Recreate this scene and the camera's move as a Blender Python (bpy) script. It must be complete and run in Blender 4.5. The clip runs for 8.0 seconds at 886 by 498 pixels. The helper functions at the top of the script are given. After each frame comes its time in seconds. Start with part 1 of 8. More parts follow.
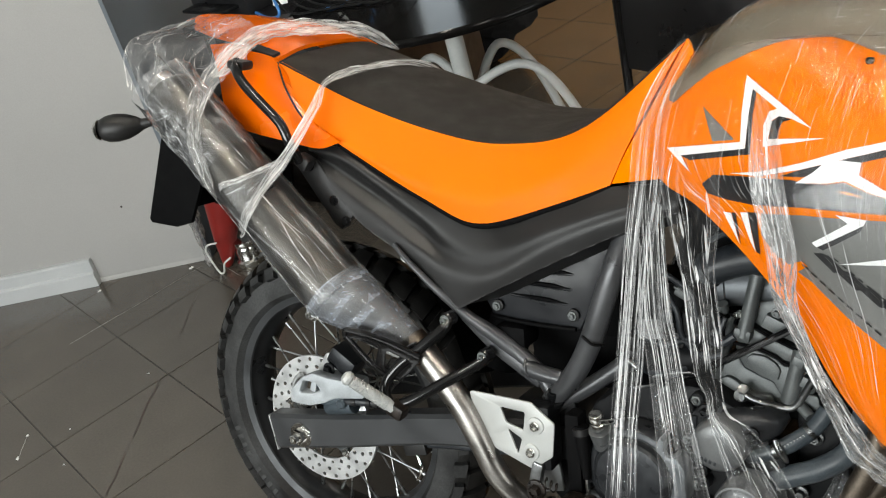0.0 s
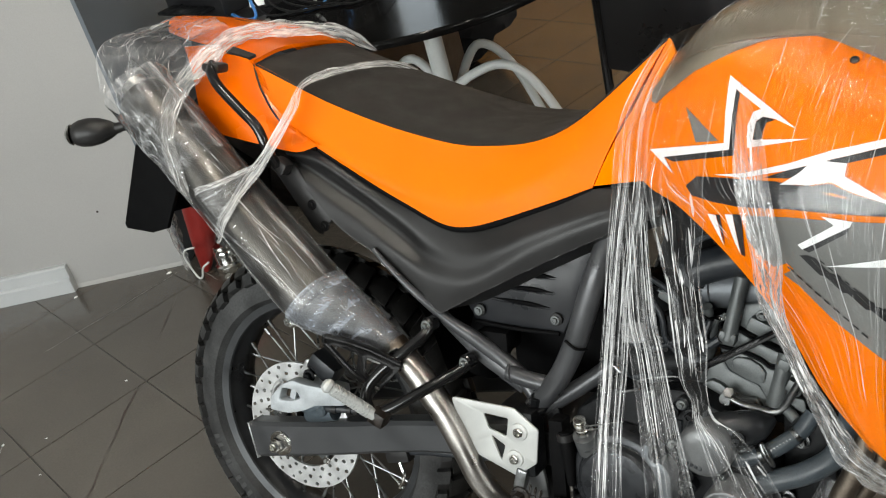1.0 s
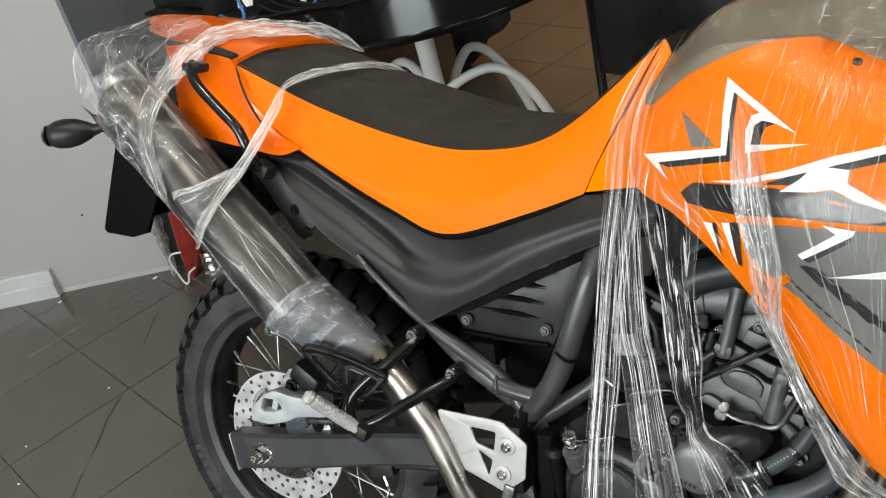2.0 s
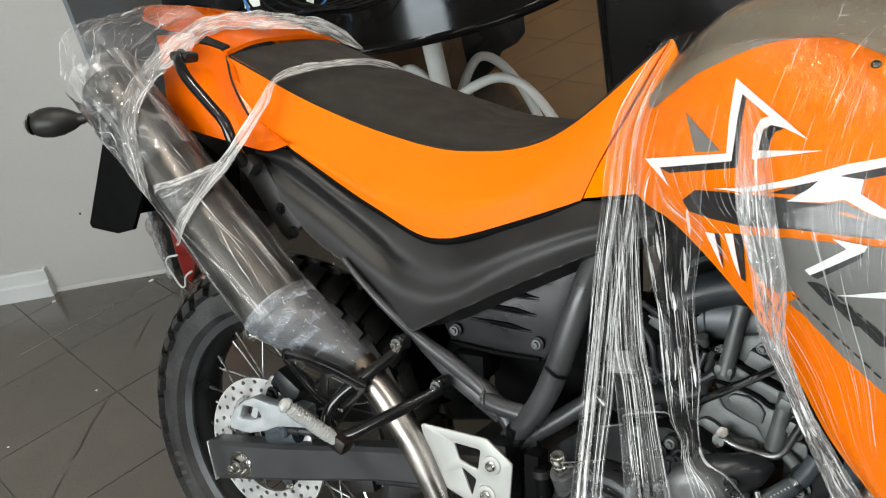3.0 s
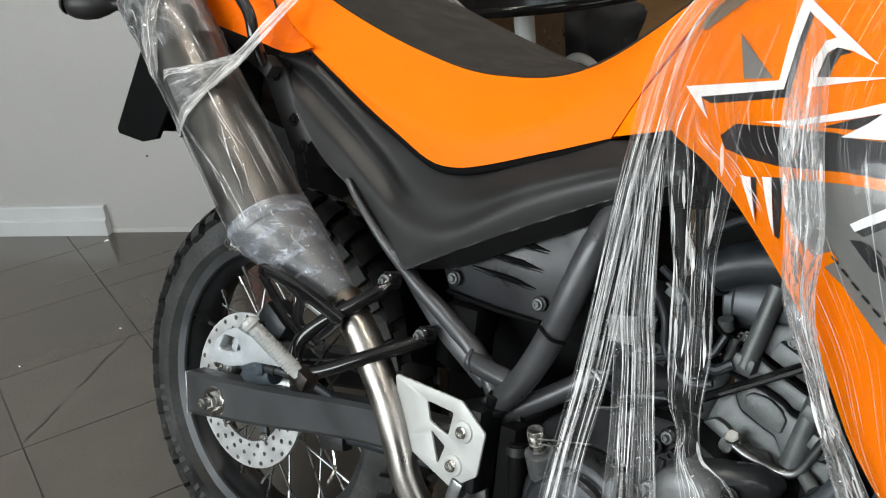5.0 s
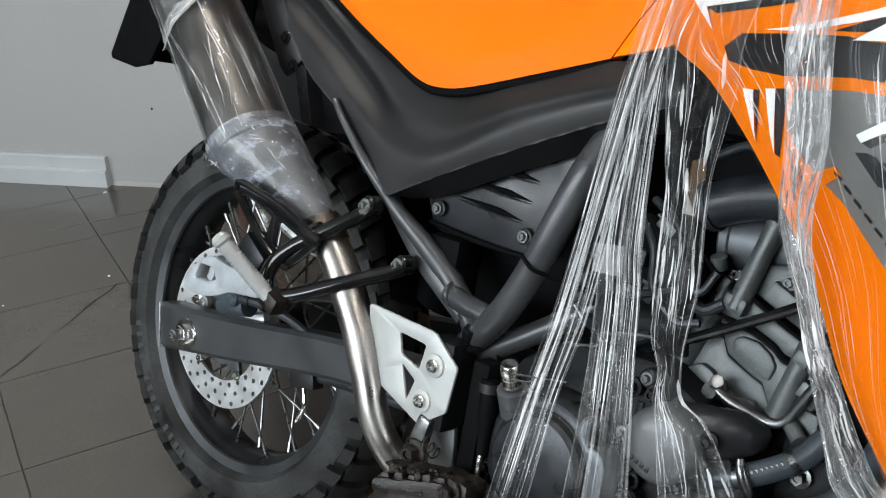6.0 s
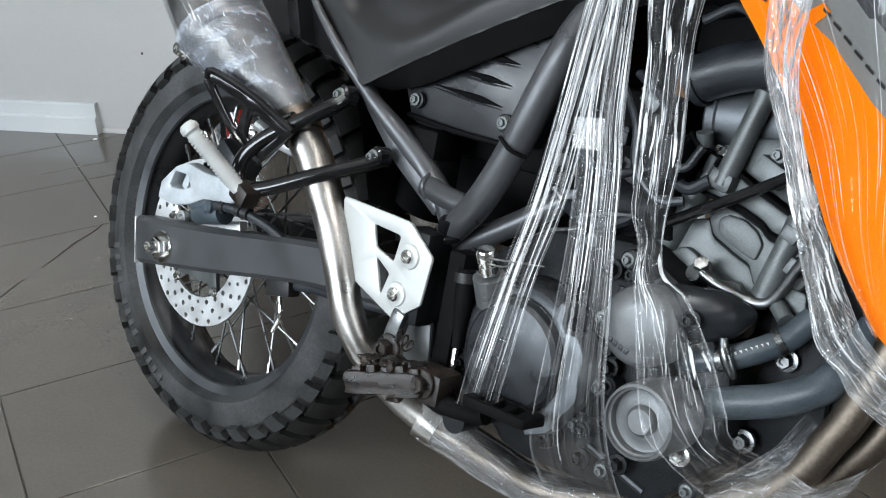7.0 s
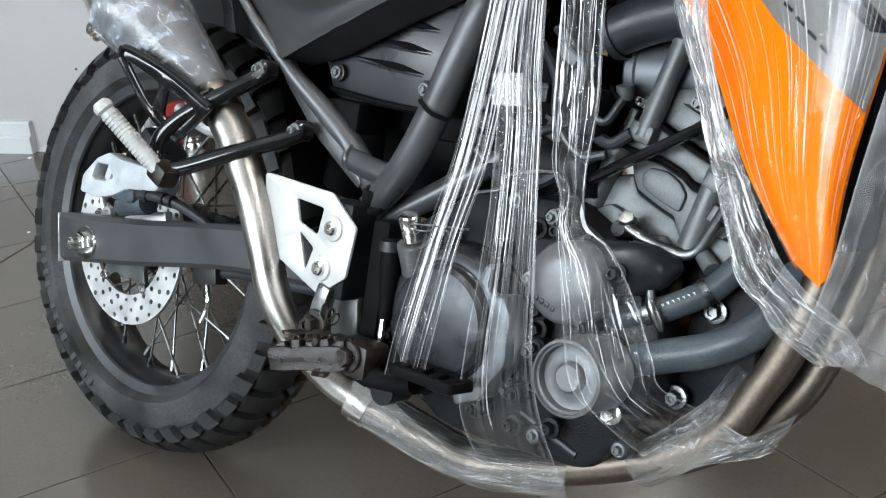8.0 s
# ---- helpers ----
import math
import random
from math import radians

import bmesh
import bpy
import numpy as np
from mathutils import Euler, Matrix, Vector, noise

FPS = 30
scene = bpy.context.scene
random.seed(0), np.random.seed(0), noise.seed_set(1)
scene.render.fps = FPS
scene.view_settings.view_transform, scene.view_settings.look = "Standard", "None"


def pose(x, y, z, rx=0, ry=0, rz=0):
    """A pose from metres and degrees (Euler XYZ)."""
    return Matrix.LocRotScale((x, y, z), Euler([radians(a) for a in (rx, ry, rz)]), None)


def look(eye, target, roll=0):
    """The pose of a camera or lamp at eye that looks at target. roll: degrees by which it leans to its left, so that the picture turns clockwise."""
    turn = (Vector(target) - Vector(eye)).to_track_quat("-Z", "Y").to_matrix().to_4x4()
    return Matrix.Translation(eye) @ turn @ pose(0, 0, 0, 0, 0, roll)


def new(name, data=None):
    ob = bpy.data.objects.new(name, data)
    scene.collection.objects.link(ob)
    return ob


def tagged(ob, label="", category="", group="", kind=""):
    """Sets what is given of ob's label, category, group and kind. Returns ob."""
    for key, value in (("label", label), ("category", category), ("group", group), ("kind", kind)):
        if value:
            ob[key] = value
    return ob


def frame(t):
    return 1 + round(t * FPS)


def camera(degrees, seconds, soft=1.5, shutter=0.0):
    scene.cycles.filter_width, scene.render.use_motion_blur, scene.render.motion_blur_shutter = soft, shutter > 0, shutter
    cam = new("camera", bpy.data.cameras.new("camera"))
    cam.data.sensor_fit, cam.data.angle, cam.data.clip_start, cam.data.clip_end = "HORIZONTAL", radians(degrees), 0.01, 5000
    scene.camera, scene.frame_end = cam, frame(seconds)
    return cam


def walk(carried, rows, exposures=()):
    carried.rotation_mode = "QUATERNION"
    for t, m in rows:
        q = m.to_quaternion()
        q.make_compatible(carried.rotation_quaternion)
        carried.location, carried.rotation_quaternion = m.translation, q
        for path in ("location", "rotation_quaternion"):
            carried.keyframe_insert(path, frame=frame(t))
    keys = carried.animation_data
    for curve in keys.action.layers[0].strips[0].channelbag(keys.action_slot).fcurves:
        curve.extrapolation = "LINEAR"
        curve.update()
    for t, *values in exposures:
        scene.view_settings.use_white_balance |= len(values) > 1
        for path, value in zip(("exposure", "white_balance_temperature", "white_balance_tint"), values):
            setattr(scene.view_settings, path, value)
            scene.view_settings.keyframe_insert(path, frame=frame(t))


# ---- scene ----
cam = camera(46.95, 8.0, 1.1)
PATH = [
    (0, (1.1808, -1.1118, 1.4482), (0.6447, -0.4183, 0.9670), -16.57),
    (0.5, (1.1735, -1.1020, 1.4452), (0.6499, -0.3982, 0.9649), -16.51),
    (1, (1.1685, -1.0926, 1.4412), (0.6482, -0.3899, 0.9559), -16.52),
    (1.5, (1.1602, -1.0778, 1.4343), (0.6430, -0.3720, 0.9503), -16.37),
    (3, (1.1429, -0.9941, 1.3602), (0.6149, -0.2827, 0.8963), -14.07),
    (3.5, (1.1499, -0.9804, 1.3259), (0.5850, -0.2747, 0.8982), -13.62),
    (4, (1.1558, -0.9430, 1.2651), (0.5713, -0.2411, 0.8579), -11.35),
    (4.5, (1.1630, -0.9065, 1.2027), (0.5607, -0.2214, 0.7929), -8.84),
    (6, (1.1756, -0.8474, 1.0425), (0.5515, -0.1774, 0.6405), -2.77),
    (6.5, (1.1811, -0.8408, 0.9798), (0.5561, -0.1809, 0.5628), -1.98),
    (7, (1.1942, -0.8316, 0.9316), (0.5712, -0.1692, 0.5155), -2.45),
    (7.5, (1.2086, -0.8141, 0.8961), (0.5949, -0.1357, 0.4924), -2.84),
    (8, (1.2177, -0.8145, 0.8660), (0.6202, -0.1153, 0.4735), -3.23),
]
walk(cam, [(t, look(eye, target, roll)) for t, eye, target, roll in PATH], [(0, -0.16, 7050, 10), (4.5, -0.14, 6900, 10), (6.0, -0.22, 6500, 10), (6.5, 0.0, 6350, 10), (7.25, 0.35, 6300, 10), (8, 0.42, 6350, 10)])

# ---- light ----
world = bpy.data.worlds.new("daylight")
scene.world = world
world.use_nodes = True
wn = world.node_tree.nodes
sky = wn.new("ShaderNodeTexSky")
sky.sky_type, sky.sun_disc, sky.sun_elevation, sky.sun_rotation = "NISHITA", False, radians(40), radians(200)
world.node_tree.links.new(sky.outputs[0], wn["Background"].inputs[0])
wn["Background"].inputs[1].default_value = 0.10


def area_lamp(name, eye, target, sx, sy, watts, colour):
    data = bpy.data.lights.new(name, "AREA")
    data.shape, data.size, data.size_y, data.energy, data.color = "RECTANGLE", sx, sy, watts, colour
    ob = new(name, data)
    ob.matrix_basis = look(eye, target)
    return tagged(ob, kind="structure")


area_lamp("window_light_south", (-0.40, -3.93, 1.835), (-0.40, 0, 1.835), 3.8, 1.39, 244, (0.87, 0.95, 1.0))
# Assumed source out of view, added to light the room from the east.
area_lamp("added_light_east", (4.93, -0.5, 2.10), (0, -0.5, 1.0), 2.0, 1.15, 65, (0.88, 0.95, 1.0))


# ---- mesh helpers ----
def link_mesh(name, verts, faces, material, parent=None, label="", sharp=35, uvs=None):
    me = bpy.data.meshes.new(name)
    me.from_pydata([tuple(v) for v in verts], [], faces)
    if material:
        me.materials.append(material)
    if uvs is not None:
        layer = me.uv_layers.new(name="UVMap")
        for loop in me.loops:
            layer.data[loop.index].uv = uvs[loop.vertex_index]
    me.polygons.foreach_set("use_smooth", [True] * len(me.polygons))
    me.validate()
    me.update()
    me.set_sharp_from_angle(angle=radians(sharp))
    ob = new(name, me)
    if parent:
        ob.parent = parent
    if label:
        ob["label"] = label
    return ob


def part(name, bm, material, parent, label="", sharp=35):
    """Links a bmesh as one mesh object under a thing or part."""
    bmesh.ops.recalc_face_normals(bm, faces=bm.faces)
    me = bpy.data.meshes.new(name)
    bm.to_mesh(me)
    bm.free()
    if material:
        me.materials.append(material)
    me.polygons.foreach_set("use_smooth", [True] * len(me.polygons))
    me.set_sharp_from_angle(angle=radians(sharp))
    ob = new(name, me)
    if parent:
        ob.parent = parent
    if label:
        ob["label"] = label
    return ob


def thing(name, label, category, m=None, group="", kind=""):
    ob = new(name)
    ob.empty_display_size = 0.05
    if m is not None:
        ob.matrix_basis = m
    return tagged(ob, label, category, group, kind)


def spline(pts, n):
    """n points evenly spaced along a smooth curve through pts."""
    p = np.array(pts, float)
    if len(p) == 2:
        return np.array([p[0] + (p[1] - p[0]) * i / (n - 1) for i in range(n)])
    q = np.vstack([2 * p[0] - p[1], p, 2 * p[-1] - p[-2]])
    out = []
    for i in range(1, len(q) - 2):
        a, b, c, d = q[i - 1], q[i], q[i + 1], q[i + 2]
        for k in range(24):
            t = k / 24
            out.append(0.5 * (2 * b + (c - a) * t + (2 * a - 5 * b + 4 * c - d) * t * t + (3 * b - a - 3 * c + d) * t ** 3))
    out.append(p[-1])
    out = np.array(out)
    s = np.concatenate([[0], np.cumsum(np.linalg.norm(np.diff(out, axis=0), axis=1))])
    want = np.linspace(0, s[-1], n)
    return np.stack([np.interp(want, s, out[:, k]) for k in range(out.shape[1])], axis=1)


def loft(curves, nu, nv):
    """A grid of nv x nu points across longitudinal curves."""
    rows = np.array([spline(c, nu) for c in curves])
    cols = np.array([spline(rows[:, i], nv) for i in range(nu)])
    return cols.transpose(1, 0, 2)


def grid_faces(nv, nu, base=0, flip=False, closed_u=False):
    out = []
    for j in range(nv - 1):
        for i in range(nu if closed_u else nu - 1):
            k = (i + 1) % nu
            f = (base + j * nu + i, base + j * nu + k, base + (j + 1) * nu + k, base + (j + 1) * nu + i)
            out.append(f[::-1] if flip else f)
    return out


def shell_bm(curves, nu, nv, thick, inward=(0, 1, 0)):
    """A panel lofted through curves, given thickness away from the viewer's side."""
    g = loft(curves, nu, nv)
    bm = bmesh.new()
    d = Vector(inward) * thick
    front = [[bm.verts.new(g[j, i]) for i in range(nu)] for j in range(nv)]
    back = [[bm.verts.new(Vector(g[j, i]) + d) for i in range(nu)] for j in range(nv)]
    for j in range(nv - 1):
        for i in range(nu - 1):
            bm.faces.new((front[j][i], front[j][i + 1], front[j + 1][i + 1], front[j + 1][i]))
            bm.faces.new((back[j][i], back[j + 1][i], back[j + 1][i + 1], back[j][i + 1]))
    for j in range(nv - 1):
        for i in (0, nu - 1):
            bm.faces.new((front[j][i], front[j + 1][i], back[j + 1][i], back[j][i]))
    for i in range(nu - 1):
        for j in (0, nv - 1):
            bm.faces.new((front[j][i], front[j][i + 1], back[j][i + 1], back[j][i]))
    bmesh.ops.remove_doubles(bm, verts=bm.verts, dist=0.0002)
    return bm


def tube_bm(pts, r, n=40, seg=14, bm=None, cap=True, flat=1.0):
    """A round tube along a smooth curve; r is one radius or a list along it."""
    bm = bm or bmesh.new()
    p = spline(pts, n)
    rr = np.interp(np.linspace(0, 1, n), np.linspace(0, 1, len(r)), r) if isinstance(r, (list, tuple)) else [r] * n
    t = np.gradient(p, axis=0)
    t /= np.linalg.norm(t, axis=1)[:, None]
    a = np.array([0, 1.0, 0]) if abs(t[0][1]) < 0.8 else np.array([0, 0, 1.0])
    rings = []
    for i in range(n):
        a = a - t[i] * (a @ t[i])
        a /= np.linalg.norm(a)
        b = np.cross(t[i], a)
        rings.append([bm.verts.new(p[i] + rr[i] * (math.cos(2 * math.pi * k / seg) * a * flat + math.sin(2 * math.pi * k / seg) * b)) for k in range(seg)])
    for i in range(n - 1):
        for k in range(seg):
            m = (k + 1) % seg
            bm.faces.new((rings[i][k], rings[i][m], rings[i + 1][m], rings[i + 1][k]))
    if cap:
        bm.faces.new(rings[0][::-1])
        bm.faces.new(rings[-1])
    return bm


def turn_bm(profile, centre, axis=(0, -1, 0), seg=40, bm=None, close=False):
    """A body turned about an axis through centre; profile: (radius, distance along the axis)."""
    bm = bm or bmesh.new()
    ax = Vector(axis).normalized()
    a = ax.orthogonal().normalized()
    b = ax.cross(a)
    c = Vector(centre)
    rings = []
    for r, h in profile:
        if r < 1e-6:
            rings.append([bm.verts.new(c + ax * h)])
        else:
            rings.append([bm.verts.new(c + ax * h + r * (math.cos(2 * math.pi * k / seg) * a + math.sin(2 * math.pi * k / seg) * b)) for k in range(seg)])
    pairs = list(zip(rings, rings[1:])) + ([(rings[-1], rings[0])] if close else [])
    for u, v in pairs:
        for k in range(seg):
            m = (k + 1) % seg
            if len(u) == 1 and len(v) > 1:
                bm.faces.new((u[0], v[m], v[k]))
            elif len(v) == 1 and len(u) > 1:
                bm.faces.new((u[k], u[m], v[0]))
            elif len(u) > 1:
                bm.faces.new((u[k], u[m], v[m], v[k]))
    return bm


def plate_bm(outline, y, thick, holes=(), bevel=0.0015, plane="xz"):
    """A flat plate cut to an outline, with holes, rounded along its edges."""
    bm = bmesh.new()
    put = {"xz": lambda p: (p[0], y, p[1]), "xy": lambda p: (p[0], p[1], y), "yz": lambda p: (y, p[0], p[1])}[plane]
    edges = []
    for loop in (outline, *holes):
        vs = [bm.verts.new(put(p)) for p in loop]
        edges += [bm.edges.new((vs[i], vs[(i + 1) % len(vs)])) for i in range(len(vs))]
    bmesh.ops.triangle_fill(bm, use_beauty=True, edges=edges)
    ext = bmesh.ops.extrude_face_region(bm, geom=bm.faces[:])
    d = {"xz": (0, thick, 0), "xy": (0, 0, thick), "yz": (thick, 0, 0)}[plane]
    bmesh.ops.translate(bm, vec=d, verts=[v for v in ext["geom"] if isinstance(v, bmesh.types.BMVert)])
    bmesh.ops.recalc_face_normals(bm, faces=bm.faces)
    if bevel:
        sharp = [e for e in bm.edges if len(e.link_faces) == 2 and e.calc_face_angle(0) > 1.0]
        bmesh.ops.bevel(bm, geom=sharp, offset=bevel, segments=2, affect="EDGES", profile=0.5)
    return bm


def box_bm(cx, cy, cz, sx, sy, sz, bevel=0.003, rot=None, bm=None, seg=2):
    own = bmesh.new()
    bmesh.ops.create_cube(own, size=1.0)
    bmesh.ops.scale(own, vec=(sx, sy, sz), verts=own.verts)
    if bevel:
        bmesh.ops.bevel(own, geom=own.edges[:], offset=bevel, segments=seg, affect="EDGES", profile=0.6)
    m = Matrix.Translation((cx, cy, cz)) @ (rot or Matrix.Identity(4))
    bmesh.ops.transform(own, matrix=m, verts=own.verts)
    if bm is None:
        return own
    me = bpy.data.meshes.new("tmp")
    own.to_mesh(me)
    own.free()
    bm.from_mesh(me)
    bpy.data.meshes.remove(me)
    return bm


def hex_bolt_bm(c, r, h, axis=(0, -1, 0), bm=None):
    """A washer with a flanged hexagon head."""
    bm = turn_bm([(0, 0), (r * 1.55, 0), (r * 1.6, h * 0.12), (r * 1.5, h * 0.25), (r * 1.02, h * 0.3), (0, h * 0.3)], c, axis, 20, bm)
    return turn_bm([(0, h * 0.3), (r, h * 0.3), (r, h * 0.88), (r * 0.88, h), (r * 0.5, h), (r * 0.45, h * 0.8), (0, h * 0.8)], c, axis, 6, bm)


def smooth_poly(pts, n=6, r=0.25):
    """A polygon with its corners rounded off."""
    out = []
    k = len(pts)
    for i in range(k):
        a, b, c = (Vector(pts[(i + d) % k]) for d in (-1, 0, 1))
        p, q = b.lerp(a, r), b.lerp(c, r)
        for j in range(n + 1):
            t = j / n
            out.append(tuple((1 - t) ** 2 * p + 2 * t * (1 - t) * b + t * t * q))
    return out


# ---- materials ----
def nodes_of(name):
    m = bpy.data.materials.new(name)
    m.use_nodes = True
    t = m.node_tree
    return m, t, t.nodes["Principled BSDF"], t.nodes, t.links


def mat(name, colour, rough=0.5, metal=0.0, vary=0.12, scale=40.0, grain=0.15, bump=0.05, fine=400.0, spec=0.5, coat=0.0, coat_rough=0.1, rough_vary=0.12):
    """A surface with two scales of variation in colour and roughness, and a fine relief."""
    m, t, b, n, l = nodes_of(name)
    co = n.new("ShaderNodeTexCoord")
    big, small = n.new("ShaderNodeTexNoise"), n.new("ShaderNodeTexNoise")
    big.inputs["Scale"].default_value, big.inputs["Detail"].default_value = scale, 6
    small.inputs["Scale"].default_value, small.inputs["Detail"].default_value = fine, 3
    for q in (big, small):
        l.new(co.outputs["Object"], q.inputs["Vector"])
    ramp = n.new("ShaderNodeMapRange")
    ramp.inputs[1].default_value, ramp.inputs[2].default_value = 0.3, 0.7
    ramp.inputs[3].default_value, ramp.inputs[4].default_value = 1 - vary, 1 + vary
    l.new(big.outputs[0], ramp.inputs[0])
    gr = n.new("ShaderNodeMapRange")
    gr.inputs[1].default_value, gr.inputs[2].default_value = 0.3, 0.7
    gr.inputs[3].default_value, gr.inputs[4].default_value = 1 - grain, 1 + grain
    l.new(small.outputs[0], gr.inputs[0])
    mul = n.new("ShaderNodeMath")
    mul.operation = "MULTIPLY"
    l.new(ramp.outputs[0], mul.inputs[0])
    l.new(gr.outputs[0], mul.inputs[1])
    vm = n.new("ShaderNodeVectorMath")
    vm.operation = "SCALE"
    vm.inputs[0].default_value = colour
    l.new(mul.outputs[0], vm.inputs["Scale"])
    l.new(vm.outputs[0], b.inputs["Base Color"])
    rr = n.new("ShaderNodeMapRange")
    rr.inputs[1].default_value, rr.inputs[2].default_value = 0.3, 0.7
    rr.inputs[3].default_value, rr.inputs[4].default_value = max(0.02, rough - rough_vary), min(1, rough + rough_vary)
    l.new(big.outputs[0], rr.inputs[0])
    l.new(rr.outputs[0], b.inputs["Roughness"])
    b.inputs["Metallic"].default_value = metal
    b.inputs["Specular IOR Level"].default_value = spec
    b.inputs["Coat Weight"].default_value, b.inputs["Coat Roughness"].default_value = coat, coat_rough
    if bump:
        bp = n.new("ShaderNodeBump")
        bp.inputs["Strength"].default_value, bp.inputs["Distance"].default_value = bump, 0.002
        l.new(small.outputs[0], bp.inputs["Height"])
        l.new(bp.outputs[0], b.inputs["Normal"])
    return m


def film_mat(name, haze, streak, across, along, lo=0.60, hi=0.68, rough=0.10, fold=0.5, patch=3.0, ridge=0.0, ridge_scale=8.0, edge=0.0, fade=0.0, broad=0.4, tone=(0.86, 0.87, 0.88), gloss=1.0, ior=1.38):
    """Clear stretch film: see-through, with milky streaks along its length and glossy wrinkles."""
    m, t, b, n, l = nodes_of(name)
    co = n.new("ShaderNodeTexCoord")

    def field(sx, sy, detail, distort):
        mp, q = n.new("ShaderNodeMapping"), n.new("ShaderNodeTexNoise")
        mp.inputs["Scale"].default_value = (sx, sy, 1)
        l.new(co.outputs["UV"], mp.inputs["Vector"])
        q.inputs["Scale"].default_value, q.inputs["Detail"].default_value = 1.0, detail
        q.inputs["Roughness"].default_value, q.inputs["Distortion"].default_value = 0.6, distort
        l.new(mp.outputs[0], q.inputs["Vector"])
        return q.outputs[0]

    def remap(v, a, b2, c, d):
        r = n.new("ShaderNodeMapRange")
        for k, x in enumerate((a, b2, c, d)):
            r.inputs[k + 1].default_value = x
        l.new(v, r.inputs[0])
        return r.outputs[0]

    def both(op, p, q):
        r = n.new("ShaderNodeMath")
        r.operation = op
        l.new(p, r.inputs[0])
        l.new(q, r.inputs[1])
        return r.outputs[0]

    lines = field(across, along, 3, 0.0)
    crease = field(across * 0.33, along * 2.2, 4, 1.0)
    cloud = field(patch, patch * 1.5, 3, 0.3)
    milky = both("MULTIPLY", remap(lines, lo, hi, 0.0, streak), remap(cloud, 0.35, 0.65, 0.35, 1.0))
    milky = both("ADD", milky, remap(cloud, 0.45, 0.75, haze * 0.5, haze * 1.8))
    if fade:
        sv, fv = n.new("ShaderNodeSeparateXYZ"), n.new("ShaderNodeMath")
        l.new(co.outputs["UV"], sv.inputs[0])
        fv.operation = "FRACT"
        l.new(sv.outputs[1], fv.inputs[0])
        wide = field(across * 0.22, along * 1.2, 3, 0.2)
        milky = both("ADD", milky, remap(wide, 0.52, 0.74, 0.0, broad))
        milky = both("MULTIPLY", milky, both("MULTIPLY", remap(fv.outputs[0], 0.0, 0.26, 0.04, 1.0), remap(fv.outputs[0], 0.56, 0.72, 1.0, fade)))
    height = lines
    if ridge:
        web = None
        for k in (1.0, 2.3):
            gap = n.new("ShaderNodeMath")
            gap.operation = "SUBTRACT"
            l.new(field(ridge_scale * k, ridge_scale * k * 0.30, 2, 0.25), gap.inputs[0])
            gap.inputs[1].default_value = 0.5
            size = n.new("ShaderNodeMath")
            size.operation = "ABSOLUTE"
            l.new(gap.outputs[0], size.inputs[0])
            one = remap(size.outputs[0], 0.0, 0.028, ridge, 0.0)
            web = one if web is None else both("MAXIMUM", web, one)
        web = both("MULTIPLY", web, remap(cloud, 0.40, 0.62, 0.05, 1.0))
        milky = both("MAXIMUM", milky, web)
        height = both("ADD", both("ADD", lines, crease), web)
    if edge:
        sep, fr1 = n.new("ShaderNodeSeparateXYZ"), n.new("ShaderNodeMath")
        l.new(co.outputs["UV"], sep.inputs[0])
        fr1.operation = "PINGPONG"
        fr1.inputs[1].default_value = 0.5
        l.new(sep.outputs[0], fr1.inputs[0])
        milky = both("MAXIMUM", milky, remap(fr1.outputs[0], 0.0, 0.03, edge, 0.0))
    b.inputs["Base Color"].default_value = (*tone, 1)
    b.inputs["Roughness"].default_value = 0.25
    bp = n.new("ShaderNodeBump")
    bp.inputs["Strength"].default_value, bp.inputs["Distance"].default_value = fold, 0.008
    l.new(height, bp.inputs["Height"])
    l.new(bp.outputs[0], b.inputs["Normal"])
    tr = n.new("ShaderNodeBsdfTransparent")
    tr.inputs[0].default_value = (0.975, 0.978, 0.98, 1)
    gl = n.new("ShaderNodeBsdfGlossy")
    gl.inputs["Roughness"].default_value = rough
    l.new(bp.outputs[0], gl.inputs["Normal"])
    fr = n.new("ShaderNodeFresnel")
    fr.inputs["IOR"].default_value = ior
    l.new(bp.outputs[0], fr.inputs["Normal"])
    clear, mix = n.new("ShaderNodeMixShader"), n.new("ShaderNodeMixShader")
    shine = remap(fr.outputs[0], 0.0, 1.0, 0.0, gloss)
    l.new(both("MULTIPLY", shine, remap(fv.outputs[0], 0.0, 0.24, 0.0, 1.0)) if fade else shine, clear.inputs[0])
    l.new(tr.outputs[0], clear.inputs[1])
    l.new(gl.outputs[0], clear.inputs[2])
    l.new(milky, mix.inputs[0])
    l.new(clear.outputs[0], mix.inputs[1])
    l.new(b.outputs[0], mix.inputs[2])
    l.new(mix.outputs[0], n["Material Output"].inputs[0])
    return m


ORANGE = mat("orange_gloss_plastic", (0.86, 0.198, 0.0004), 0.30, 0, 0.03, 6, 0.02, 0.0, 500, spec=0.16)
# Tank's orange again, the dimmer light on the tail put into its colour.
ORANGE_COWL = mat("orange_plastic_darkened", (0.74, 0.120, 0.0005), 0.20, 0, 0.03, 6, 0.02, 0.0, 500, spec=0.45)
ORANGE_VINYL = mat("orange_seat_vinyl", (0.86, 0.160, 0.0005), 0.52, 0, 0.03, 8, 0.03, 0.12, 900, spec=0.14)
BLACK_VINYL = mat("black_grained_seat_vinyl", (0.0195, 0.017, 0.0148), 0.66, 0, 0.12, 25, 0.3, 0.5, 1100, spec=0.22)
BLACK_PLASTIC = mat("satin_black_plastic", (0.0130, 0.0127, 0.0128), 0.42, 0, 0.2, 14, 0.15, 0.10, 1500, spec=0.34, rough_vary=0.04)
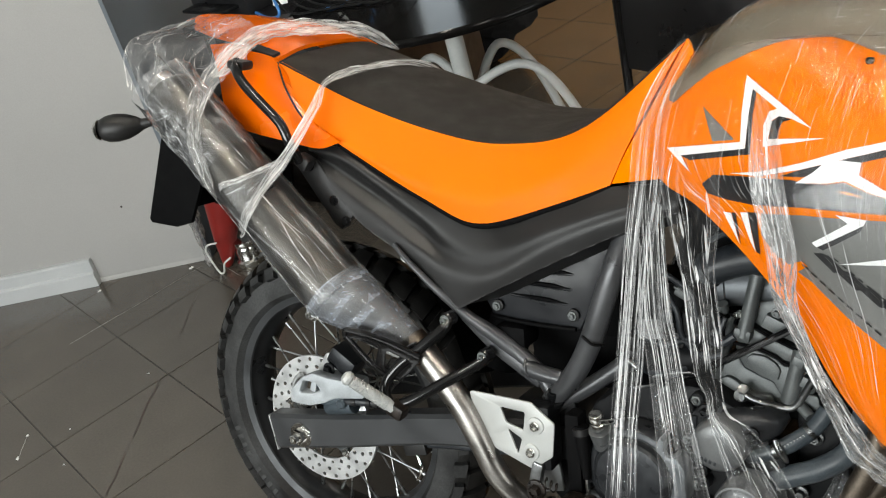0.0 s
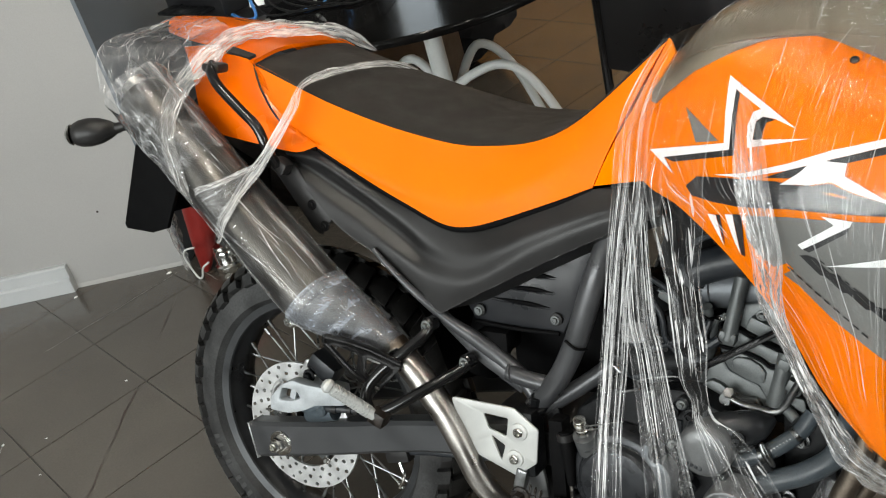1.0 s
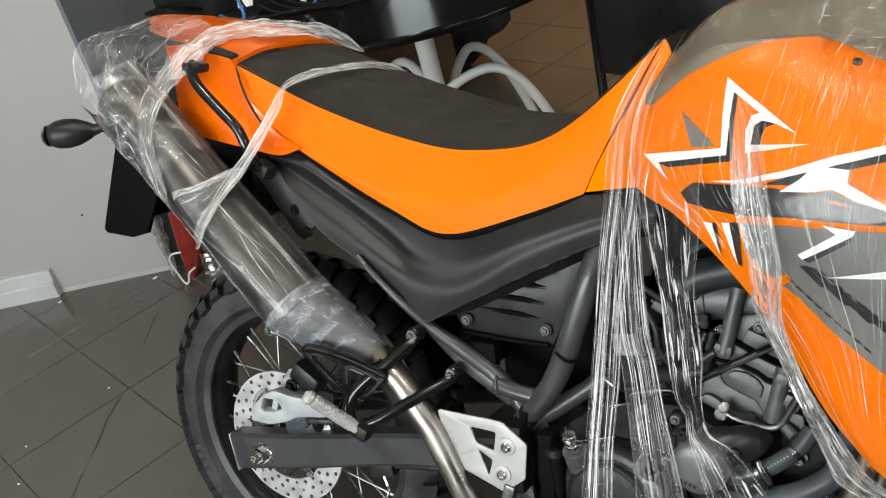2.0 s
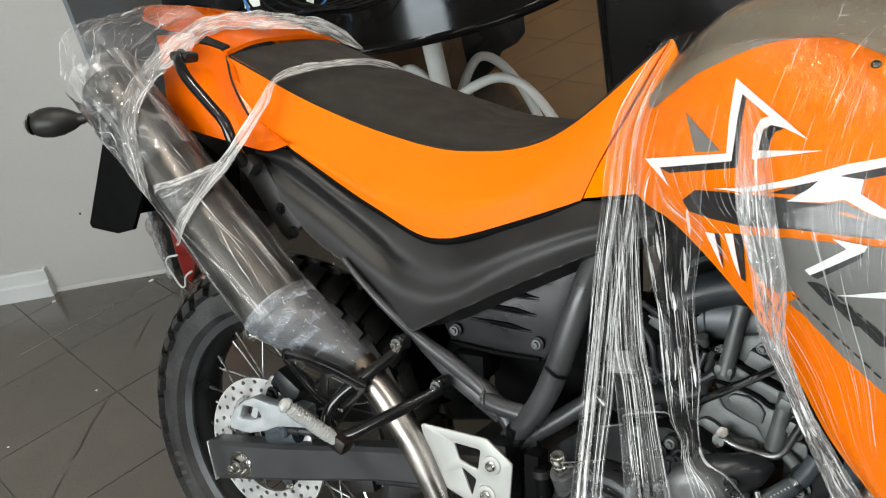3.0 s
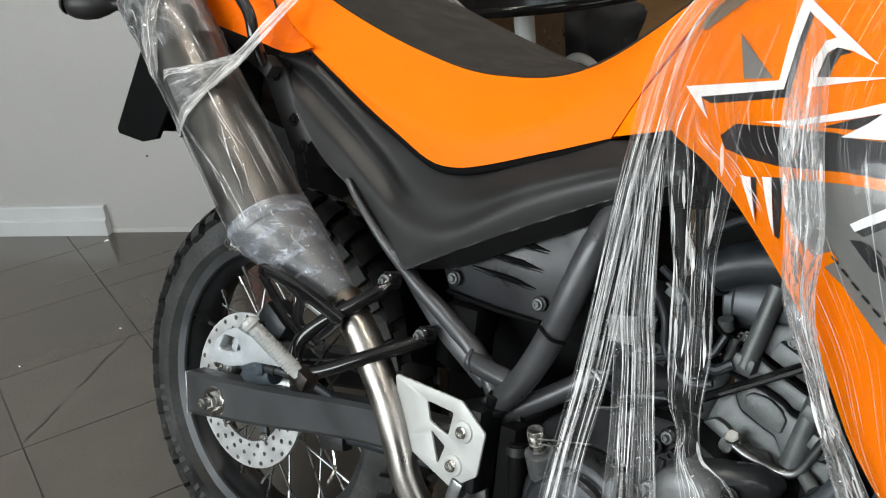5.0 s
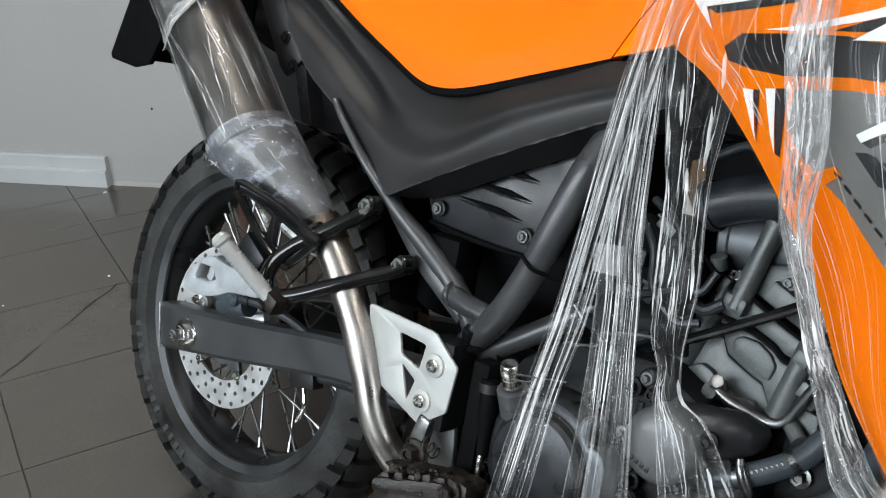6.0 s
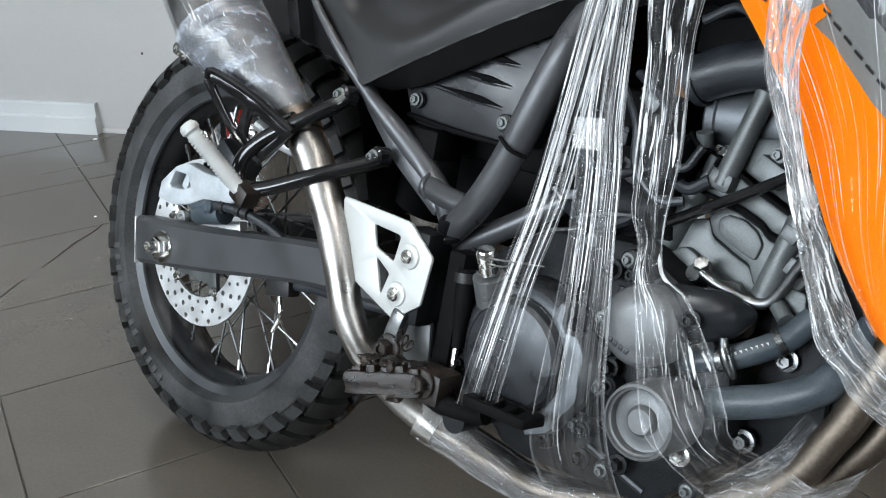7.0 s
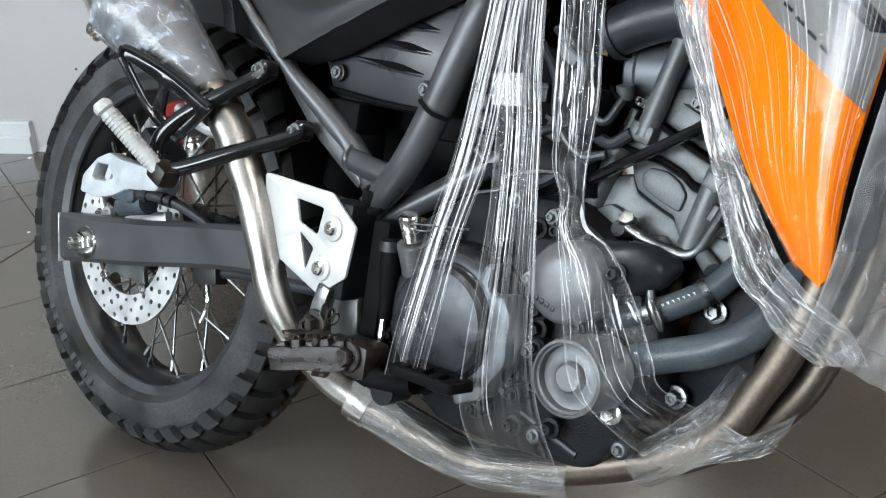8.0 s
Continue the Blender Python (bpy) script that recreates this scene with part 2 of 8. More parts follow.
BLACK_GLOSS = mat("gloss_black_paint", (0.006, 0.006, 0.0065), 0.13, 0, 0.2, 30, 0.1, 0.03, 300, spec=0.5)
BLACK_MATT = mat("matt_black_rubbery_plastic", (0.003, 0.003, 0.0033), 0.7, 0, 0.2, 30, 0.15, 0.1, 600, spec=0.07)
GREY_PAINT = mat("grey_black_frame_paint", (0.060, 0.062, 0.066), 0.38, 0.35, 0.15, 20, 0.1, 0.05, 900)
ENGINE_GREY = mat("cast_engine_grey", (0.090, 0.098, 0.098), 0.42, 0.3, 0.32, 22, 0.22, 0.12, 800)
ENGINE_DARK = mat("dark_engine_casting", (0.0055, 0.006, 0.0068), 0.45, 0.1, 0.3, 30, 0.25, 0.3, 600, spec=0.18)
COVER_GREY = mat("satin_grey_engine_cover", (0.100, 0.104, 0.106), 0.36, 0.3, 0.12, 30, 0.15, 0.12, 900)
DISC_STEEL = mat("ground_disc_steel", (0.60, 0.61, 0.61), 0.42, 0.6, 0.08, 40, 0.1, 0.1, 700)
STEEL = mat("brushed_exhaust_steel", (0.31, 0.295, 0.275), 0.36, 1.0, 0.2, 14, 0.12, 0.06, 350)
TITAN = mat("heat_tinted_header_steel", (0.125, 0.104, 0.084), 0.42, 1.0, 0.3, 10, 0.15, 0.05, 300)
ZINC = mat("dull_zinc_steel", (0.19, 0.195, 0.195), 0.34, 1.0, 0.2, 60, 0.12, 0.06, 500)
THROTTLE = mat("bead_blasted_alloy", (0.13, 0.14, 0.15), 0.48, 0.6, 0.1, 30, 0.12, 0.1, 900)
CHROME = mat("bright_zinc_steel", (0.72, 0.72, 0.70), 0.18, 1.0, 0.1, 60, 0.08, 0.05, 500)
ALU = mat("bare_cast_aluminium", (0.62, 0.63, 0.63), 0.38, 0.85, 0.1, 40, 0.1, 0.12, 700)
CALIPER = mat("pale_grey_caliper_paint", (0.42, 0.45, 0.47), 0.42, 0.2, 0.12, 40, 0.12, 0.15, 700)
PISTON = mat("blue_grey_piston_housing", (0.060, 0.078, 0.092), 0.40, 0.3, 0.15, 40, 0.12, 0.12, 700)
ALU_PAINT = mat("silver_painted_plate", (0.42, 0.43, 0.42), 0.48, 0.25, 0.06, 20, 0.08, 0.05, 900)
MUFFLER = mat("satin_steel_muffler_sleeve", (0.070, 0.064, 0.056), 0.36, 1.0, 0.35, 7, 0.15, 0.05, 500)
CLUTCH_DARK = mat("dark_clutch_cover_paint", (0.027, 0.029, 0.032), 0.32, 0.4, 0.15, 30, 0.12, 0.03, 900, spec=0.3)
SILVER_CAST = mat("bright_cast_cover_edge", (0.105, 0.114, 0.122), 0.42, 0.4, 0.15, 30, 0.15, 0.12, 900, spec=0.3)
AIRBOX_GREY = mat("dark_grey_airbox_plastic", (0.017, 0.018, 0.0205), 0.34, 0, 0.12, 18, 0.1, 0.1, 900, spec=0.34)
RUBBER = mat("black_tyre_rubber", (0.034, 0.0345, 0.0345), 0.62, 0, 0.85, 11, 0.22, 0.2, 260, spec=0.32, rough_vary=0.16)
TREAD = mat("dark_tread_rubber", (0.0125, 0.0118, 0.0110), 0.55, 0, 0.5, 14, 0.2, 0.2, 300, spec=0.3)
HOSE_GREY = mat("blue_grey_coolant_hose", (0.040, 0.050, 0.058), 0.40, 0, 0.2, 30, 0.15, 0.15, 500, spec=0.42)
HOSE = mat("black_hose_rubber", (0.017, 0.020, 0.024), 0.40, 0, 0.2, 30, 0.15, 0.15, 500, spec=0.42)
RIM = mat("anodised_dark_rim", (0.030, 0.031, 0.033), 0.36, 0.6, 0.12, 20, 0.1, 0.05, 700)
RIM_EDGE = mat("dull_grey_rim_flange", (0.050, 0.053, 0.056), 0.42, 0.5, 0.15, 20, 0.1, 0.06, 700)
SWING = mat("charcoal_swingarm_paint", (0.046, 0.048, 0.051), 0.42, 0.2, 0.1, 14, 0.08, 0.05, 900)
WHITE_DECAL = mat("white_vinyl_decal", (0.86, 0.86, 0.85), 0.35, 0, 0.03, 10, 0.02, 0, 500)
BLACK_DECAL = mat("black_vinyl_decal", (0.015, 0.015, 0.016), 0.35, 0, 0.1, 10, 0.05, 0, 500)
GREY_DECAL = mat("grey_vinyl_decal", (0.165, 0.165, 0.155), 0.38, 0, 0.08, 12, 0.05, 0, 500)
RUSTY = mat("oily_rusty_steel", (0.0125, 0.0090, 0.0070), 0.36, 0.2, 0.9, 90, 0.5, 0.28, 700, spec=0.38)
GREY_TOP = mat("grey_tank_plastic", (0.24, 0.215, 0.175), 0.40, 0, 0.12, 12, 0.1, 0.05, 900)
from mathutils.bvhtree import BVHTree

# ---- motorcycle ----
# x runs forward from the rear axle, y to the far side, z up, before the lean on its stand
LEAN_DEGREES = -18.16
bike_pose = Matrix.Translation((0, 0, 0.307)) @ Matrix.Rotation(radians(LEAN_DEGREES), 4, "X")
bike = thing("motorcycle", "orange and black dual-sport motorcycle partly wrapped in clear film", "motorcycle", bike_pose)


def tyre_point(s, ang, lift=0.0):
    """Across the tread and shoulder (s from -1 to 1) and round the wheel; lift stands off the carcass."""
    a = s * radians(98)
    w, h = 0.060 + lift, 0.062 + lift
    y = w * math.sin(a)
    r = 0.246 + h * math.cos(a)
    return (r * math.sin(ang), y, r * math.cos(ang))


def rear_tyre():
    seg = 120
    prof = []
    for i in range(23):
        s = -1 + 2 * i / 22
        prof.append(s)
    verts, faces = [], []
    cross = [(0.224, -0.040), (0.232, -0.052)]
    ring = [(r, y) for r, y in cross]
    for s in prof:
        p = tyre_point(s, 0)
        ring.append((p[2], p[1]))
    ring += [(0.232, 0.052), (0.224, 0.040)]
    n = len(ring)
    for k in range(seg):
        a = 2 * math.pi * k / seg
        for r, y in ring:
            verts.append((r * math.sin(a), y, r * math.cos(a)))
    for k in range(seg):
        for i in range(n - 1):
            m = (k + 1) % seg
            faces.append((k * n + i, k * n + i + 1, m * n + i + 1, m * n + i))

    ob = link_mesh("rear_tyre", verts, faces, RUBBER, bike, "black block-tread rear tyre", 30)
    ob.data.materials.append(TREAD)
    for q, f in enumerate(ob.data.polygons):
        f.material_index = 1 if 6 <= q % (n - 1) <= n - 8 else 0

    def block(a0, a1, s0, s1, skew, lift, rubber):
        verts, faces = [], []
        nu, nv = 4, 4
        for lv in (-0.004, lift):
            for i in range(nu):
                for j in range(nv):
                    s = s0 + (s1 - s0) * j / (nv - 1)
                    inset = 0.05 if lv > 0 else 0.0
                    f = inset + i / (nu - 1) * (1 - 2 * inset)
                    verts.append(tyre_point(s, a0 + (a1 - a0) * f + skew * abs(s), lv))
        top = nu * nv
        for i in range(nu - 1):
            for j in range(nv - 1):
                faces.append((top + i * nv + j, top + i * nv + j + 1, top + (i + 1) * nv + j + 1, top + (i + 1) * nv + j))
        rim = [(i, 0) for i in range(nu)] + [(nu - 1, j) for j in range(1, nv)] + [(i, nv - 1) for i in range(nu - 2, -1, -1)] + [(0, j) for j in range(nv - 2, 0, -1)]
        for q in range(len(rim)):
            i, j = rim[q]
            k, m = rim[(q + 1) % len(rim)]
            faces.append((i * nv + j, k * nv + m, top + k * nv + m, top + i * nv + j))
        return link_mesh("tread_block", verts, faces, rubber, ob, "", 30)

    count = 40
    pitch = 2 * math.pi / count
    kinds = {}
    for side in (-1, 1):
        off = 0.0 if side < 0 else 0.5 * pitch
        for k in range(count):
            for kind in ((side, "shoulder", k % 2), (side, "crown", 0)):
                if kind not in kinds:
                    if kind[1] == "shoulder":
                        b = block(off, off + 0.62 * pitch, side * 0.48, side * (0.68 if k % 2 else 0.62), 0.05, 0.0105, RUBBER)
                    else:
                        b = block(off + 0.30 * pitch, off + 1.06 * pitch, side * 0.05, side * 0.44, 0.10, 0.0105, TREAD)
                    kinds[kind] = b.data
                else:
                    b = new("tread_block", kinds[kind])
                    b.parent = ob
                b.matrix_basis = Matrix.Rotation(k * pitch, 4, "Y")
    # raised lettering band and rib on the sidewall
    bm = turn_bm([(0.2345, 0.0515), (0.236, 0.0545), (0.240, 0.0560), (0.242, 0.0555)], (0, 0, 0), (0, -1, 0), 96)
    part("bead_rib", bm, RUBBER, ob)
    mark = None
    for k in list(range(14)) + list(range(40, 50)):
        if k in (4, 9, 44):
            continue
        m = Matrix.Rotation(radians(200 + 4.2 * k), 4, "Y") @ Matrix.Translation((0, -0.0605, 0.256)) @ Matrix.Rotation(radians(12), 4, "X")
        if mark is None:
            q = part("sidewall_mark", box_bm(0, 0, 0, 0.0095, 0.0022, 0.013, 0.0006, None, None, 1), RUBBER, ob)
            mark = q.data
        else:
            q = new("sidewall_mark", mark)
            q.parent = ob
        q.matrix_basis = m
    return ob


def rear_wheel():
    lip = 0.2315
    prof = [(lip, -0.0425), (lip, -0.0405), (0.226, -0.039), (0.219, -0.0385), (0.2165, -0.034), (0.2120, -0.026), (0.205, -0.018), (0.2030, 0.0),
            (0.205, 0.018), (0.2120, 0.026), (0.2165, 0.034), (0.219, 0.0385), (0.226, 0.039), (lip, 0.0405), (lip, 0.0425), (0.2265, 0.0425),
            (0.222, 0.036), (0.216, 0.0), (0.222, -0.036), (0.2265, -0.0425)]
    rim = part("rear_rim", turn_bm([(r, -y) for r, y in prof], (0, 0, 0), (0, -1, 0), 96, None, True), RIM, bike, "dark anodised spoked rim")
    flange = turn_bm([(0.2335, 0.0435), (0.2340, 0.0465), (0.2320, 0.0480), (0.2290, 0.0470), (0.2160, 0.0425), (0.2140, 0.0390), (0.2200, 0.0380)], (0, 0, 0), (0, -1, 0), 96, None, True)
    part("rim_flange", flange, RIM_EDGE, rim, "dull grey rim flange")
    hub = turn_bm([(0, 0.062), (0.020, 0.062), (0.024, 0.050), (0.046, 0.045), (0.047, 0.036), (0.026, 0.028), (0.022, 0), (0.026, -0.028), (0.05, -0.036), (0.05, -0.046), (0.022, -0.06), (0, -0.06)], (0, 0, 0), (0, -1, 0), 40)
    part("hub", hub, ENGINE_DARK, rim, "dark cast hub")
    for k in range(36):
        side = -1 if k % 2 == 0 else 1
        lean = 1 if (k // 2) % 2 == 0 else -1
        a = 2 * math.pi * (k + 0.5) / 36
        h = a + lean * radians(62)
        p = (0.044 * math.sin(h), side * 0.040, 0.044 * math.cos(h))
        q = (0.2035 * math.sin(a), side * 0.008, 0.2035 * math.cos(a))
        bm = tube_bm([p, q], 0.0019, 2, 8)
        d = (Vector(p) - Vector(q)).normalized()
        tube_bm([q, tuple(Vector(q) + d * 0.016)], 0.0036, 2, 8, bm)
        part("spoke", bm, ZINC, rim, "" if k else "thin zinc-plated wire spoke")
    return rim


def brake_disc():
    """A drilled disc on a five-armed carrier."""
    c = -0.079
    verts, faces = [], []
    rows, cols, r0, r1 = 3, 26, 0.080, 0.1225
    for j in range(rows):
        for k in range(cols):
            ra, rb = r0 + (r1 - r0) * j / rows, r0 + (r1 - r0) * (j + 1) / rows
            shift = 0.5 * (j % 2)
            a, b = 2 * math.pi * (k + shift) / cols, 2 * math.pi * (k + 1 + shift) / cols
            edge = [(ra, a), (ra, (a + b) / 2), (ra, b), ((ra + rb) / 2, b), (rb, b), (rb, (a + b) / 2), (rb, a), ((ra + rb) / 2, a)]
            rm, am = (ra + rb) / 2, (a + b) / 2
            mx, mz = rm * math.sin(am), rm * math.cos(am)
            big = 0.0040 if (k + j) % 4 else 0.0030
            hole = []
            for r, ang in edge:
                x, z = r * math.sin(ang), r * math.cos(ang)
                d = math.hypot(x - mx, z - mz)
                hole.append((mx + (x - mx) / d * big, mz + (z - mz) / d * big))
            base = len(verts)
            for y in (c - 0.0025, c + 0.0025):
                verts.extend((r * math.sin(g), y, r * math.cos(g)) for r, g in edge)
                verts.extend((x, y, z) for x, z in hole)
            for i in range(8):
                n = (i + 1) % 8
                faces.append((base + i, base + n, base + 8 + n, base + 8 + i))
                faces.append((base + 16 + i, base + 24 + i, base + 24 + n, base + 16 + n))
                faces.append((base + 8 + i, base + 8 + n, base + 24 + n, base + 24 + i))
            if j == rows - 1:
                faces.append((base + 4, base + 5, base + 21, base + 20))
                faces.append((base + 5, base + 6, base + 22, base + 21))
            if j == 0:
                faces.append((base + 0, base + 1, base + 17, base + 16))
                faces.append((base + 1, base + 2, base + 18, base + 17))
    disc = link_mesh("brake_disc", verts, faces, DISC_STEEL, bike, "drilled steel rear brake disc", 30)
    bm = bmesh.new()
    bm.from_mesh(disc.data)
    bmesh.ops.remove_doubles(bm, verts=bm.verts, dist=0.00012)
    bm.to_mesh(disc.data)
    bm.free()
    arms = []
    n = 5
    for k in range(n * 12):
        a = 2 * math.pi * k / (n * 12)
        r = 0.056 + 0.028 * max(0, math.cos(n * a)) ** 3
        arms.append((r * math.sin(a), r * math.cos(a)))
    inner = [(0.034 * math.sin(2 * math.pi * k / 30), 0.034 * math.cos(2 * math.pi * k / 30)) for k in range(30)]
    part("carrier", plate_bm(arms, c - 0.003, 0.007, [inner], 0.001), ENGINE_GREY, disc, "dark disc carrier")
    for k in range(n):
        a = 2 * math.pi * k / n
        part("bolt", hex_bolt_bm((0.076 * math.sin(a), c - 0.003, 0.076 * math.cos(a)), 0.0050, 0.006), CHROME, disc)
    return disc


def swingarm():
    y0, y1 = -0.152, -0.112
    bm = bmesh.new()
    top = spline([(-0.066, 0.026), (0.10, 0.048), (0.33, 0.085), (0.56, 0.105)], 16)
    low = spline([(-0.052, -0.040), (0.10, -0.013), (0.33, 0.030), (0.56, 0.042)], 16)
    rings = []
    for a, b in zip(top, low):
        e = 0.006
        sec = [(a[0], y0 + e, a[1]), (a[0], y0, a[1] - e), (b[0], y0, b[1] + e), (b[0], y0 + e, b[1]), (b[0], y1 - e, b[1]), (b[0], y1, b[1] + e), (a[0], y1, a[1] - e), (a[0], y1 - e, a[1])]
        rings.append([bm.verts.new(v) for v in sec])
    for u, v in zip(rings, rings[1:]):
        for k in range(8):
            bm.faces.new((u[k], u[(k + 1) % 8], v[(k + 1) % 8], v[k]))
    bm.faces.new(rings[0])
    bm.faces.new(rings[-1][::-1])
    arm = part("swingarm", bm, SWING, bike, "charcoal painted box-section swingarm", 40)
    bm = bmesh.new()
    box_bm(-0.0612, -0.132, -0.008, 0.0025, 0.041, 0.068, 0.0008, Matrix.Rotation(radians(-10), 4, "Y"), bm)
    part("end_cap", bm, ALU, arm, "bare aluminium swingarm end cap")
    bm = turn_bm([(0, 0), (0.0225, 0), (0.0235, 0.001), (0.0225, 0.003), (0.014, 0.0032), (0, 0.0032)], (0.006, y0, -0.002), (0, -1, 0), 32)
    part("washer", bm, CHROME, arm)
    bm = turn_bm([(0, 0.003), (0.0145, 0.003), (0.0145, 0.012), (0.0125, 0.0145), (0.0085, 0.0145), (0, 0.0145)], (0.006, y0, -0.002), (0, -1, 0), 6)
    turn_bm([(0, 0.0145), (0.0085, 0.0145), (0.0082, 0.024), (0.0065, 0.026), (0.0048, 0.026), (0.0042, 0.021), (0, 0.021)], (0.006, y0, -0.002), (0, -1, 0), 20, bm)
    part("axle_nut", bm, CHROME, arm, "bright axle nut")
    far = arm.copy()
    far.data = arm.data.copy()
    scene.collection.objects.link(far)
    far.matrix_basis = Matrix.Diagonal((1, -1, 1, 1))
    far.data.flip_normals()
    part("pivot_brace", box_bm(0.47, 0, 0.085, 0.09, 0.24, 0.05, 0.008), SWING, arm)
    bm = tube_bm([(0.225, -0.128, 0.005), (0.285, -0.128, 0.018), (0.36, -0.13, 0.026), (0.46, -0.13, 0.035)], 0.0075, 24, 12)
    part("hose_guide", bm, HOSE, arm)
    bm = box_bm(0.245, -0.132, 0.006, 0.045, 0.02, 0.022, 0.003, Matrix.Rotation(radians(-12), 4, "Y"))
    part("hose_clip", bm, BLACK_PLASTIC, arm)
    bm = tube_bm([(0.24, -0.132, 0.0), (0.252, -0.136, -0.028), (0.238, -0.132, -0.055)], 0.003, 14, 8)
    part("clip_spring", bm, CHROME, arm)
    return arm


def caliper():
    """The caliper on its cast bracket above the swingarm, standing out past the disc."""
    body = plate_bm(smooth_poly([(0.010, 0.070), (0.013, 0.094), (0.043, 0.121), (0.067, 0.131), (0.099, 0.126), (0.150, 0.125), (0.182, 0.112), (0.172, 0.098), (0.111, 0.090), (0.086, 0.078), (0.050, 0.068)], 4, 0.16), -0.172, 0.022,
                    [smooth_poly([(0.033, 0.091), (0.043, 0.114), (0.072, 0.114), (0.080, 0.100), (0.062, 0.093)], 2, 0.12)], 0.003)
    cal = part("brake_caliper", body, CALIPER, bike, "pale grey cast brake caliper bracket over the disc")
    part("window_web", box_bm(0.060, -0.158, 0.104, 0.012, 0.012, 0.024, 0.002, Matrix.Rotation(radians(20), 4, "Y")), CALIPER, cal)
    part("neck", box_bm(0.110, -0.140, 0.104, 0.075, 0.050, 0.030, 0.008, Matrix.Rotation(radians(4), 4, "Y")), CALIPER, cal)
    part("piston_body", tube_bm([(0.080, -0.150, 0.062), (0.105, -0.156, 0.070), (0.140, -0.156, 0.078)], [0.0135, 0.0150, 0.0150], 8, 20), PISTON, cal, "blue-grey piston housing")
    part("piston_arm", box_bm(0.108, -0.156, 0.082, 0.070, 0.022, 0.016, 0.005, Matrix.Rotation(radians(-6), 4, "Y")), PISTON, cal)
    part("pad_plate", box_bm(0.098, -0.122, 0.044, 0.088, 0.012, 0.024, 0.002, Matrix.Rotation(radians(-14), 4, "Y")), ALU, cal, "bright pad backing plate")
    part("lower_pad", box_bm(0.060, -0.118, 0.034, 0.050, 0.010, 0.016, 0.002, Matrix.Rotation(radians(-14), 4, "Y")), ALU, cal)
    part("pad_cover", box_bm(0.104, -0.118, 0.142, 0.056, 0.044, 0.036, 0.009, Matrix.Rotation(radians(34), 4, "Y")), CLUTCH_DARK, cal, "dark rubber-covered upper housing")
    part("pad_spring", plate_bm(smooth_poly([(0.040, 0.118), (0.062, 0.150), (0.074, 0.152), (0.066, 0.132), (0.054, 0.114)], 2, 0.1), -0.124, 0.004, (), 0.001), ALU, cal, "bright pad spring")
    part("bolt", hex_bolt_bm((0.082, -0.142, 0.130), 0.0075, 0.010), ENGINE_DARK, cal)
    part("mount_loop", tube_bm([(-0.030, -0.092, 0.088), (-0.046, -0.092, 0.074), (-0.054, -0.092, 0.052), (-0.048, -0.092, 0.034), (-0.034, -0.092, 0.028)], 0.0042, 20, 10), ALU, cal)
    part("mount_eye", turn_bm([(0.0055, 0), (0.0105, 0), (0.0105, 0.008), (0.0055, 0.008)], (-0.034, -0.090, 0.030), (0, -1, 0), 20, None, True), ALU, cal)
    part("brake_hose", tube_bm([(0.128, -0.168, 0.086), (0.165, -0.166, 0.090), (0.200, -0.156, 0.086), (0.235, -0.14, 0.070), (0.268, -0.128, 0.045)], 0.0062, 40, 10), HOSE, bike, "black rubber brake hose")
    for x, y, z in ((0.150, -0.167, 0.089), (0.178, -0.163, 0.090), (0.190, -0.160, 0.089)):
        part("hose_ferrule", turn_bm([(0, -0.004), (0.0082, -0.004), (0.0082, 0.004), (0, 0.004)], (x, y, z), (1, 0.1, 0), 14), BLACK_PLASTIC, cal)
    part("hose_boss", turn_bm([(0, 0), (0.009, 0), (0.009, 0.014), (0.006, 0.017), (0, 0.017)], (0.126, -0.162, 0.084), (0, -1, 0), 20), PISTON, cal)


CAN0, CAN_DIR = Vector((-0.150, -0.2235, 0.655)), Vector((0.30, -0.0135, -0.2938)).normalized()
CAN_OUT = (Vector((0, -1, 0)) - CAN_DIR * -CAN_DIR.y).normalized()
CAN_UP = CAN_OUT.cross(CAN_DIR)
CLAMP = Vector((0.322, -0.212, 0.224))


def can_centre(h):
    """The silencer's middle line, bending to the clamp at its front."""
    c = CAN0 + CAN_DIR * h
    if h > 0.50:
        f = (h - 0.50) / 0.155
        c = (CAN0 + CAN_DIR * 0.50).lerp(CLAMP, f)
    return c


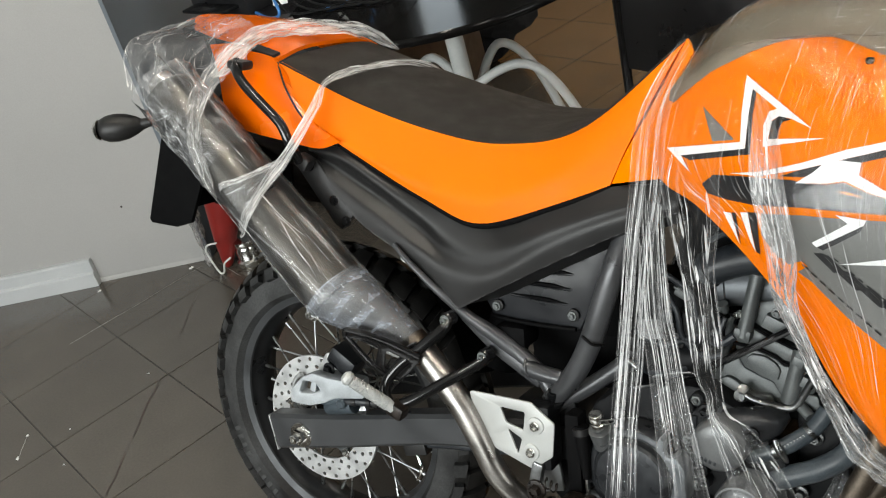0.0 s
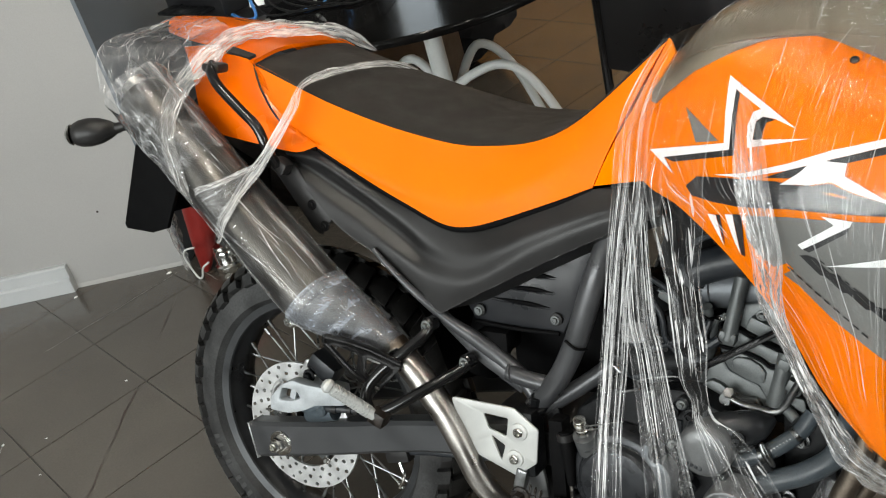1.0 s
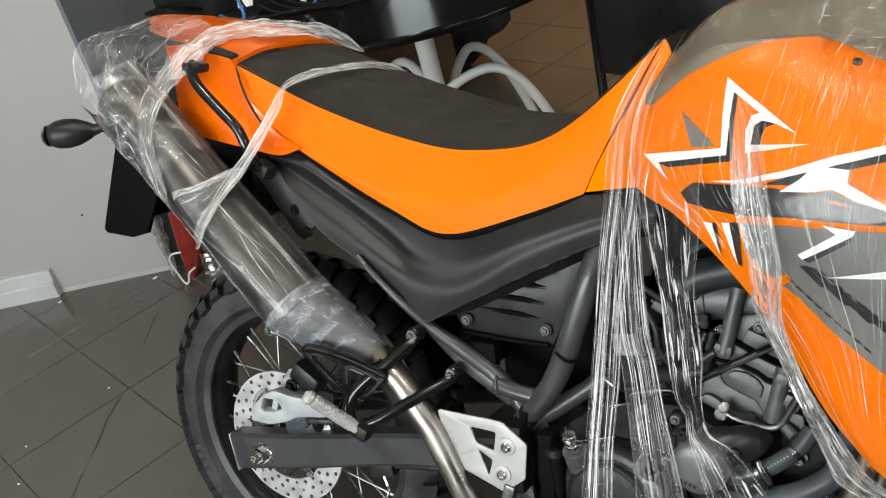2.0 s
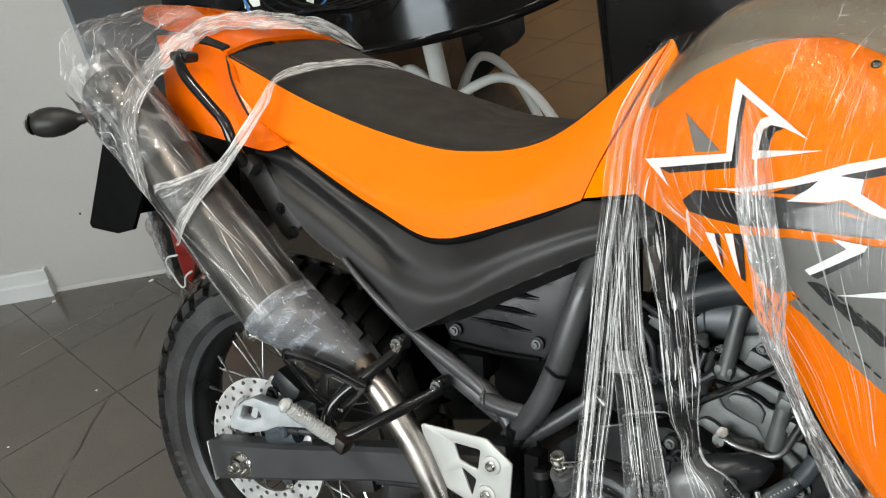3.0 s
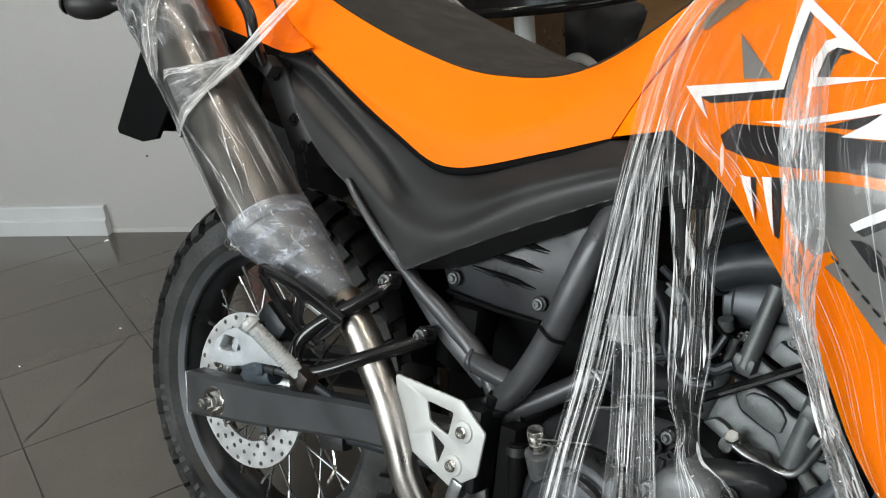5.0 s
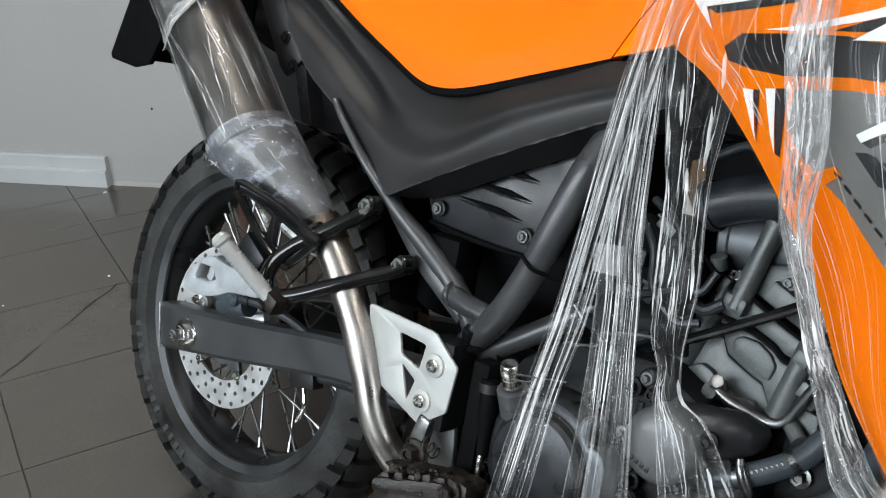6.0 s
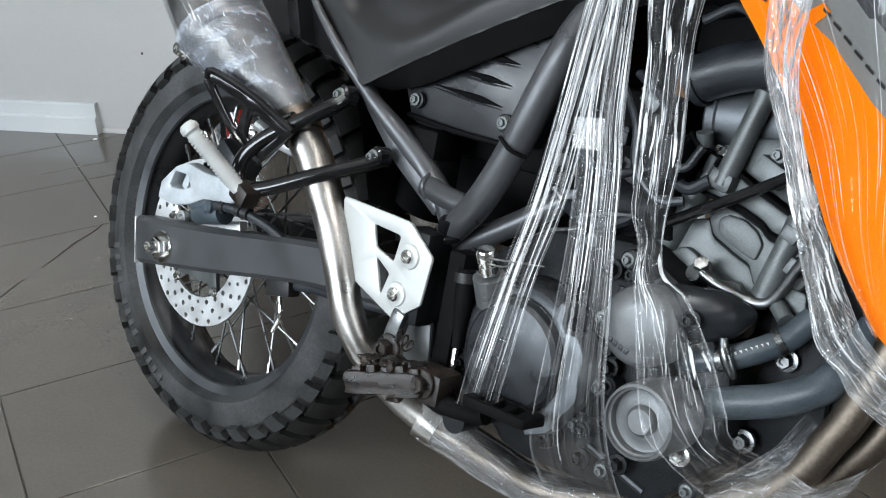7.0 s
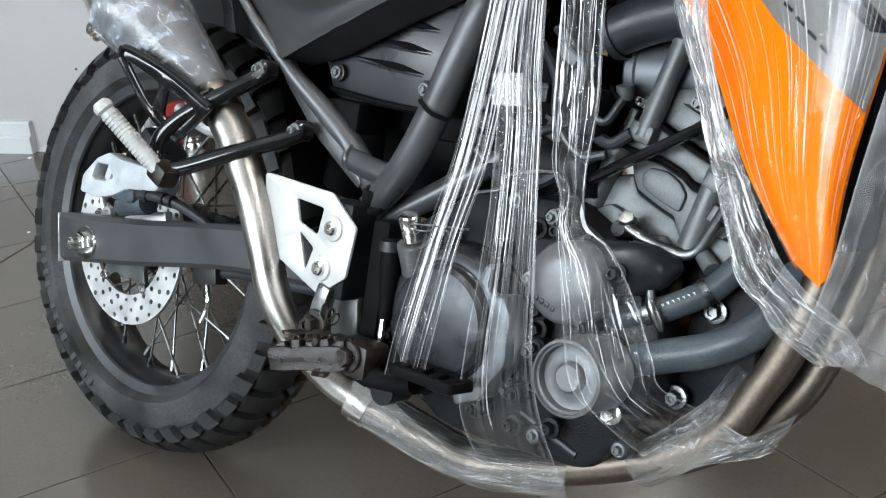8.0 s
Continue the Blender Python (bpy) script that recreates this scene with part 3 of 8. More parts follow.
def muffler():
    """A round can slanting up along the tail, with a tapered front."""
    prof = [(0.042, 0.55), (0.046, 0.82), (0.056, 0.95), (0.077, 1.0), (0.20, 1.0), (0.40, 1.0), (0.492, 1.0), (0.494, 1.04), (0.506, 1.04), (0.508, 0.98), (0.55, 0.82), (0.60, 0.62), (0.64, 0.46), (0.66, 0.44)]
    bm = bmesh.new()
    rings = []
    for h, f in prof:
        c = can_centre(h)
        rings.append([bm.verts.new(c + CAN_UP * 0.0485 * f * math.cos(2 * math.pi * k / 48) + CAN_OUT * 0.0515 * f * math.sin(2 * math.pi * k / 48)) for k in range(48)])
    for u, v in zip(rings, rings[1:]):
        for k in range(48):
            bm.faces.new((u[k], u[(k + 1) % 48], v[(k + 1) % 48], v[k]))
    bm.faces.new(rings[0])
    bm.faces.new(rings[-1])
    d, out, up, ax0 = CAN_DIR, CAN_OUT, CAN_UP, CAN0
    can = part("muffler", bm, MUFFLER, bike, "satin grey oval exhaust silencer under clear film")
    tip = tube_bm([tuple(ax0 + d * 0.05), tuple(ax0 + d * 0.02)], 0.022, 4, 24)
    part("tailpipe", tip, STEEL, can)
    c = ax0 + d * 0.497 + out * 0.036 - up * 0.036
    part("bolt", hex_bolt_bm(tuple(c), 0.008, 0.012, tuple(out)), CHROME, can)
    end = CLAMP.copy()
    e = tuple(end)
    part("clamp", tube_bm([tuple(end - d * 0.014), tuple(end + d * 0.016)], 0.0240, 4, 28), TITAN, can, "bronze-tinted steel clamp")
    part("clamp_bolt", tube_bm([tuple(end + Vector((-0.01, -0.026, 0.0))), tuple(end + Vector((0.016, -0.024, 0.012)))], 0.005, 4, 10), CHROME, can)
    part("exhaust_pipe", tube_bm([e, (0.352, -0.209, 0.190), (0.396, -0.21, 0.130), (0.424, -0.21, 0.075), (0.442, -0.208, 0.035), (0.468, -0.196, -0.004), (0.505, -0.168, -0.045), (0.548, -0.148, -0.066)], [0.0215, 0.0215, 0.020, 0.0185, 0.018, 0.0175, 0.0175], 60, 24), STEEL, bike, "brushed steel exhaust pipe")
    part("link_pipe", tube_bm([(0.535, -0.152, -0.062), (0.57, -0.142, -0.070), (0.615, -0.137, -0.078), (0.683, -0.132, -0.084), (0.748, -0.13, -0.066), (0.800, -0.13, -0.047), (0.859, -0.13, -0.019), (0.902, -0.13, 0.0094), (0.9257, -0.13, 0.037), (0.942, -0.13, 0.072), (0.956, -0.13, 0.105), (0.972, -0.128, 0.166), (0.985, -0.12, 0.235), (0.985, -0.10, 0.30)], [0.0225, 0.0225, 0.0185, 0.0160, 0.0155, 0.0150, 0.0150, 0.0150, 0.0150, 0.0150], 90, 24), TITAN, bike, "heat-tinted header pipe sweeping under the engine")
    part("header_pipe", tube_bm([(0.62, -0.09, -0.062), (0.75, -0.085, -0.060), (0.84, -0.088, -0.038), (0.905, -0.095, 0.002), (0.937, -0.098, 0.0285), (0.9605, -0.10, 0.060), (0.975, -0.10, 0.090), (0.990, -0.095, 0.150), (0.998, -0.09, 0.21), (0.990, -0.08, 0.30)], 0.0135, 70, 24), TITAN, bike, "heat-tinted second header pipe")
    part("pipe_collar", tube_bm([(0.528, -0.155, -0.058), (0.548, -0.148, -0.066)], 0.0245, 4, 28), STEEL, bike)


def seat():
    side = [
        [(0.186, -0.174, 0.527), (0.290, -0.177, 0.470), (0.345, -0.178, 0.4425), (0.397, -0.178, 0.4175), (0.433, -0.178, 0.4125), (0.478, -0.177, 0.4205), (0.572, -0.172, 0.450), (0.630, -0.163, 0.470)],
        [(0.128, -0.170, 0.560), (0.240, -0.176, 0.509), (0.350, -0.178, 0.465), (0.450, -0.177, 0.450), (0.550, -0.169, 0.478), (0.652, -0.151, 0.520)],
        [(0.085, -0.160, 0.612), (0.205, -0.160, 0.549), (0.330, -0.160, 0.505), (0.455, -0.158, 0.490), (0.570, -0.150, 0.516), (0.685, -0.132, 0.585)],
        [(0.052, -0.136, 0.655), (0.200, -0.136, 0.588), (0.340, -0.136, 0.542), (0.455, -0.134, 0.523), (0.580, -0.127, 0.544), (0.722, -0.108, 0.654)],
    ]
    s = part("seat", shell_bm(side, 60, 18, 0.02), ORANGE_VINYL, bike, "orange and black two-tone saddle")
    far = [[(x, -y, z) for x, y, z in c] for c in side]
    part("side_panel", shell_bm(far, 60, 18, 0.02, (0, -1, 0)), ORANGE_VINYL, s)
    rim = side[3]
    near = [(x, y + 0.001, z - 0.001) for x, y, z in rim]
    crown = []
    for f, lift in ((1.0, 0.0), (0.8, 0.012), (0.4, 0.024), (0.0, 0.031), (-0.4, 0.033), (-0.8, 0.027), (-1.0, 0.012)):
        crown.append([(x, y * f, z + lift * (0.5, 1.0, 1.0, 0.7, 0.35, 0.3)[k]) for k, (x, y, z) in enumerate(near)])
    part("top_panel", shell_bm(crown, 60, 28, 0.02, (0, 0, -1)), BLACK_VINYL, s, "black grained seat top")
    part("seam", tube_bm([(x, y - 0.0005, z) for x, y, z in rim], 0.0016, 60, 6), BLACK_VINYL, s)
    part("rear_seam", tube_bm([(c[0][0], c[0][1] - 0.006, c[0][2]) for c in reversed(side)], 0.0016, 30, 8), BLACK_VINYL, s)
    part("edge_trim", tube_bm([(x, y + 0.006, z - 0.004) for x, y, z in side[0]], 0.0055, 60, 10), BLACK_MATT, s, "black rubber seat edge")
    part("seat_base", shell_bm([[(x, y + 0.012, z + 0.01) for x, y, z in side[0]], [(x, 0, z + 0.015) for x, y, z in side[0]], [(x, -y - 0.012, z + 0.01) for x, y, z in side[0]]], 30, 8, 0.01, (0, 0, 1)), BLACK_MATT, s)
    return s


def tail():
    """The orange tail cowl with its black grab rails, rear fender, flap and indicator."""
    low = [(-0.043, -0.168, 0.556), (0.03, -0.185, 0.545), (0.10, -0.190, 0.533), (0.158, -0.190, 0.523), (0.197, -0.188, 0.532)]
    mid = [(-0.055, -0.168, 0.600), (0.02, -0.184, 0.592), (0.07, -0.184, 0.578), (0.12, -0.180, 0.562), (0.165, -0.176, 0.545)]
    hi = [(-0.075, -0.150, 0.650), (-0.02, -0.160, 0.645), (0.03, -0.165, 0.632), (0.075, -0.164, 0.612), (0.125, -0.168, 0.572)]
    top = [(-0.12, -0.115, 0.690), (-0.06, -0.128, 0.690), (0.0, -0.138, 0.680), (0.035, -0.140, 0.668), (0.070, -0.150, 0.640)]
    cow = part("tail_cowl", shell_bm([low, mid, hi, top], 30, 16, 0.006), ORANGE_COWL, bike, "glossy orange tail cowl")
    crown = [[(-0.195, -0.072, 0.722), (-0.150, -0.100, 0.716), (-0.09, -0.118, 0.703), (-0.02, -0.134, 0.690), (0.05, -0.137, 0.662)],
             [(-0.225, -0.035, 0.738), (-0.165, -0.05, 0.732), (-0.09, -0.06, 0.720), (-0.02, -0.07, 0.706), (0.052, -0.075, 0.676)],
             [(-0.235, 0.0, 0.742), (-0.17, 0.0, 0.736), (-0.09, 0.0, 0.724), (-0.02, 0.0, 0.709), (0.052, 0.0, 0.679)],
             [(-0.225, 0.035, 0.738), (-0.165, 0.05, 0.732), (-0.09, 0.06, 0.720), (-0.02, 0.07, 0.706), (0.052, 0.075, 0.676)],
             [(-0.195, 0.072, 0.722), (-0.150, 0.100, 0.716), (-0.09, 0.118, 0.703), (-0.02, 0.134, 0.690), (0.05, 0.137, 0.662)]]
    part("cowl_top", shell_bm(crown, 26, 18, 0.006, (0, 0, -1)), ORANGE_COWL, cow)
    far = [[(x, -y, z) for x, y, z in c] for c in (low, mid, hi, top)]
    part("far_cowl", shell_bm(far, 30, 16, 0.006, (0, -1, 0)), ORANGE_COWL, cow)
    part("dark_inset", shell_bm([[(-0.002, -0.1425, 0.680), (0.044, -0.1415, 0.667)], [(0.006, -0.132, 0.686), (0.047, -0.128, 0.671)]], 6, 4, 0.004, (0, 0.3, -1)), BLACK_PLASTIC, cow)
    rail = part("grab_rail", tube_bm([(0.004, -0.185, 0.662), (0.022, -0.208, 0.653), (0.046, -0.220, 0.630), (0.085, -0.224, 0.596), (0.115, -0.224, 0.567), (0.126, -0.221, 0.535), (0.128, -0.205, 0.505)], 0.0080, 50, 16), BLACK_GLOSS, bike, "gloss black tubular grab rail")
    part("rail_mount", box_bm(0.013, -0.188, 0.658, 0.036, 0.028, 0.016, 0.007, Matrix.Rotation(radians(8), 4, "Y")), BLACK_PLASTIC, rail)
    part("rail_foot", box_bm(0.130, -0.196, 0.503, 0.026, 0.022, 0.022, 0.006, Matrix.Rotation(radians(35), 4, "Y")), BLACK_PLASTIC, rail)
    # black under-tail fender and number-plate flap
    fen = part("rear_fender", shell_bm([[(-0.30, -0.08, 0.68), (-0.18, -0.13, 0.63), (-0.05, -0.15, 0.55), (0.06, -0.15, 0.49)], [(-0.29, -0.085, 0.60), (-0.19, -0.12, 0.55), (-0.06, -0.14, 0.48), (0.06, -0.14, 0.43)], [(-0.28, 0.0, 0.56), (-0.19, 0, 0.52), (-0.06, 0, 0.45), (0.06, 0, 0.40)], [(-0.29, 0.085, 0.60), (-0.19, 0.12, 0.55), (-0.06, 0.14, 0.48), (0.06, 0.14, 0.43)]], 24, 16, 0.005), BLACK_MATT, bike, "matt black plastic rear fender")
    for y in (-0.092, 0.080):
        side = plate_bm([(-0.292, 0.555), (-0.372, 0.366), (-0.366, 0.358), (-0.300, 0.352), (-0.258, 0.362), (-0.21, 0.45), (-0.17, 0.54)], y, 0.010, (), 0.003)
        part("flap_side", side, BLACK_MATT, fen)
    part("plate_flap", shell_bm([[(-0.290, -0.085, 0.550), (-0.331, -0.085, 0.455), (-0.370, -0.085, 0.362)], [(-0.300, 0.0, 0.550), (-0.341, 0.0, 0.455), (-0.380, 0.0, 0.362)], [(-0.290, 0.085, 0.550), (-0.331, 0.085, 0.455), (-0.370, 0.085, 0.362)]], 10, 8, 0.005, (1, 0, 0)), BLACK_MATT, fen)
    ind = part("turn_signal", turn_bm([(0, 0), (0.012, 0.001), (0.019, 0.006), (0.023, 0.016), (0.0245, 0.032), (0.022, 0.050), (0.015, 0.068), (0.009, 0.078), (0.008, 0.085)], (-0.283, -0.245, 0.563), (0.82, 0.50, 0.05), 28), BLACK_PLASTIC, bike, "black teardrop indicator")
    part("lens", turn_bm([(0, -0.010), (0.010, -0.008), (0.016, -0.003), (0.018, 0.001), (0, 0.002)], (-0.284, -0.2455, 0.563), (0.82, 0.50, 0.05), 24), CHROME, ind, "clear indicator lens")
    part("stalk", tube_bm([(-0.228, -0.212, 0.567), (-0.19, -0.19, 0.573), (-0.14, -0.14, 0.59)], [0.008, 0.009, 0.010], 16, 12), BLACK_PLASTIC, ind)
    return cow


def side_cover():
    top = [(0.121, -0.172, 0.524), (0.189, -0.168, 0.518), (0.289, -0.164, 0.467), (0.434, -0.168, 0.411), (0.53, -0.166, 0.438), (0.635, -0.162, 0.468), (0.73, -0.165, 0.474)]
    rib = [(0.125, -0.176, 0.517), (0.187, -0.178, 0.505), (0.251, -0.177, 0.467), (0.322, -0.176, 0.422), (0.380, -0.179, 0.388), (0.450, -0.184, 0.378), (0.550, -0.186, 0.415), (0.650, -0.180, 0.448), (0.73, -0.176, 0.462)]
    hollow = [(0.130, -0.163, 0.508), (0.190, -0.162, 0.475), (0.255, -0.163, 0.436), (0.322, -0.169, 0.394), (0.378, -0.181, 0.364), (0.450, -0.188, 0.356), (0.550, -0.190, 0.401), (0.650, -0.184, 0.438), (0.73, -0.180, 0.455)]
    face = [(0.136, -0.174, 0.497), (0.192, -0.176, 0.450), (0.258, -0.181, 0.410), (0.330, -0.187, 0.366), (0.384, -0.191, 0.334), (0.450, -0.193, 0.335), (0.555, -0.192, 0.388), (0.652, -0.186, 0.428), (0.73, -0.181, 0.448)]
    # crisp lower edge running to a point, the cover turning under along it
    low = [(0.140, -0.176, 0.484), (0.184, -0.180, 0.438), (0.225, -0.182, 0.400), (0.300, -0.186, 0.358), (0.350, -0.188, 0.318), (0.379, -0.188, 0.290), (0.386, -0.188, 0.285), (0.394, -0.188, 0.287), (0.441, -0.189, 0.310), (0.497, -0.189, 0.338), (0.565, -0.187, 0.371), (0.656, -0.182, 0.412), (0.73, -0.178, 0.440)]
    lip = [(x, y + 0.0025, z - 0.0018) for x, y, z in low]
    under = [(x, y + 0.038, z - min(0.018, max(0.002, 0.004 + 0.2 * (x - 0.38)))) for x, y, z in low]
    cov = part("side_cover", shell_bm([top, rib, hollow, face, low, lip, under], 90, 70, 0.004), BLACK_PLASTIC, bike, "satin black plastic side cover")
    far = [[(x, -y, z) for x, y, z in c] for c in (top, rib, face, low)]
    part("far_cover", shell_bm(far, 40, 12, 0.006, (0, -1, 0)), BLACK_PLASTIC, cov)
    # ribbed plate between cover and silencer
    pl = plate_bm([(0.098, 0.490), (0.120, 0.512), (0.140, 0.500), (0.200, 0.414), (0.174, 0.390), (0.160, 0.400)], -0.178, 0.008, (), 0.003)
    p = part("bracket_plate", pl, BLACK_PLASTIC, bike, "dark grey silencer bracket")
    for q in ((0.124, 0.493), (0.165, 0.438), (0.186, 0.405)):
        part("bolt", hex_bolt_bm((q[0], -0.178, q[1]), 0.0055, 0.006), BLACK_GLOSS, p)
    part("inner_fender", shell_bm([[(0.02, -0.12, 0.50), (0.12, -0.13, 0.45), (0.22, -0.13, 0.37), (0.31, -0.12, 0.26), (0.34, -0.10, 0.14)], [(0.02, -0.05, 0.48), (0.12, -0.05, 0.43), (0.22, -0.05, 0.35), (0.32, -0.05, 0.25), (0.36, -0.05, 0.13)], [(0.02, 0.12, 0.48), (0.12, 0.12, 0.43), (0.22, 0.12, 0.35), (0.32, 0.12, 0.25), (0.36, 0.1, 0.13)]], 20, 10, 0.005), BLACK_MATT, bike, "matt black inner mudguard")


def frame_tubes():
    part("main_tube", tube_bm([(0.668, -0.138, 0.44), (0.648, -0.156, 0.400), (0.636, -0.172, 0.362), (0.617, -0.178, 0.305), (0.598, -0.176, 0.256), (0.577, -0.173, 0.214), (0.552, -0.168, 0.178), (0.516, -0.163, 0.138), (0.495, -0.158, 0.105)], [0.0150, 0.0165, 0.0165, 0.0160, 0.0145], 50, 20), GREY_PAINT, bike, "satin dark grey steel frame tube")
    part("rear_tube", tube_bm([(0.282, -0.190, 0.376), (0.306, -0.194, 0.354), (0.350, -0.192, 0.313), (0.390, -0.176, 0.271), (0.43, -0.163, 0.238), (0.470, -0.152, 0.204), (0.505, -0.152, 0.172), (0.522, -0.156, 0.152)], [0.0035, 0.005, 0.007, 0.011, 0.013, 0.013], 50, 18), GREY_PAINT, bike, "satin dark grey subframe tube")
    part("gusset", tube_bm([(0.478, -0.158, 0.190), (0.510, -0.162, 0.184), (0.548, -0.164, 0.180)], 0.0125, 10, 18), GREY_PAINT, bike, "short welded cross tube")
    part("tube_flange", plate_bm(smooth_poly([(0.337, 0.310), (0.347, 0.312), (0.440, 0.222), (0.505, 0.172), (0.500, 0.160), (0.428, 0.206), (0.372, 0.258)], 3, 0.12), -0.164, 0.006, (), 0.0015), GREY_PAINT, bike, "flat welded flange along the subframe tube")
    part("weld_bead", tube_bm([(0.480, -0.158, 0.204), (0.484, -0.172, 0.192), (0.486, -0.166, 0.178)], 0.0030, 10, 8), GREY_PAINT, bike)
    part("lower_tube", tube_bm([(0.50, -0.148, 0.118), (0.545, -0.140, 0.146), (0.60, -0.128, 0.184), (0.66, -0.115, 0.232), (0.71, -0.10, 0.285)], 0.0125, 30, 16), GREY_PAINT, bike, "dark grey lower frame tube")
    part("pivot_plate", plate_bm([(0.50, 0.150), (0.545, 0.165), (0.560, 0.10), (0.560, -0.02), (0.530, -0.035), (0.495, 0.0), (0.480, 0.08)], -0.150, 0.012, (), 0.003), ENGINE_DARK, bike, "dark swingarm pivot plate")
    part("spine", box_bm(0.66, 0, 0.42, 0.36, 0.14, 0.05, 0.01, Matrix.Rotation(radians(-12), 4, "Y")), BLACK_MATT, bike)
    part("far_tube", tube_bm([(0.66, 0.175, 0.44), (0.617, 0.178, 0.305), (0.577, 0.173, 0.214), (0.495, 0.158, 0.105)], 0.016, 30, 14), GREY_PAINT, bike)
    part("cable_tie", tube_bm([(0.590, -0.193, 0.262), (0.606, -0.195, 0.252), (0.616, -0.180, 0.247)], 0.002, 10, 6), BLACK_MATT, bike)
    part("skid_rail", tube_bm([(0.52, -0.09, -0.02), (0.60, -0.10, -0.045), (0.75, -0.09, -0.048), (0.88, -0.08, 0.0), (0.935, -0.075, 0.12), (0.95, -0.06, 0.30)], 0.013, 50, 14), GREY_PAINT, bike, "dark grey cradle tube below the engine")


def airbox():
    body = plate_bm(smooth_poly([(0.395, 0.300), (0.420, 0.248), (0.560, 0.246), (0.575, 0.275), (0.622, 0.375), (0.600, 0.390), (0.42, 0.36)], 4, 0.14), -0.136, 0.10, (), 0.006)
    box = part("airbox", body, AIRBOX_GREY, bike, "black plastic airbox cover with moulded ribs")
    for p, q in (((0.447, 0.296), (0.543, 0.287)), ((0.459, 0.317), (0.550, 0.310)), ((0.480, 0.338), (0.556, 0.333)), ((0.505, 0.358), (0.575, 0.356))):
        m = (p[0] * 0.4 + q[0] * 0.6, p[1] * 0.4 + q[1] * 0.6)
        part("gill", tube_bm([(p[0], -0.1362, p[1]), (m[0], -0.1372, m[1] + 0.001), (q[0], -0.1362, q[1])], [0.0004, 0.0022, 0.0036, 0.0004], 20, 8), BLACK_MATT, box)
        part("gill_lip", tube_bm([(p[0], -0.1366, p[1] - 0.0035), (m[0], -0.1378, m[1] - 0.0038), (q[0], -0.1366, q[1] - 0.003)], [0.0003, 0.0014, 0.0014, 0.0003], 20, 8), AIRBOX_GREY, box)
    part("ledge", tube_bm([(0.418, -0.140, 0.258), (0.49, -0.141, 0.252), (0.556, -0.140, 0.250)], 0.0032, 12, 10), BLACK_MATT, box)
    for p in ((0.553, 0.272), (0.428, 0.276)):
        part("boss", turn_bm([(0, 0), (0.0095, 0), (0.0095, 0.005), (0.0075, 0.006), (0, 0.006)], (p[0], -0.137, p[1]), (0, -1, 0), 24), BLACK_PLASTIC, box)
        part("bolt", hex_bolt_bm((p[0], -0.145, p[1]), 0.0045, 0.004), ENGINE_GREY, box)
    part("linkage_box", box_bm(0.452, -0.13, 0.232, 0.052, 0.05, 0.034, 0.008), BLACK_MATT, bike)
    part("shock_body", tube_bm([(0.36, -0.03, 0.14), (0.44, -0.03, 0.34)], 0.038, 6, 24), BLACK_MATT, bike)
    # Plain black block added inside the frame to keep the hollow dark.
    part("dark_filler", box_bm(0.50, 0.02, 0.30, 0.20, 0.20, 0.16, 0.01), BLACK_MATT, bike)


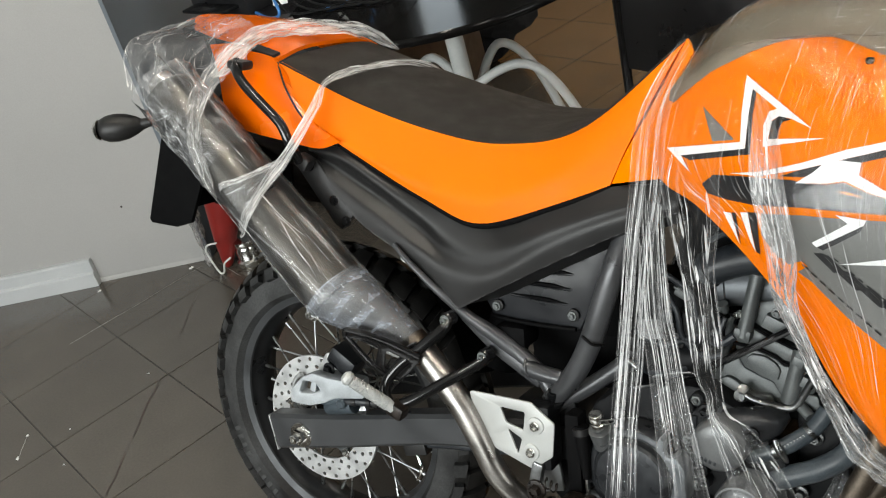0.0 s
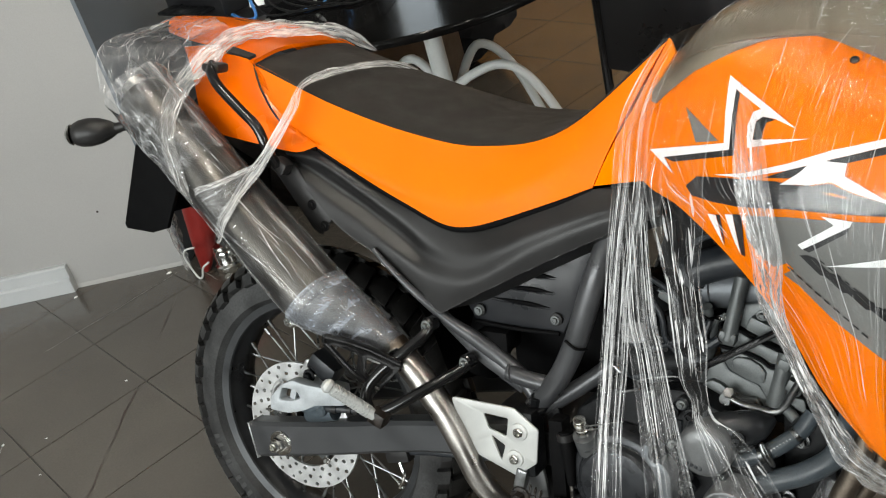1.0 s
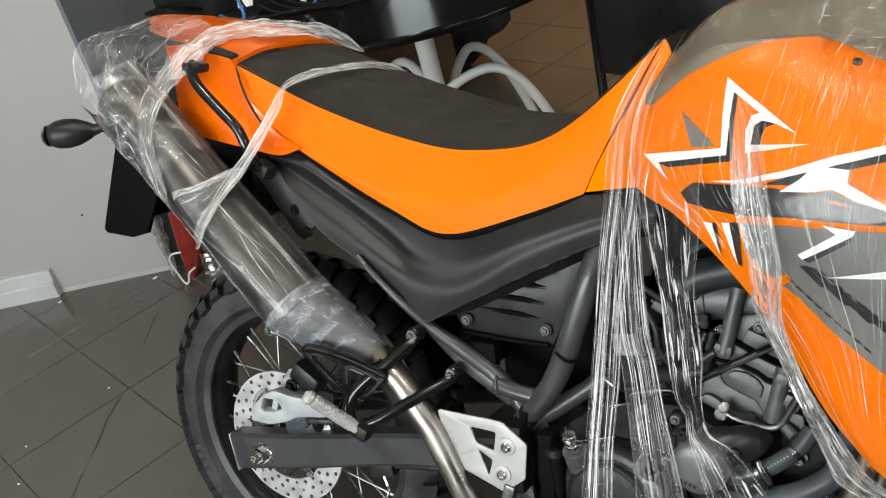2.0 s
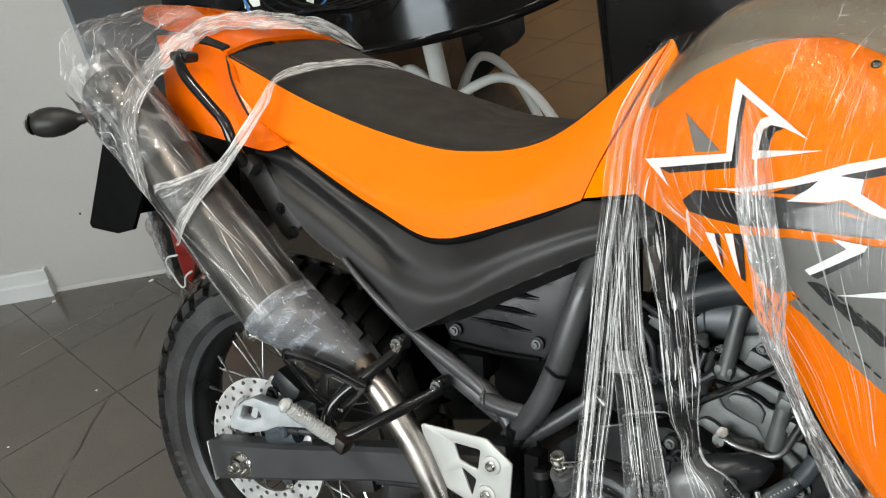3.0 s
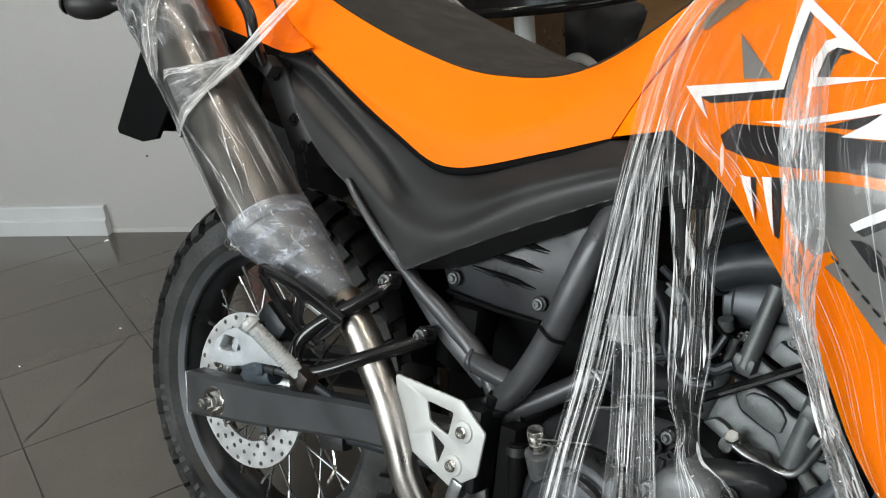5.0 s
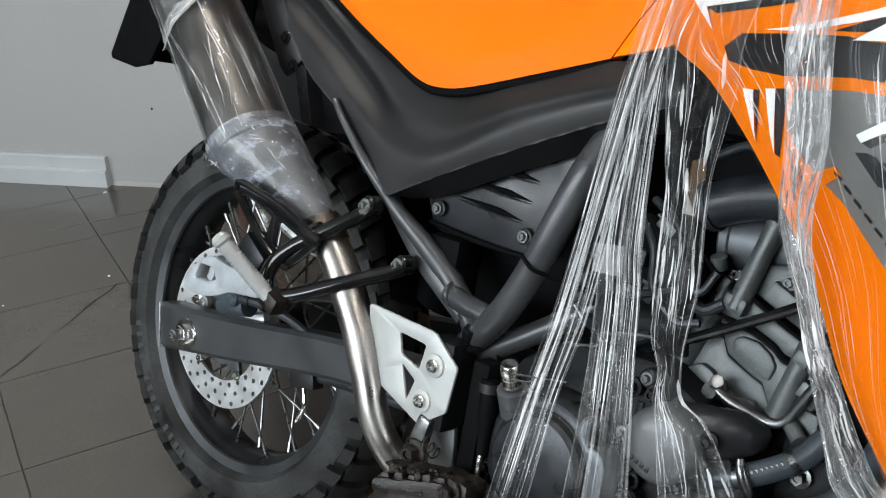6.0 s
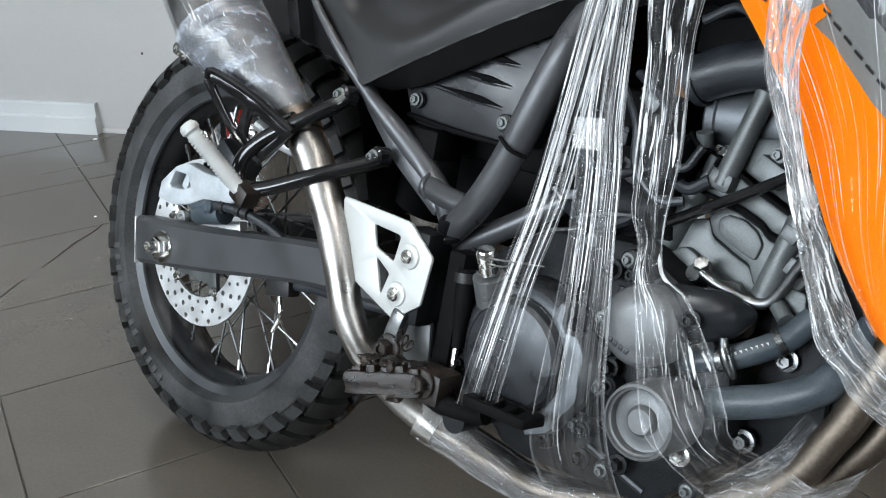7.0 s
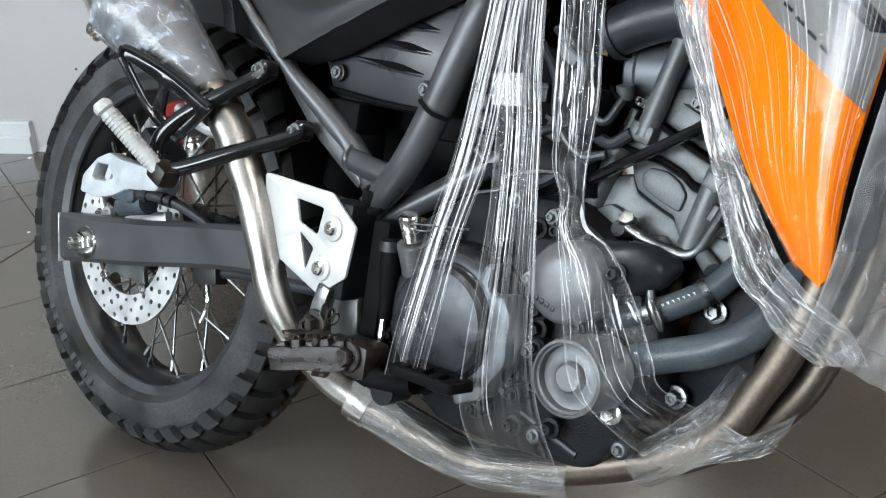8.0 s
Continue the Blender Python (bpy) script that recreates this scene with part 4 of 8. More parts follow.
def hanger():
    """The black tubular pillion-peg hanger with its peg."""
    h = part("peg_hanger", tube_bm([(0.374, -0.198, 0.264), (0.368, -0.212, 0.252), (0.340, -0.235, 0.228), (0.312, -0.252, 0.204), (0.296, -0.262, 0.182), (0.293, -0.266, 0.160), (0.305, -0.266, 0.146), (0.330, -0.257, 0.152), (0.378, -0.226, 0.178), (0.412, -0.198, 0.196), (0.426, -0.184, 0.206)], 0.0088, 70, 14), BLACK_GLOSS, bike, "gloss black tubular peg hanger")
    for p in ((0.374, -0.186, 0.267), (0.425, -0.172, 0.209)):
        part("lug", turn_bm([(0, 0), (0.0115, 0), (0.0115, 0.014), (0.009, 0.017), (0, 0.017)], p, (-0.2, -1, 0), 20), BLACK_GLOSS, h)
        part("bolt", hex_bolt_bm((p[0] - 0.003, p[1] - 0.017, p[2]), 0.0050, 0.008), ENGINE_GREY, h)
    part("clevis", box_bm(0.318, -0.272, 0.143, 0.028, 0.024, 0.022, 0.005, Matrix.Rotation(radians(25), 4, "Y")), RUSTY, h)
    a, b = Vector((0.3135, -0.277, 0.147)), Vector((0.271, -0.316, 0.200))
    peg = part("pillion_peg", tube_bm([tuple(a), tuple(b)], 0.0085, 8, 16), ALU_PAINT, bike, "ribbed silver folding pillion peg")
    d = (b - a)
    for k in range(15):
        c = a + d * (0.14 + 0.057 * k)
        part("rib", tube_bm([tuple(c - d.normalized() * 0.0016), tuple(c + d.normalized() * 0.0014)], 0.0098, 2, 16), ALU_PAINT, peg)
    part("peg_end", turn_bm([(0, 0), (0.008, 0), (0.0108, 0.003), (0.0108, 0.008), (0.007, 0.013), (0, 0.014)], tuple(b), tuple(d), 20), ALU_PAINT, peg)
    # flat black guard plate with a slot, tilted in front of the silencer's end
    o, ex = Vector((0.2458, -0.2891, 0.2596)), (Vector((0.3504, -0.2436, 0.2192)) - Vector((0.2458, -0.2891, 0.2596))).normalized()
    nz = (Vector((0.3109, -0.2499, 0.1767)) - o).cross(ex).normalized()
    ez = ex.cross(nz)
    ez = -ez if ez.z < 0 else ez
    tilt = Matrix(((ex.x, nz.x, ez.x, o.x), (ex.y, nz.y, ez.y, o.y), (ex.z, nz.z, ez.z, o.z), (0, 0, 0, 1)))

    def flat(ps):
        return [((Vector(p) - o).dot(ex), (Vector(p) - o).dot(ez)) for p in ps]

    outer = flat([(0.2458, -0.2891, 0.2580), (0.2544, -0.2873, 0.2680), (0.3028, -0.2666, 0.2498), (0.3504, -0.2436, 0.2192), (0.3440, -0.2455, 0.2090), (0.3109, -0.2499, 0.1767), (0.2979, -0.2561, 0.1850), (0.2750, -0.2689, 0.2087)])
    slot = flat([(0.2540, -0.2856, 0.2560), (0.2914, -0.2680, 0.2372), (0.2817, -0.2664, 0.2105), (0.2770, -0.2690, 0.2140)])
    slot2 = flat([(0.3020, -0.2640, 0.2330), (0.3340, -0.2480, 0.2130), (0.3110, -0.2530, 0.1920), (0.2940, -0.2610, 0.2030)])
    bm = plate_bm(smooth_poly(outer, 4, 0.16), -0.0022, 0.0045, [smooth_poly(slot, 3, 0.16), smooth_poly(slot2, 3, 0.16)], 0.0014)
    bmesh.ops.transform(bm, matrix=tilt, verts=bm.verts)
    guard = part("silencer_guard", bm, BLACK_GLOSS, bike, "gloss black slotted guard plate below the silencer")
    part("rolled_edge", tube_bm([(0.2470, -0.2891, 0.2590), (0.2544, -0.2885, 0.2680), (0.3028, -0.2680, 0.2498), (0.3480, -0.2450, 0.2205)], 0.0042, 30, 10), BLACK_GLOSS, guard)
    part("rolled_edge", tube_bm([(0.2470, -0.2891, 0.2570), (0.2750, -0.2705, 0.2095), (0.2979, -0.2580, 0.1858), (0.3100, -0.2515, 0.1780)], 0.0042, 30, 10), BLACK_GLOSS, guard)
    part("hugger_stay", tube_bm([(0.20, -0.17, 0.205), (0.25, -0.17, 0.190), (0.29, -0.168, 0.185)], 0.008, 12, 10), ALU, bike)
    return h


def heel_guard():
    out = smooth_poly([(0.4065, 0.162), (0.509, 0.157), (0.546, 0.128), (0.540, 0.076), (0.506, 0.051), (0.4235, 0.083)], 4, 0.07)
    h1 = smooth_poly([(0.459, 0.143), (0.499, 0.140), (0.494, 0.111), (0.466, 0.120)], 2, 0.1)
    h2 = smooth_poly([(0.469, 0.110), (0.491, 0.097), (0.483, 0.072)], 2, 0.1)
    g = part("heel_guard", plate_bm(out, -0.209, 0.004, [h1, h2], 0.0012), ALU_PAINT, bike, "silver painted heel guard plate with two cut-outs")
    for p in ((0.516, 0.122), (0.506, 0.079)):
        part("dimple", turn_bm([(0, 0.0), (0.0135, 0.0), (0.0125, 0.0022), (0.009, 0.0030), (0, 0.0030)], (p[0], -0.209, p[1]), (0, -1, 0), 28), ALU_PAINT, g)
        part("bolt", turn_bm([(0, 0.003), (0.0075, 0.003), (0.0075, 0.006), (0.006, 0.008), (0.0042, 0.008), (0.0038, 0.004), (0, 0.004)], (p[0], -0.209, p[1]), (0, -1, 0), 24), CHROME, g, "bright socket bolt")
    part("guard_bracket", box_bm(0.515, -0.185, 0.10, 0.04, 0.04, 0.10, 0.005), ENGINE_DARK, g)
    part("top_bolt", hex_bolt_bm((0.528, -0.170, 0.146), 0.010, 0.022, (0.2, -0.4, 1)), ENGINE_DARK, bike)


def footpeg_and_pedal():
    turn = Matrix.Rotation(radians(-14), 4, "Y") @ Matrix.Rotation(radians(14), 4, "Z")
    bm = box_bm(0, 0, 0, 0.086, 0.030, 0.024, 0.004, None)
    bmesh.ops.subdivide_edges(bm, edges=[e for e in bm.edges if e.calc_length() > 0.01], cuts=5, use_grid_fill=True)
    for v in bm.verts:
        v.co += Vector((noise.noise(v.co * 90), noise.noise(v.co * 90 + Vector((7, 0, 0))), noise.noise(v.co * 70 + Vector((0, 9, 0))))) * 0.0035
    bmesh.ops.transform(bm, matrix=Matrix.Translation((0.545, -0.244, 0.0)) @ turn, verts=bm.verts)
    f = part("rider_footpeg", bm, RUSTY, bike, "oily dark steel footpeg with worn rubber top", 25)
    for k in range(5):
        part("cleat", box_bm(0.514 + 0.0155 * k, -0.251 + 0.004 * k, 0.005 + 0.004 * k, 0.011, 0.024, 0.009 + 0.004 * (k % 2), 0.003, turn @ Matrix.Rotation(radians(-10 + 8 * (k % 3)), 4, "Y")), RUSTY, f)
    for k, (x, y, z, r) in enumerate(((0.522, -0.246, 0.014, 0.012), (0.548, -0.240, 0.020, 0.013), (0.570, -0.232, 0.022, 0.011), (0.535, -0.232, 0.010, 0.012), (0.560, -0.246, -0.008, 0.010))):
        bm = bmesh.new()
        bmesh.ops.create_icosphere(bm, subdivisions=3, radius=r)
        for v in bm.verts:
            v.co = v.co * (1 + 0.5 * noise.fractal(v.co * 110 + Vector((k * 5, 0, 0)), 0.6, 2.0, 3))
            v.co.z = max(-0.6 * r, min(0.45 * r, v.co.z))
        bmesh.ops.translate(bm, vec=(x, y, z), verts=bm.verts)
        part("caked_lug", bm, RUSTY, f, "", 28)
    part("pivot_block", box_bm(0.582, -0.218, 0.008, 0.050, 0.040, 0.036, 0.010), RUSTY, f)
    part("pivot_bolt", hex_bolt_bm((0.586, -0.238, 0.012), 0.0095, 0.012), RUSTY, f)
    part("return_spring", tube_bm([(0.535 + 0.0015 * k, -0.228 + 0.007 * math.cos(k * 1.2), 0.045 + 0.007 * math.sin(k * 1.2) - 0.0006 * k) for k in range(14)], 0.0011, 80, 6), RUSTY, f)
    part("peg_bolt", hex_bolt_bm((0.512, -0.212, 0.022), 0.0100, 0.016), RUSTY, f)
    part("switch_clip", box_bm(0.512, -0.205, 0.047, 0.018, 0.016, 0.034, 0.004, Matrix.Rotation(radians(15), 4, "Y")), ZINC, bike, "small bright spring clip")
    arm = part("brake_pedal", tube_bm([(0.575, -0.22, 0.0), (0.605, -0.222, -0.006), (0.64, -0.225, -0.002), (0.66, -0.226, 0.004)], [0.012, 0.011, 0.009, 0.009], 20, 12), BLACK_MATT, bike, "black steel brake pedal")
    pad = plate_bm(smooth_poly([(0.640, -0.245), (0.712, -0.242), (0.716, -0.208), (0.644, -0.205)], 3, 0.12), 0.012, 0.010, [[(0.655 + 0.018 * k, -0.237), (0.664 + 0.018 * k, -0.237), (0.660 + 0.018 * k, -0.213), (0.651 + 0.018 * k, -0.213)] for k in range(3)], 0.001, "xy")
    part("pedal_pad", pad, BLACK_MATT, arm)
    part("pedal_pivot", turn_bm([(0, 0), (0.014, 0), (0.014, 0.03), (0, 0.03)], (0.625, -0.20, -0.012), (0, -1, 0), 20), ENGINE_DARK, arm)
    part("peg_bracket", plate_bm([(0.500, 0.095), (0.528, 0.095), (0.538, 0.030), (0.540, 0.008), (0.505, 0.0), (0.498, 0.04)], -0.180, 0.008, (), 0.002), COVER_GREY, bike, "grey cast footpeg bracket")
    part("master_cylinder", box_bm(0.566, -0.180, 0.075, 0.022, 0.03, 0.13, 0.004), BLACK_MATT, bike, "black rear brake cylinder upright")
    rod = part("brake_switch", tube_bm([(0.580, -0.190, 0.125), (0.583, -0.192, 0.085), (0.586, -0.194, 0.045)], [0.011, 0.011, 0.008, 0.006], 16, 14), BLACK_MATT, bike, "black brake light switch")
    part("spring", tube_bm([(0.586, -0.196, 0.05), (0.588, -0.198, 0.018)], 0.0032, 8, 8), CHROME, rod)
    part("knuckle", tube_bm([(0.5795, -0.190, 0.122), (0.5805, -0.190, 0.112)], 0.0135, 3, 16), BLACK_PLASTIC, rod)


def engine():
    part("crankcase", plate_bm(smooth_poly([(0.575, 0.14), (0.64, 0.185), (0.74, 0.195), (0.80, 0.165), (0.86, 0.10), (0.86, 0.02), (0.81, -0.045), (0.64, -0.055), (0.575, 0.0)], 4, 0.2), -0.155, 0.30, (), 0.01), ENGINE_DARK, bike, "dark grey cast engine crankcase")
    cc = (0.655, -0.150, 0.060)
    cover = part("clutch_cover", turn_bm([(0.074, 0), (0.0735, 0.026), (0.0715, 0.034), (0.0680, 0.0385), (0.0620, 0.0410), (0.0590, 0.0410), (0.0575, 0.0400), (0.0560, 0.0415), (0.0545, 0.0490), (0.0500, 0.0530), (0.0340, 0.0560), (0.016, 0.0575), (0, 0.0580)], cc, (0, -1, 0), 72), CLUTCH_DARK, bike, "satin dark grey clutch cover", 25)
    part("gasket_line", turn_bm([(0.0765, 0.004), (0.0765, 0.006), (0.070, 0.006), (0.070, 0.004)], cc, (0, -1, 0), 64, None, True), BLACK_MATT, cover)
    edge = [(0.0590, radians(-66 + 10 * k)) for k in range(13)] + [(0.0800 + 0.0020 * math.sin(1.3 * k) - (0.012 if k in (2, 3) else 0.0), radians(58 - 6.6 * k)) for k in range(20)]
    part("crescent", plate_bm([(cc[0] + r * math.cos(a), cc[2] + r * math.sin(a)) for r, a in edge], -0.197, 0.036, (), 0.005), SILVER_CAST, cover, "light grey clutch cover rim with scalloped edge")
    for a, r in ((-62, 0.086), (-32, 0.094), (0, 0.096), (32, 0.095), (66, 0.086), (110, 0.080), (155, 0.080), (205, 0.080), (250, 0.080)):
        x, z = cc[0] + r * math.cos(radians(a)), cc[2] + r * math.sin(radians(a))
        part("cover_lug", turn_bm([(0, 0), (0.009, 0), (0.009, 0.024), (0.0075, 0.026), (0, 0.026)], (x, -0.150, z), (0, -1, 0), 18), CLUTCH_DARK, cover)
        part("bolt", hex_bolt_bm((x, -0.176, z), 0.0045, 0.007), ENGINE_DARK, cover)
    # filler cap and its neck
    part("filler_neck", tube_bm([(0.613, -0.185, 0.100), (0.612, -0.198, 0.128)], 0.0165, 6, 24), COVER_GREY, cover)
    part("filler_cap", turn_bm([(0, 0), (0.0100, 0), (0.0100, 0.010), (0.0085, 0.011), (0.0085, 0.014), (0.0105, 0.015), (0.0105, 0.024), (0.0088, 0.027), (0.0070, 0.0275), (0, 0.026)], (0.6115, -0.199, 0.131), (0, -0.42, 0.9), 28), CHROME, cover, "bright oil filler cap")
    part("lockwire", tube_bm([(0.618, -0.215, 0.148), (0.640, -0.205, 0.150), (0.668, -0.19, 0.152)], 0.0010, 14, 6), ZINC, cover)
    part("lockwire", tube_bm([(0.620, -0.215, 0.143), (0.636, -0.208, 0.144), (0.640, -0.205, 0.150)], 0.0010, 10, 6), ZINC, cover)
    part("pump_cover", turn_bm([(0.037, 0), (0.037, 0.040), (0.0345, 0.046), (0.030, 0.049), (0.015, 0.051), (0, 0.0515)], (0.778, -0.148, 0.127), (0, -1, 0), 48), COVER_GREY, bike, "light grey water pump cover")
    for a in (20, 118, 232, 300):
        x, z = 0.778 + 0.044 * math.cos(radians(a)), 0.130 + 0.044 * math.sin(radians(a))
        part("bolt", hex_bolt_bm((x, -0.175, z), 0.0060, 0.014), ENGINE_DARK, bike)
    part("filter_cover", turn_bm([(0.0345, 0), (0.0345, 0.050), (0.0330, 0.056), (0.0305, 0.057), (0.0300, 0.0535), (0.0280, 0.0525), (0.0275, 0.045), (0.020, 0.044), (0.014, 0.046), (0.0135, 0.050), (0.011, 0.053), (0, 0.053)], (0.812, -0.165, 0.055), (0, -1, 0), 48), COVER_GREY, bike, "round grey oil filter cover")
    for p in ((0.755, 0.025), (0.832, 0.022), (0.775, -0.01), (0.745, 0.075), (0.728, 0.165), (0.735, -0.02)):
        part("bolt", hex_bolt_bm((p[0], -0.165, p[1]), 0.0065, 0.012), CHROME if p[0] > 0.8 else ENGINE_DARK, bike)
    # sloping barrel and head
    rot = Matrix.Rotation(radians(22), 4, "Y")
    up, fw = Vector((math.sin(radians(22)), 0, math.cos(radians(22)))), Vector((math.cos(radians(22)), 0, -math.sin(radians(22))))
    base = Vector((0.805, 0, 0.150))
    # Cores coloured near-black, so shade in the casting gaps is painted in.
    barrel = part("barrel", box_bm(*(base + up * 0.055), 0.125, 0.180, 0.115, 0.018, rot), ENGINE_DARK, bike, "near-black barrel core behind the grey castings")
    part("head", box_bm(*(base + up * 0.150 + fw * 0.004), 0.118, 0.180, 0.085, 0.016, rot), ENGINE_DARK, bike, "near-black head core, shade for the gaps between castings")

    def casting(name, outline, y, thick, bevel=0.004, material=ENGINE_GREY, label="", r=0.16, parent=barrel):
        return part(name, plate_bm(smooth_poly(outline, 3, r), y, thick, (), bevel), material, parent, label)

    casting("head_upper", [(0.787, 0.276), (0.804, 0.2755), (0.826, 0.265), (0.861, 0.250), (0.885, 0.262), (0.875, 0.300), (0.840, 0.312), (0.805, 0.306), (0.795, 0.288)], -0.112, 0.05, 0.006)
    casting("head_middle", [(0.771, 0.256), (0.788, 0.2725), (0.804, 0.271), (0.826, 0.2595), (0.860, 0.2455), (0.884, 0.240), (0.884, 0.222), (0.860, 0.227), (0.846, 0.229), (0.835, 0.237), (0.811, 0.246), (0.793, 0.247), (0.778, 0.250)], -0.118, 0.05, 0.0035)
    casting("head_lower", [(0.780, 0.244), (0.794, 0.2415), (0.811, 0.239), (0.834, 0.230), (0.845, 0.2215), (0.859, 0.219), (0.886, 0.216), (0.886, 0.190), (0.866, 0.170), (0.848, 0.168), (0.837, 0.184), (0.831, 0.196), (0.815, 0.202), (0.792, 0.213), (0.785, 0.226)], -0.116, 0.05, 0.0035)
    casting("cover_panel", [(0.796, 0.229), (0.804, 0.235), (0.821, 0.234), (0.835, 0.226), (0.842, 0.216), (0.838, 0.200), (0.817, 0.207), (0.798, 0.216)], -0.1205, 0.01, 0.003, r=0.24)
    casting("barrel_side", [(0.738, 0.198), (0.746, 0.216), (0.781, 0.226), (0.789, 0.2095), (0.813, 0.1985), (0.829, 0.1925), (0.846, 0.163), (0.832, 0.150), (0.795, 0.160), (0.760, 0.170)], -0.106, 0.04, 0.004)
    for x, z, w, h, d in ((0.876, 0.205, 0.014, 0.016, 0.006), (0.866, 0.232, 0.016, 0.014, 0.004), (0.835, 0.280, 0.030, 0.020, 0.004)):
        part("cast_boss", box_bm(x, -0.118 - d / 2, z, w, d + 0.01, h, 0.003, Matrix.Rotation(radians(24), 4, "Y")), ENGINE_GREY, barrel)
    for x, z in ((0.878, 0.228), (0.838, 0.296)):
        part("head_nut", hex_bolt_bm((x, -0.120, z), 0.0048, 0.008), ENGINE_GREY, barrel)
    part("stud_column", tube_bm([(0.766, -0.104, 0.254), (0.754, -0.104, 0.220), (0.742, -0.102, 0.186)], [0.0125, 0.0115, 0.0125], 10, 18), ENGINE_GREY, barrel)
    part("stud_column", tube_bm([(0.868, -0.114, 0.246), (0.860, -0.116, 0.210), (0.852, -0.114, 0.172)], [0.0115, 0.0105, 0.0125], 10, 18), ENGINE_GREY, barrel)
    part("stud_column", tube_bm([(0.776, -0.108, 0.283), (0.770, -0.108, 0.264), (0.764, -0.106, 0.246)], 0.0068, 6, 16), ENGINE_GREY, barrel)
    tube = part("plug_tube", tube_bm([(0.7945, -0.124, 0.2600), (0.8035, -0.121, 0.302), (0.8128, -0.118, 0.3440)], [0.0105, 0.0098, 0.0098], 12, 20), ENGINE_GREY, bike, "grey tubular stay on the head")
    part("collar", box_bm(0.7940, -0.122, 0.2640, 0.024, 0.022, 0.018, 0.005, Matrix.Rotation(radians(14), 4, "Y")), ENGINE_GREY, tube)
    part("plug_cap", turn_bm([(0, 0), (0.0108, 0), (0.0108, 0.004), (0.008, 0.006), (0, 0.006)], (0.8126, -0.118, 0.3432), (0.2, 0.07, 0.96), 20), ENGINE_GREY, tube)
    for pts, r in (([(0.784, -0.1195, 0.282), (0.783, -0.121, 0.275), (0.803, -0.121, 0.274), (0.826, -0.121, 0.2635), (0.858, -0.120, 0.249), (0.884, -0.118, 0.240)], 0.0019), ([(0.766, -0.114, 0.268), (0.765, -0.114, 0.254), (0.778, -0.118, 0.2485), (0.796, -0.119, 0.246), (0.812, -0.119, 0.2435), (0.836, -0.119, 0.2345), (0.846, -0.119, 0.226), (0.862, -0.119, 0.224), (0.884, -0.117, 0.220)], 0.0021)):
        part("joint_line", tube_bm(pts, r, 40, 8), BLACK_MATT, barrel)
    part("flange", plate_bm(smooth_poly([(0.732, 0.181), (0.739, 0.189), (0.748, 0.184), (0.767, 0.196), (0.779, 0.192), (0.791, 0.182), (0.807, 0.175), (0.827, 0.177), (0.835, 0.163), (0.818, 0.150), (0.790, 0.150), (0.765, 0.155), (0.745, 0.168)], 4, 0.25), -0.114, 0.02, (), 0.002), ENGINE_GREY, bike, "scalloped cast flange below the barrel")
    part("lower_flange", plate_bm(smooth_poly([(0.766, 0.160), (0.775, 0.168), (0.806, 0.156), (0.847, 0.154), (0.842, 0.128), (0.813, 0.118), (0.780, 0.126)], 4, 0.2), -0.122, 0.03, (), 0.004), CLUTCH_DARK, bike)
    outlet = part("pump_outlet", tube_bm([(0.770, -0.146, 0.136), (0.795, -0.150, 0.140), (0.820, -0.146, 0.147), (0.838, -0.136, 0.151), (0.848, -0.130, 0.154), (0.853, -0.126, 0.155)], [0.030, 0.029, 0.027, 0.024, 0.020, 0.006], 24, 26), CLUTCH_DARK, bike, "dark cast water pump outlet")
    part("outlet_ring", tube_bm([(0.776, -0.147, 0.137), (0.782, -0.148, 0.138)], 0.0325, 3, 28), SILVER_CAST, outlet)
    part("bolt", hex_bolt_bm((0.797, -0.168, 0.117), 0.0060, 0.012), ENGINE_DARK, outlet)
    part("hose_bracket", plate_bm(smooth_poly([(0.860, 0.178), (0.873, 0.187), (0.890, 0.184), (0.893, 0.156), (0.884, 0.146), (0.872, 0.155)], 3, 0.2), -0.118, 0.01, (), 0.002), ENGINE_GREY, bike)
    part("hose_stub", tube_bm([(0.868, -0.122, 0.170), (0.882, -0.130, 0.160)], 0.0075, 4, 14), ENGINE_GREY, bike)
    # oil line with banjo bolt
    line = part("oil_line", tube_bm([(0.798, -0.132, 0.180), (0.812, -0.132, 0.174), (0.835, -0.128, 0.168), (0.852, -0.126, 0.166), (0.864, -0.126, 0.172), (0.874, -0.130, 0.190), (0.892, -0.140, 0.224)], 0.0050, 40, 12), ZINC, bike, "bright steel oil line")
    part("banjo_bolt", turn_bm([(0.0095, -0.012), (0.0095, 0.004), (0.0075, 0.005), (0.0075, 0.012), (0, 0.013)], (0.794, -0.124, 0.181), (0.1, -0.75, 0.65), 6), ZINC, line)
    part("banjo_eye", turn_bm([(0, -0.002), (0.0085, -0.002), (0.0085, 0.006), (0, 0.006)], (0.7915, -0.128, 0.176), (-0.2, -0.85, 0.3), 16), ZINC, line)
    # black cable across the barrel
    part("clutch_cable", tube_bm([(0.690, -0.128, 0.181), (0.730, -0.130, 0.202), (0.790, -0.134, 0.238), (0.850, -0.138, 0.275), (0.885, -0.142, 0.300)], 0.0052, 40, 10), BLACK_GLOSS, bike, "black sheathed control cable")
    # intake: silver throttle body and black rubber boot
    body = part("throttle_body", turn_bm([(0, 0), (0.029, 0), (0.0325, 0.003), (0.0325, 0.011), (0.0305, 0.013), (0.0305, 0.080), (0.033, 0.082), (0.033, 0.090), (0, 0.090)], (0.752, -0.079, 0.318), (0.985, 0.03, 0.05), 40), THROTTLE, bike, "dull silver throttle body")
    part("lug", tube_bm([(0.7665, -0.118, 0.291), (0.7655, -0.122, 0.303)], 0.0080, 4, 16), ENGINE_GREY, body)
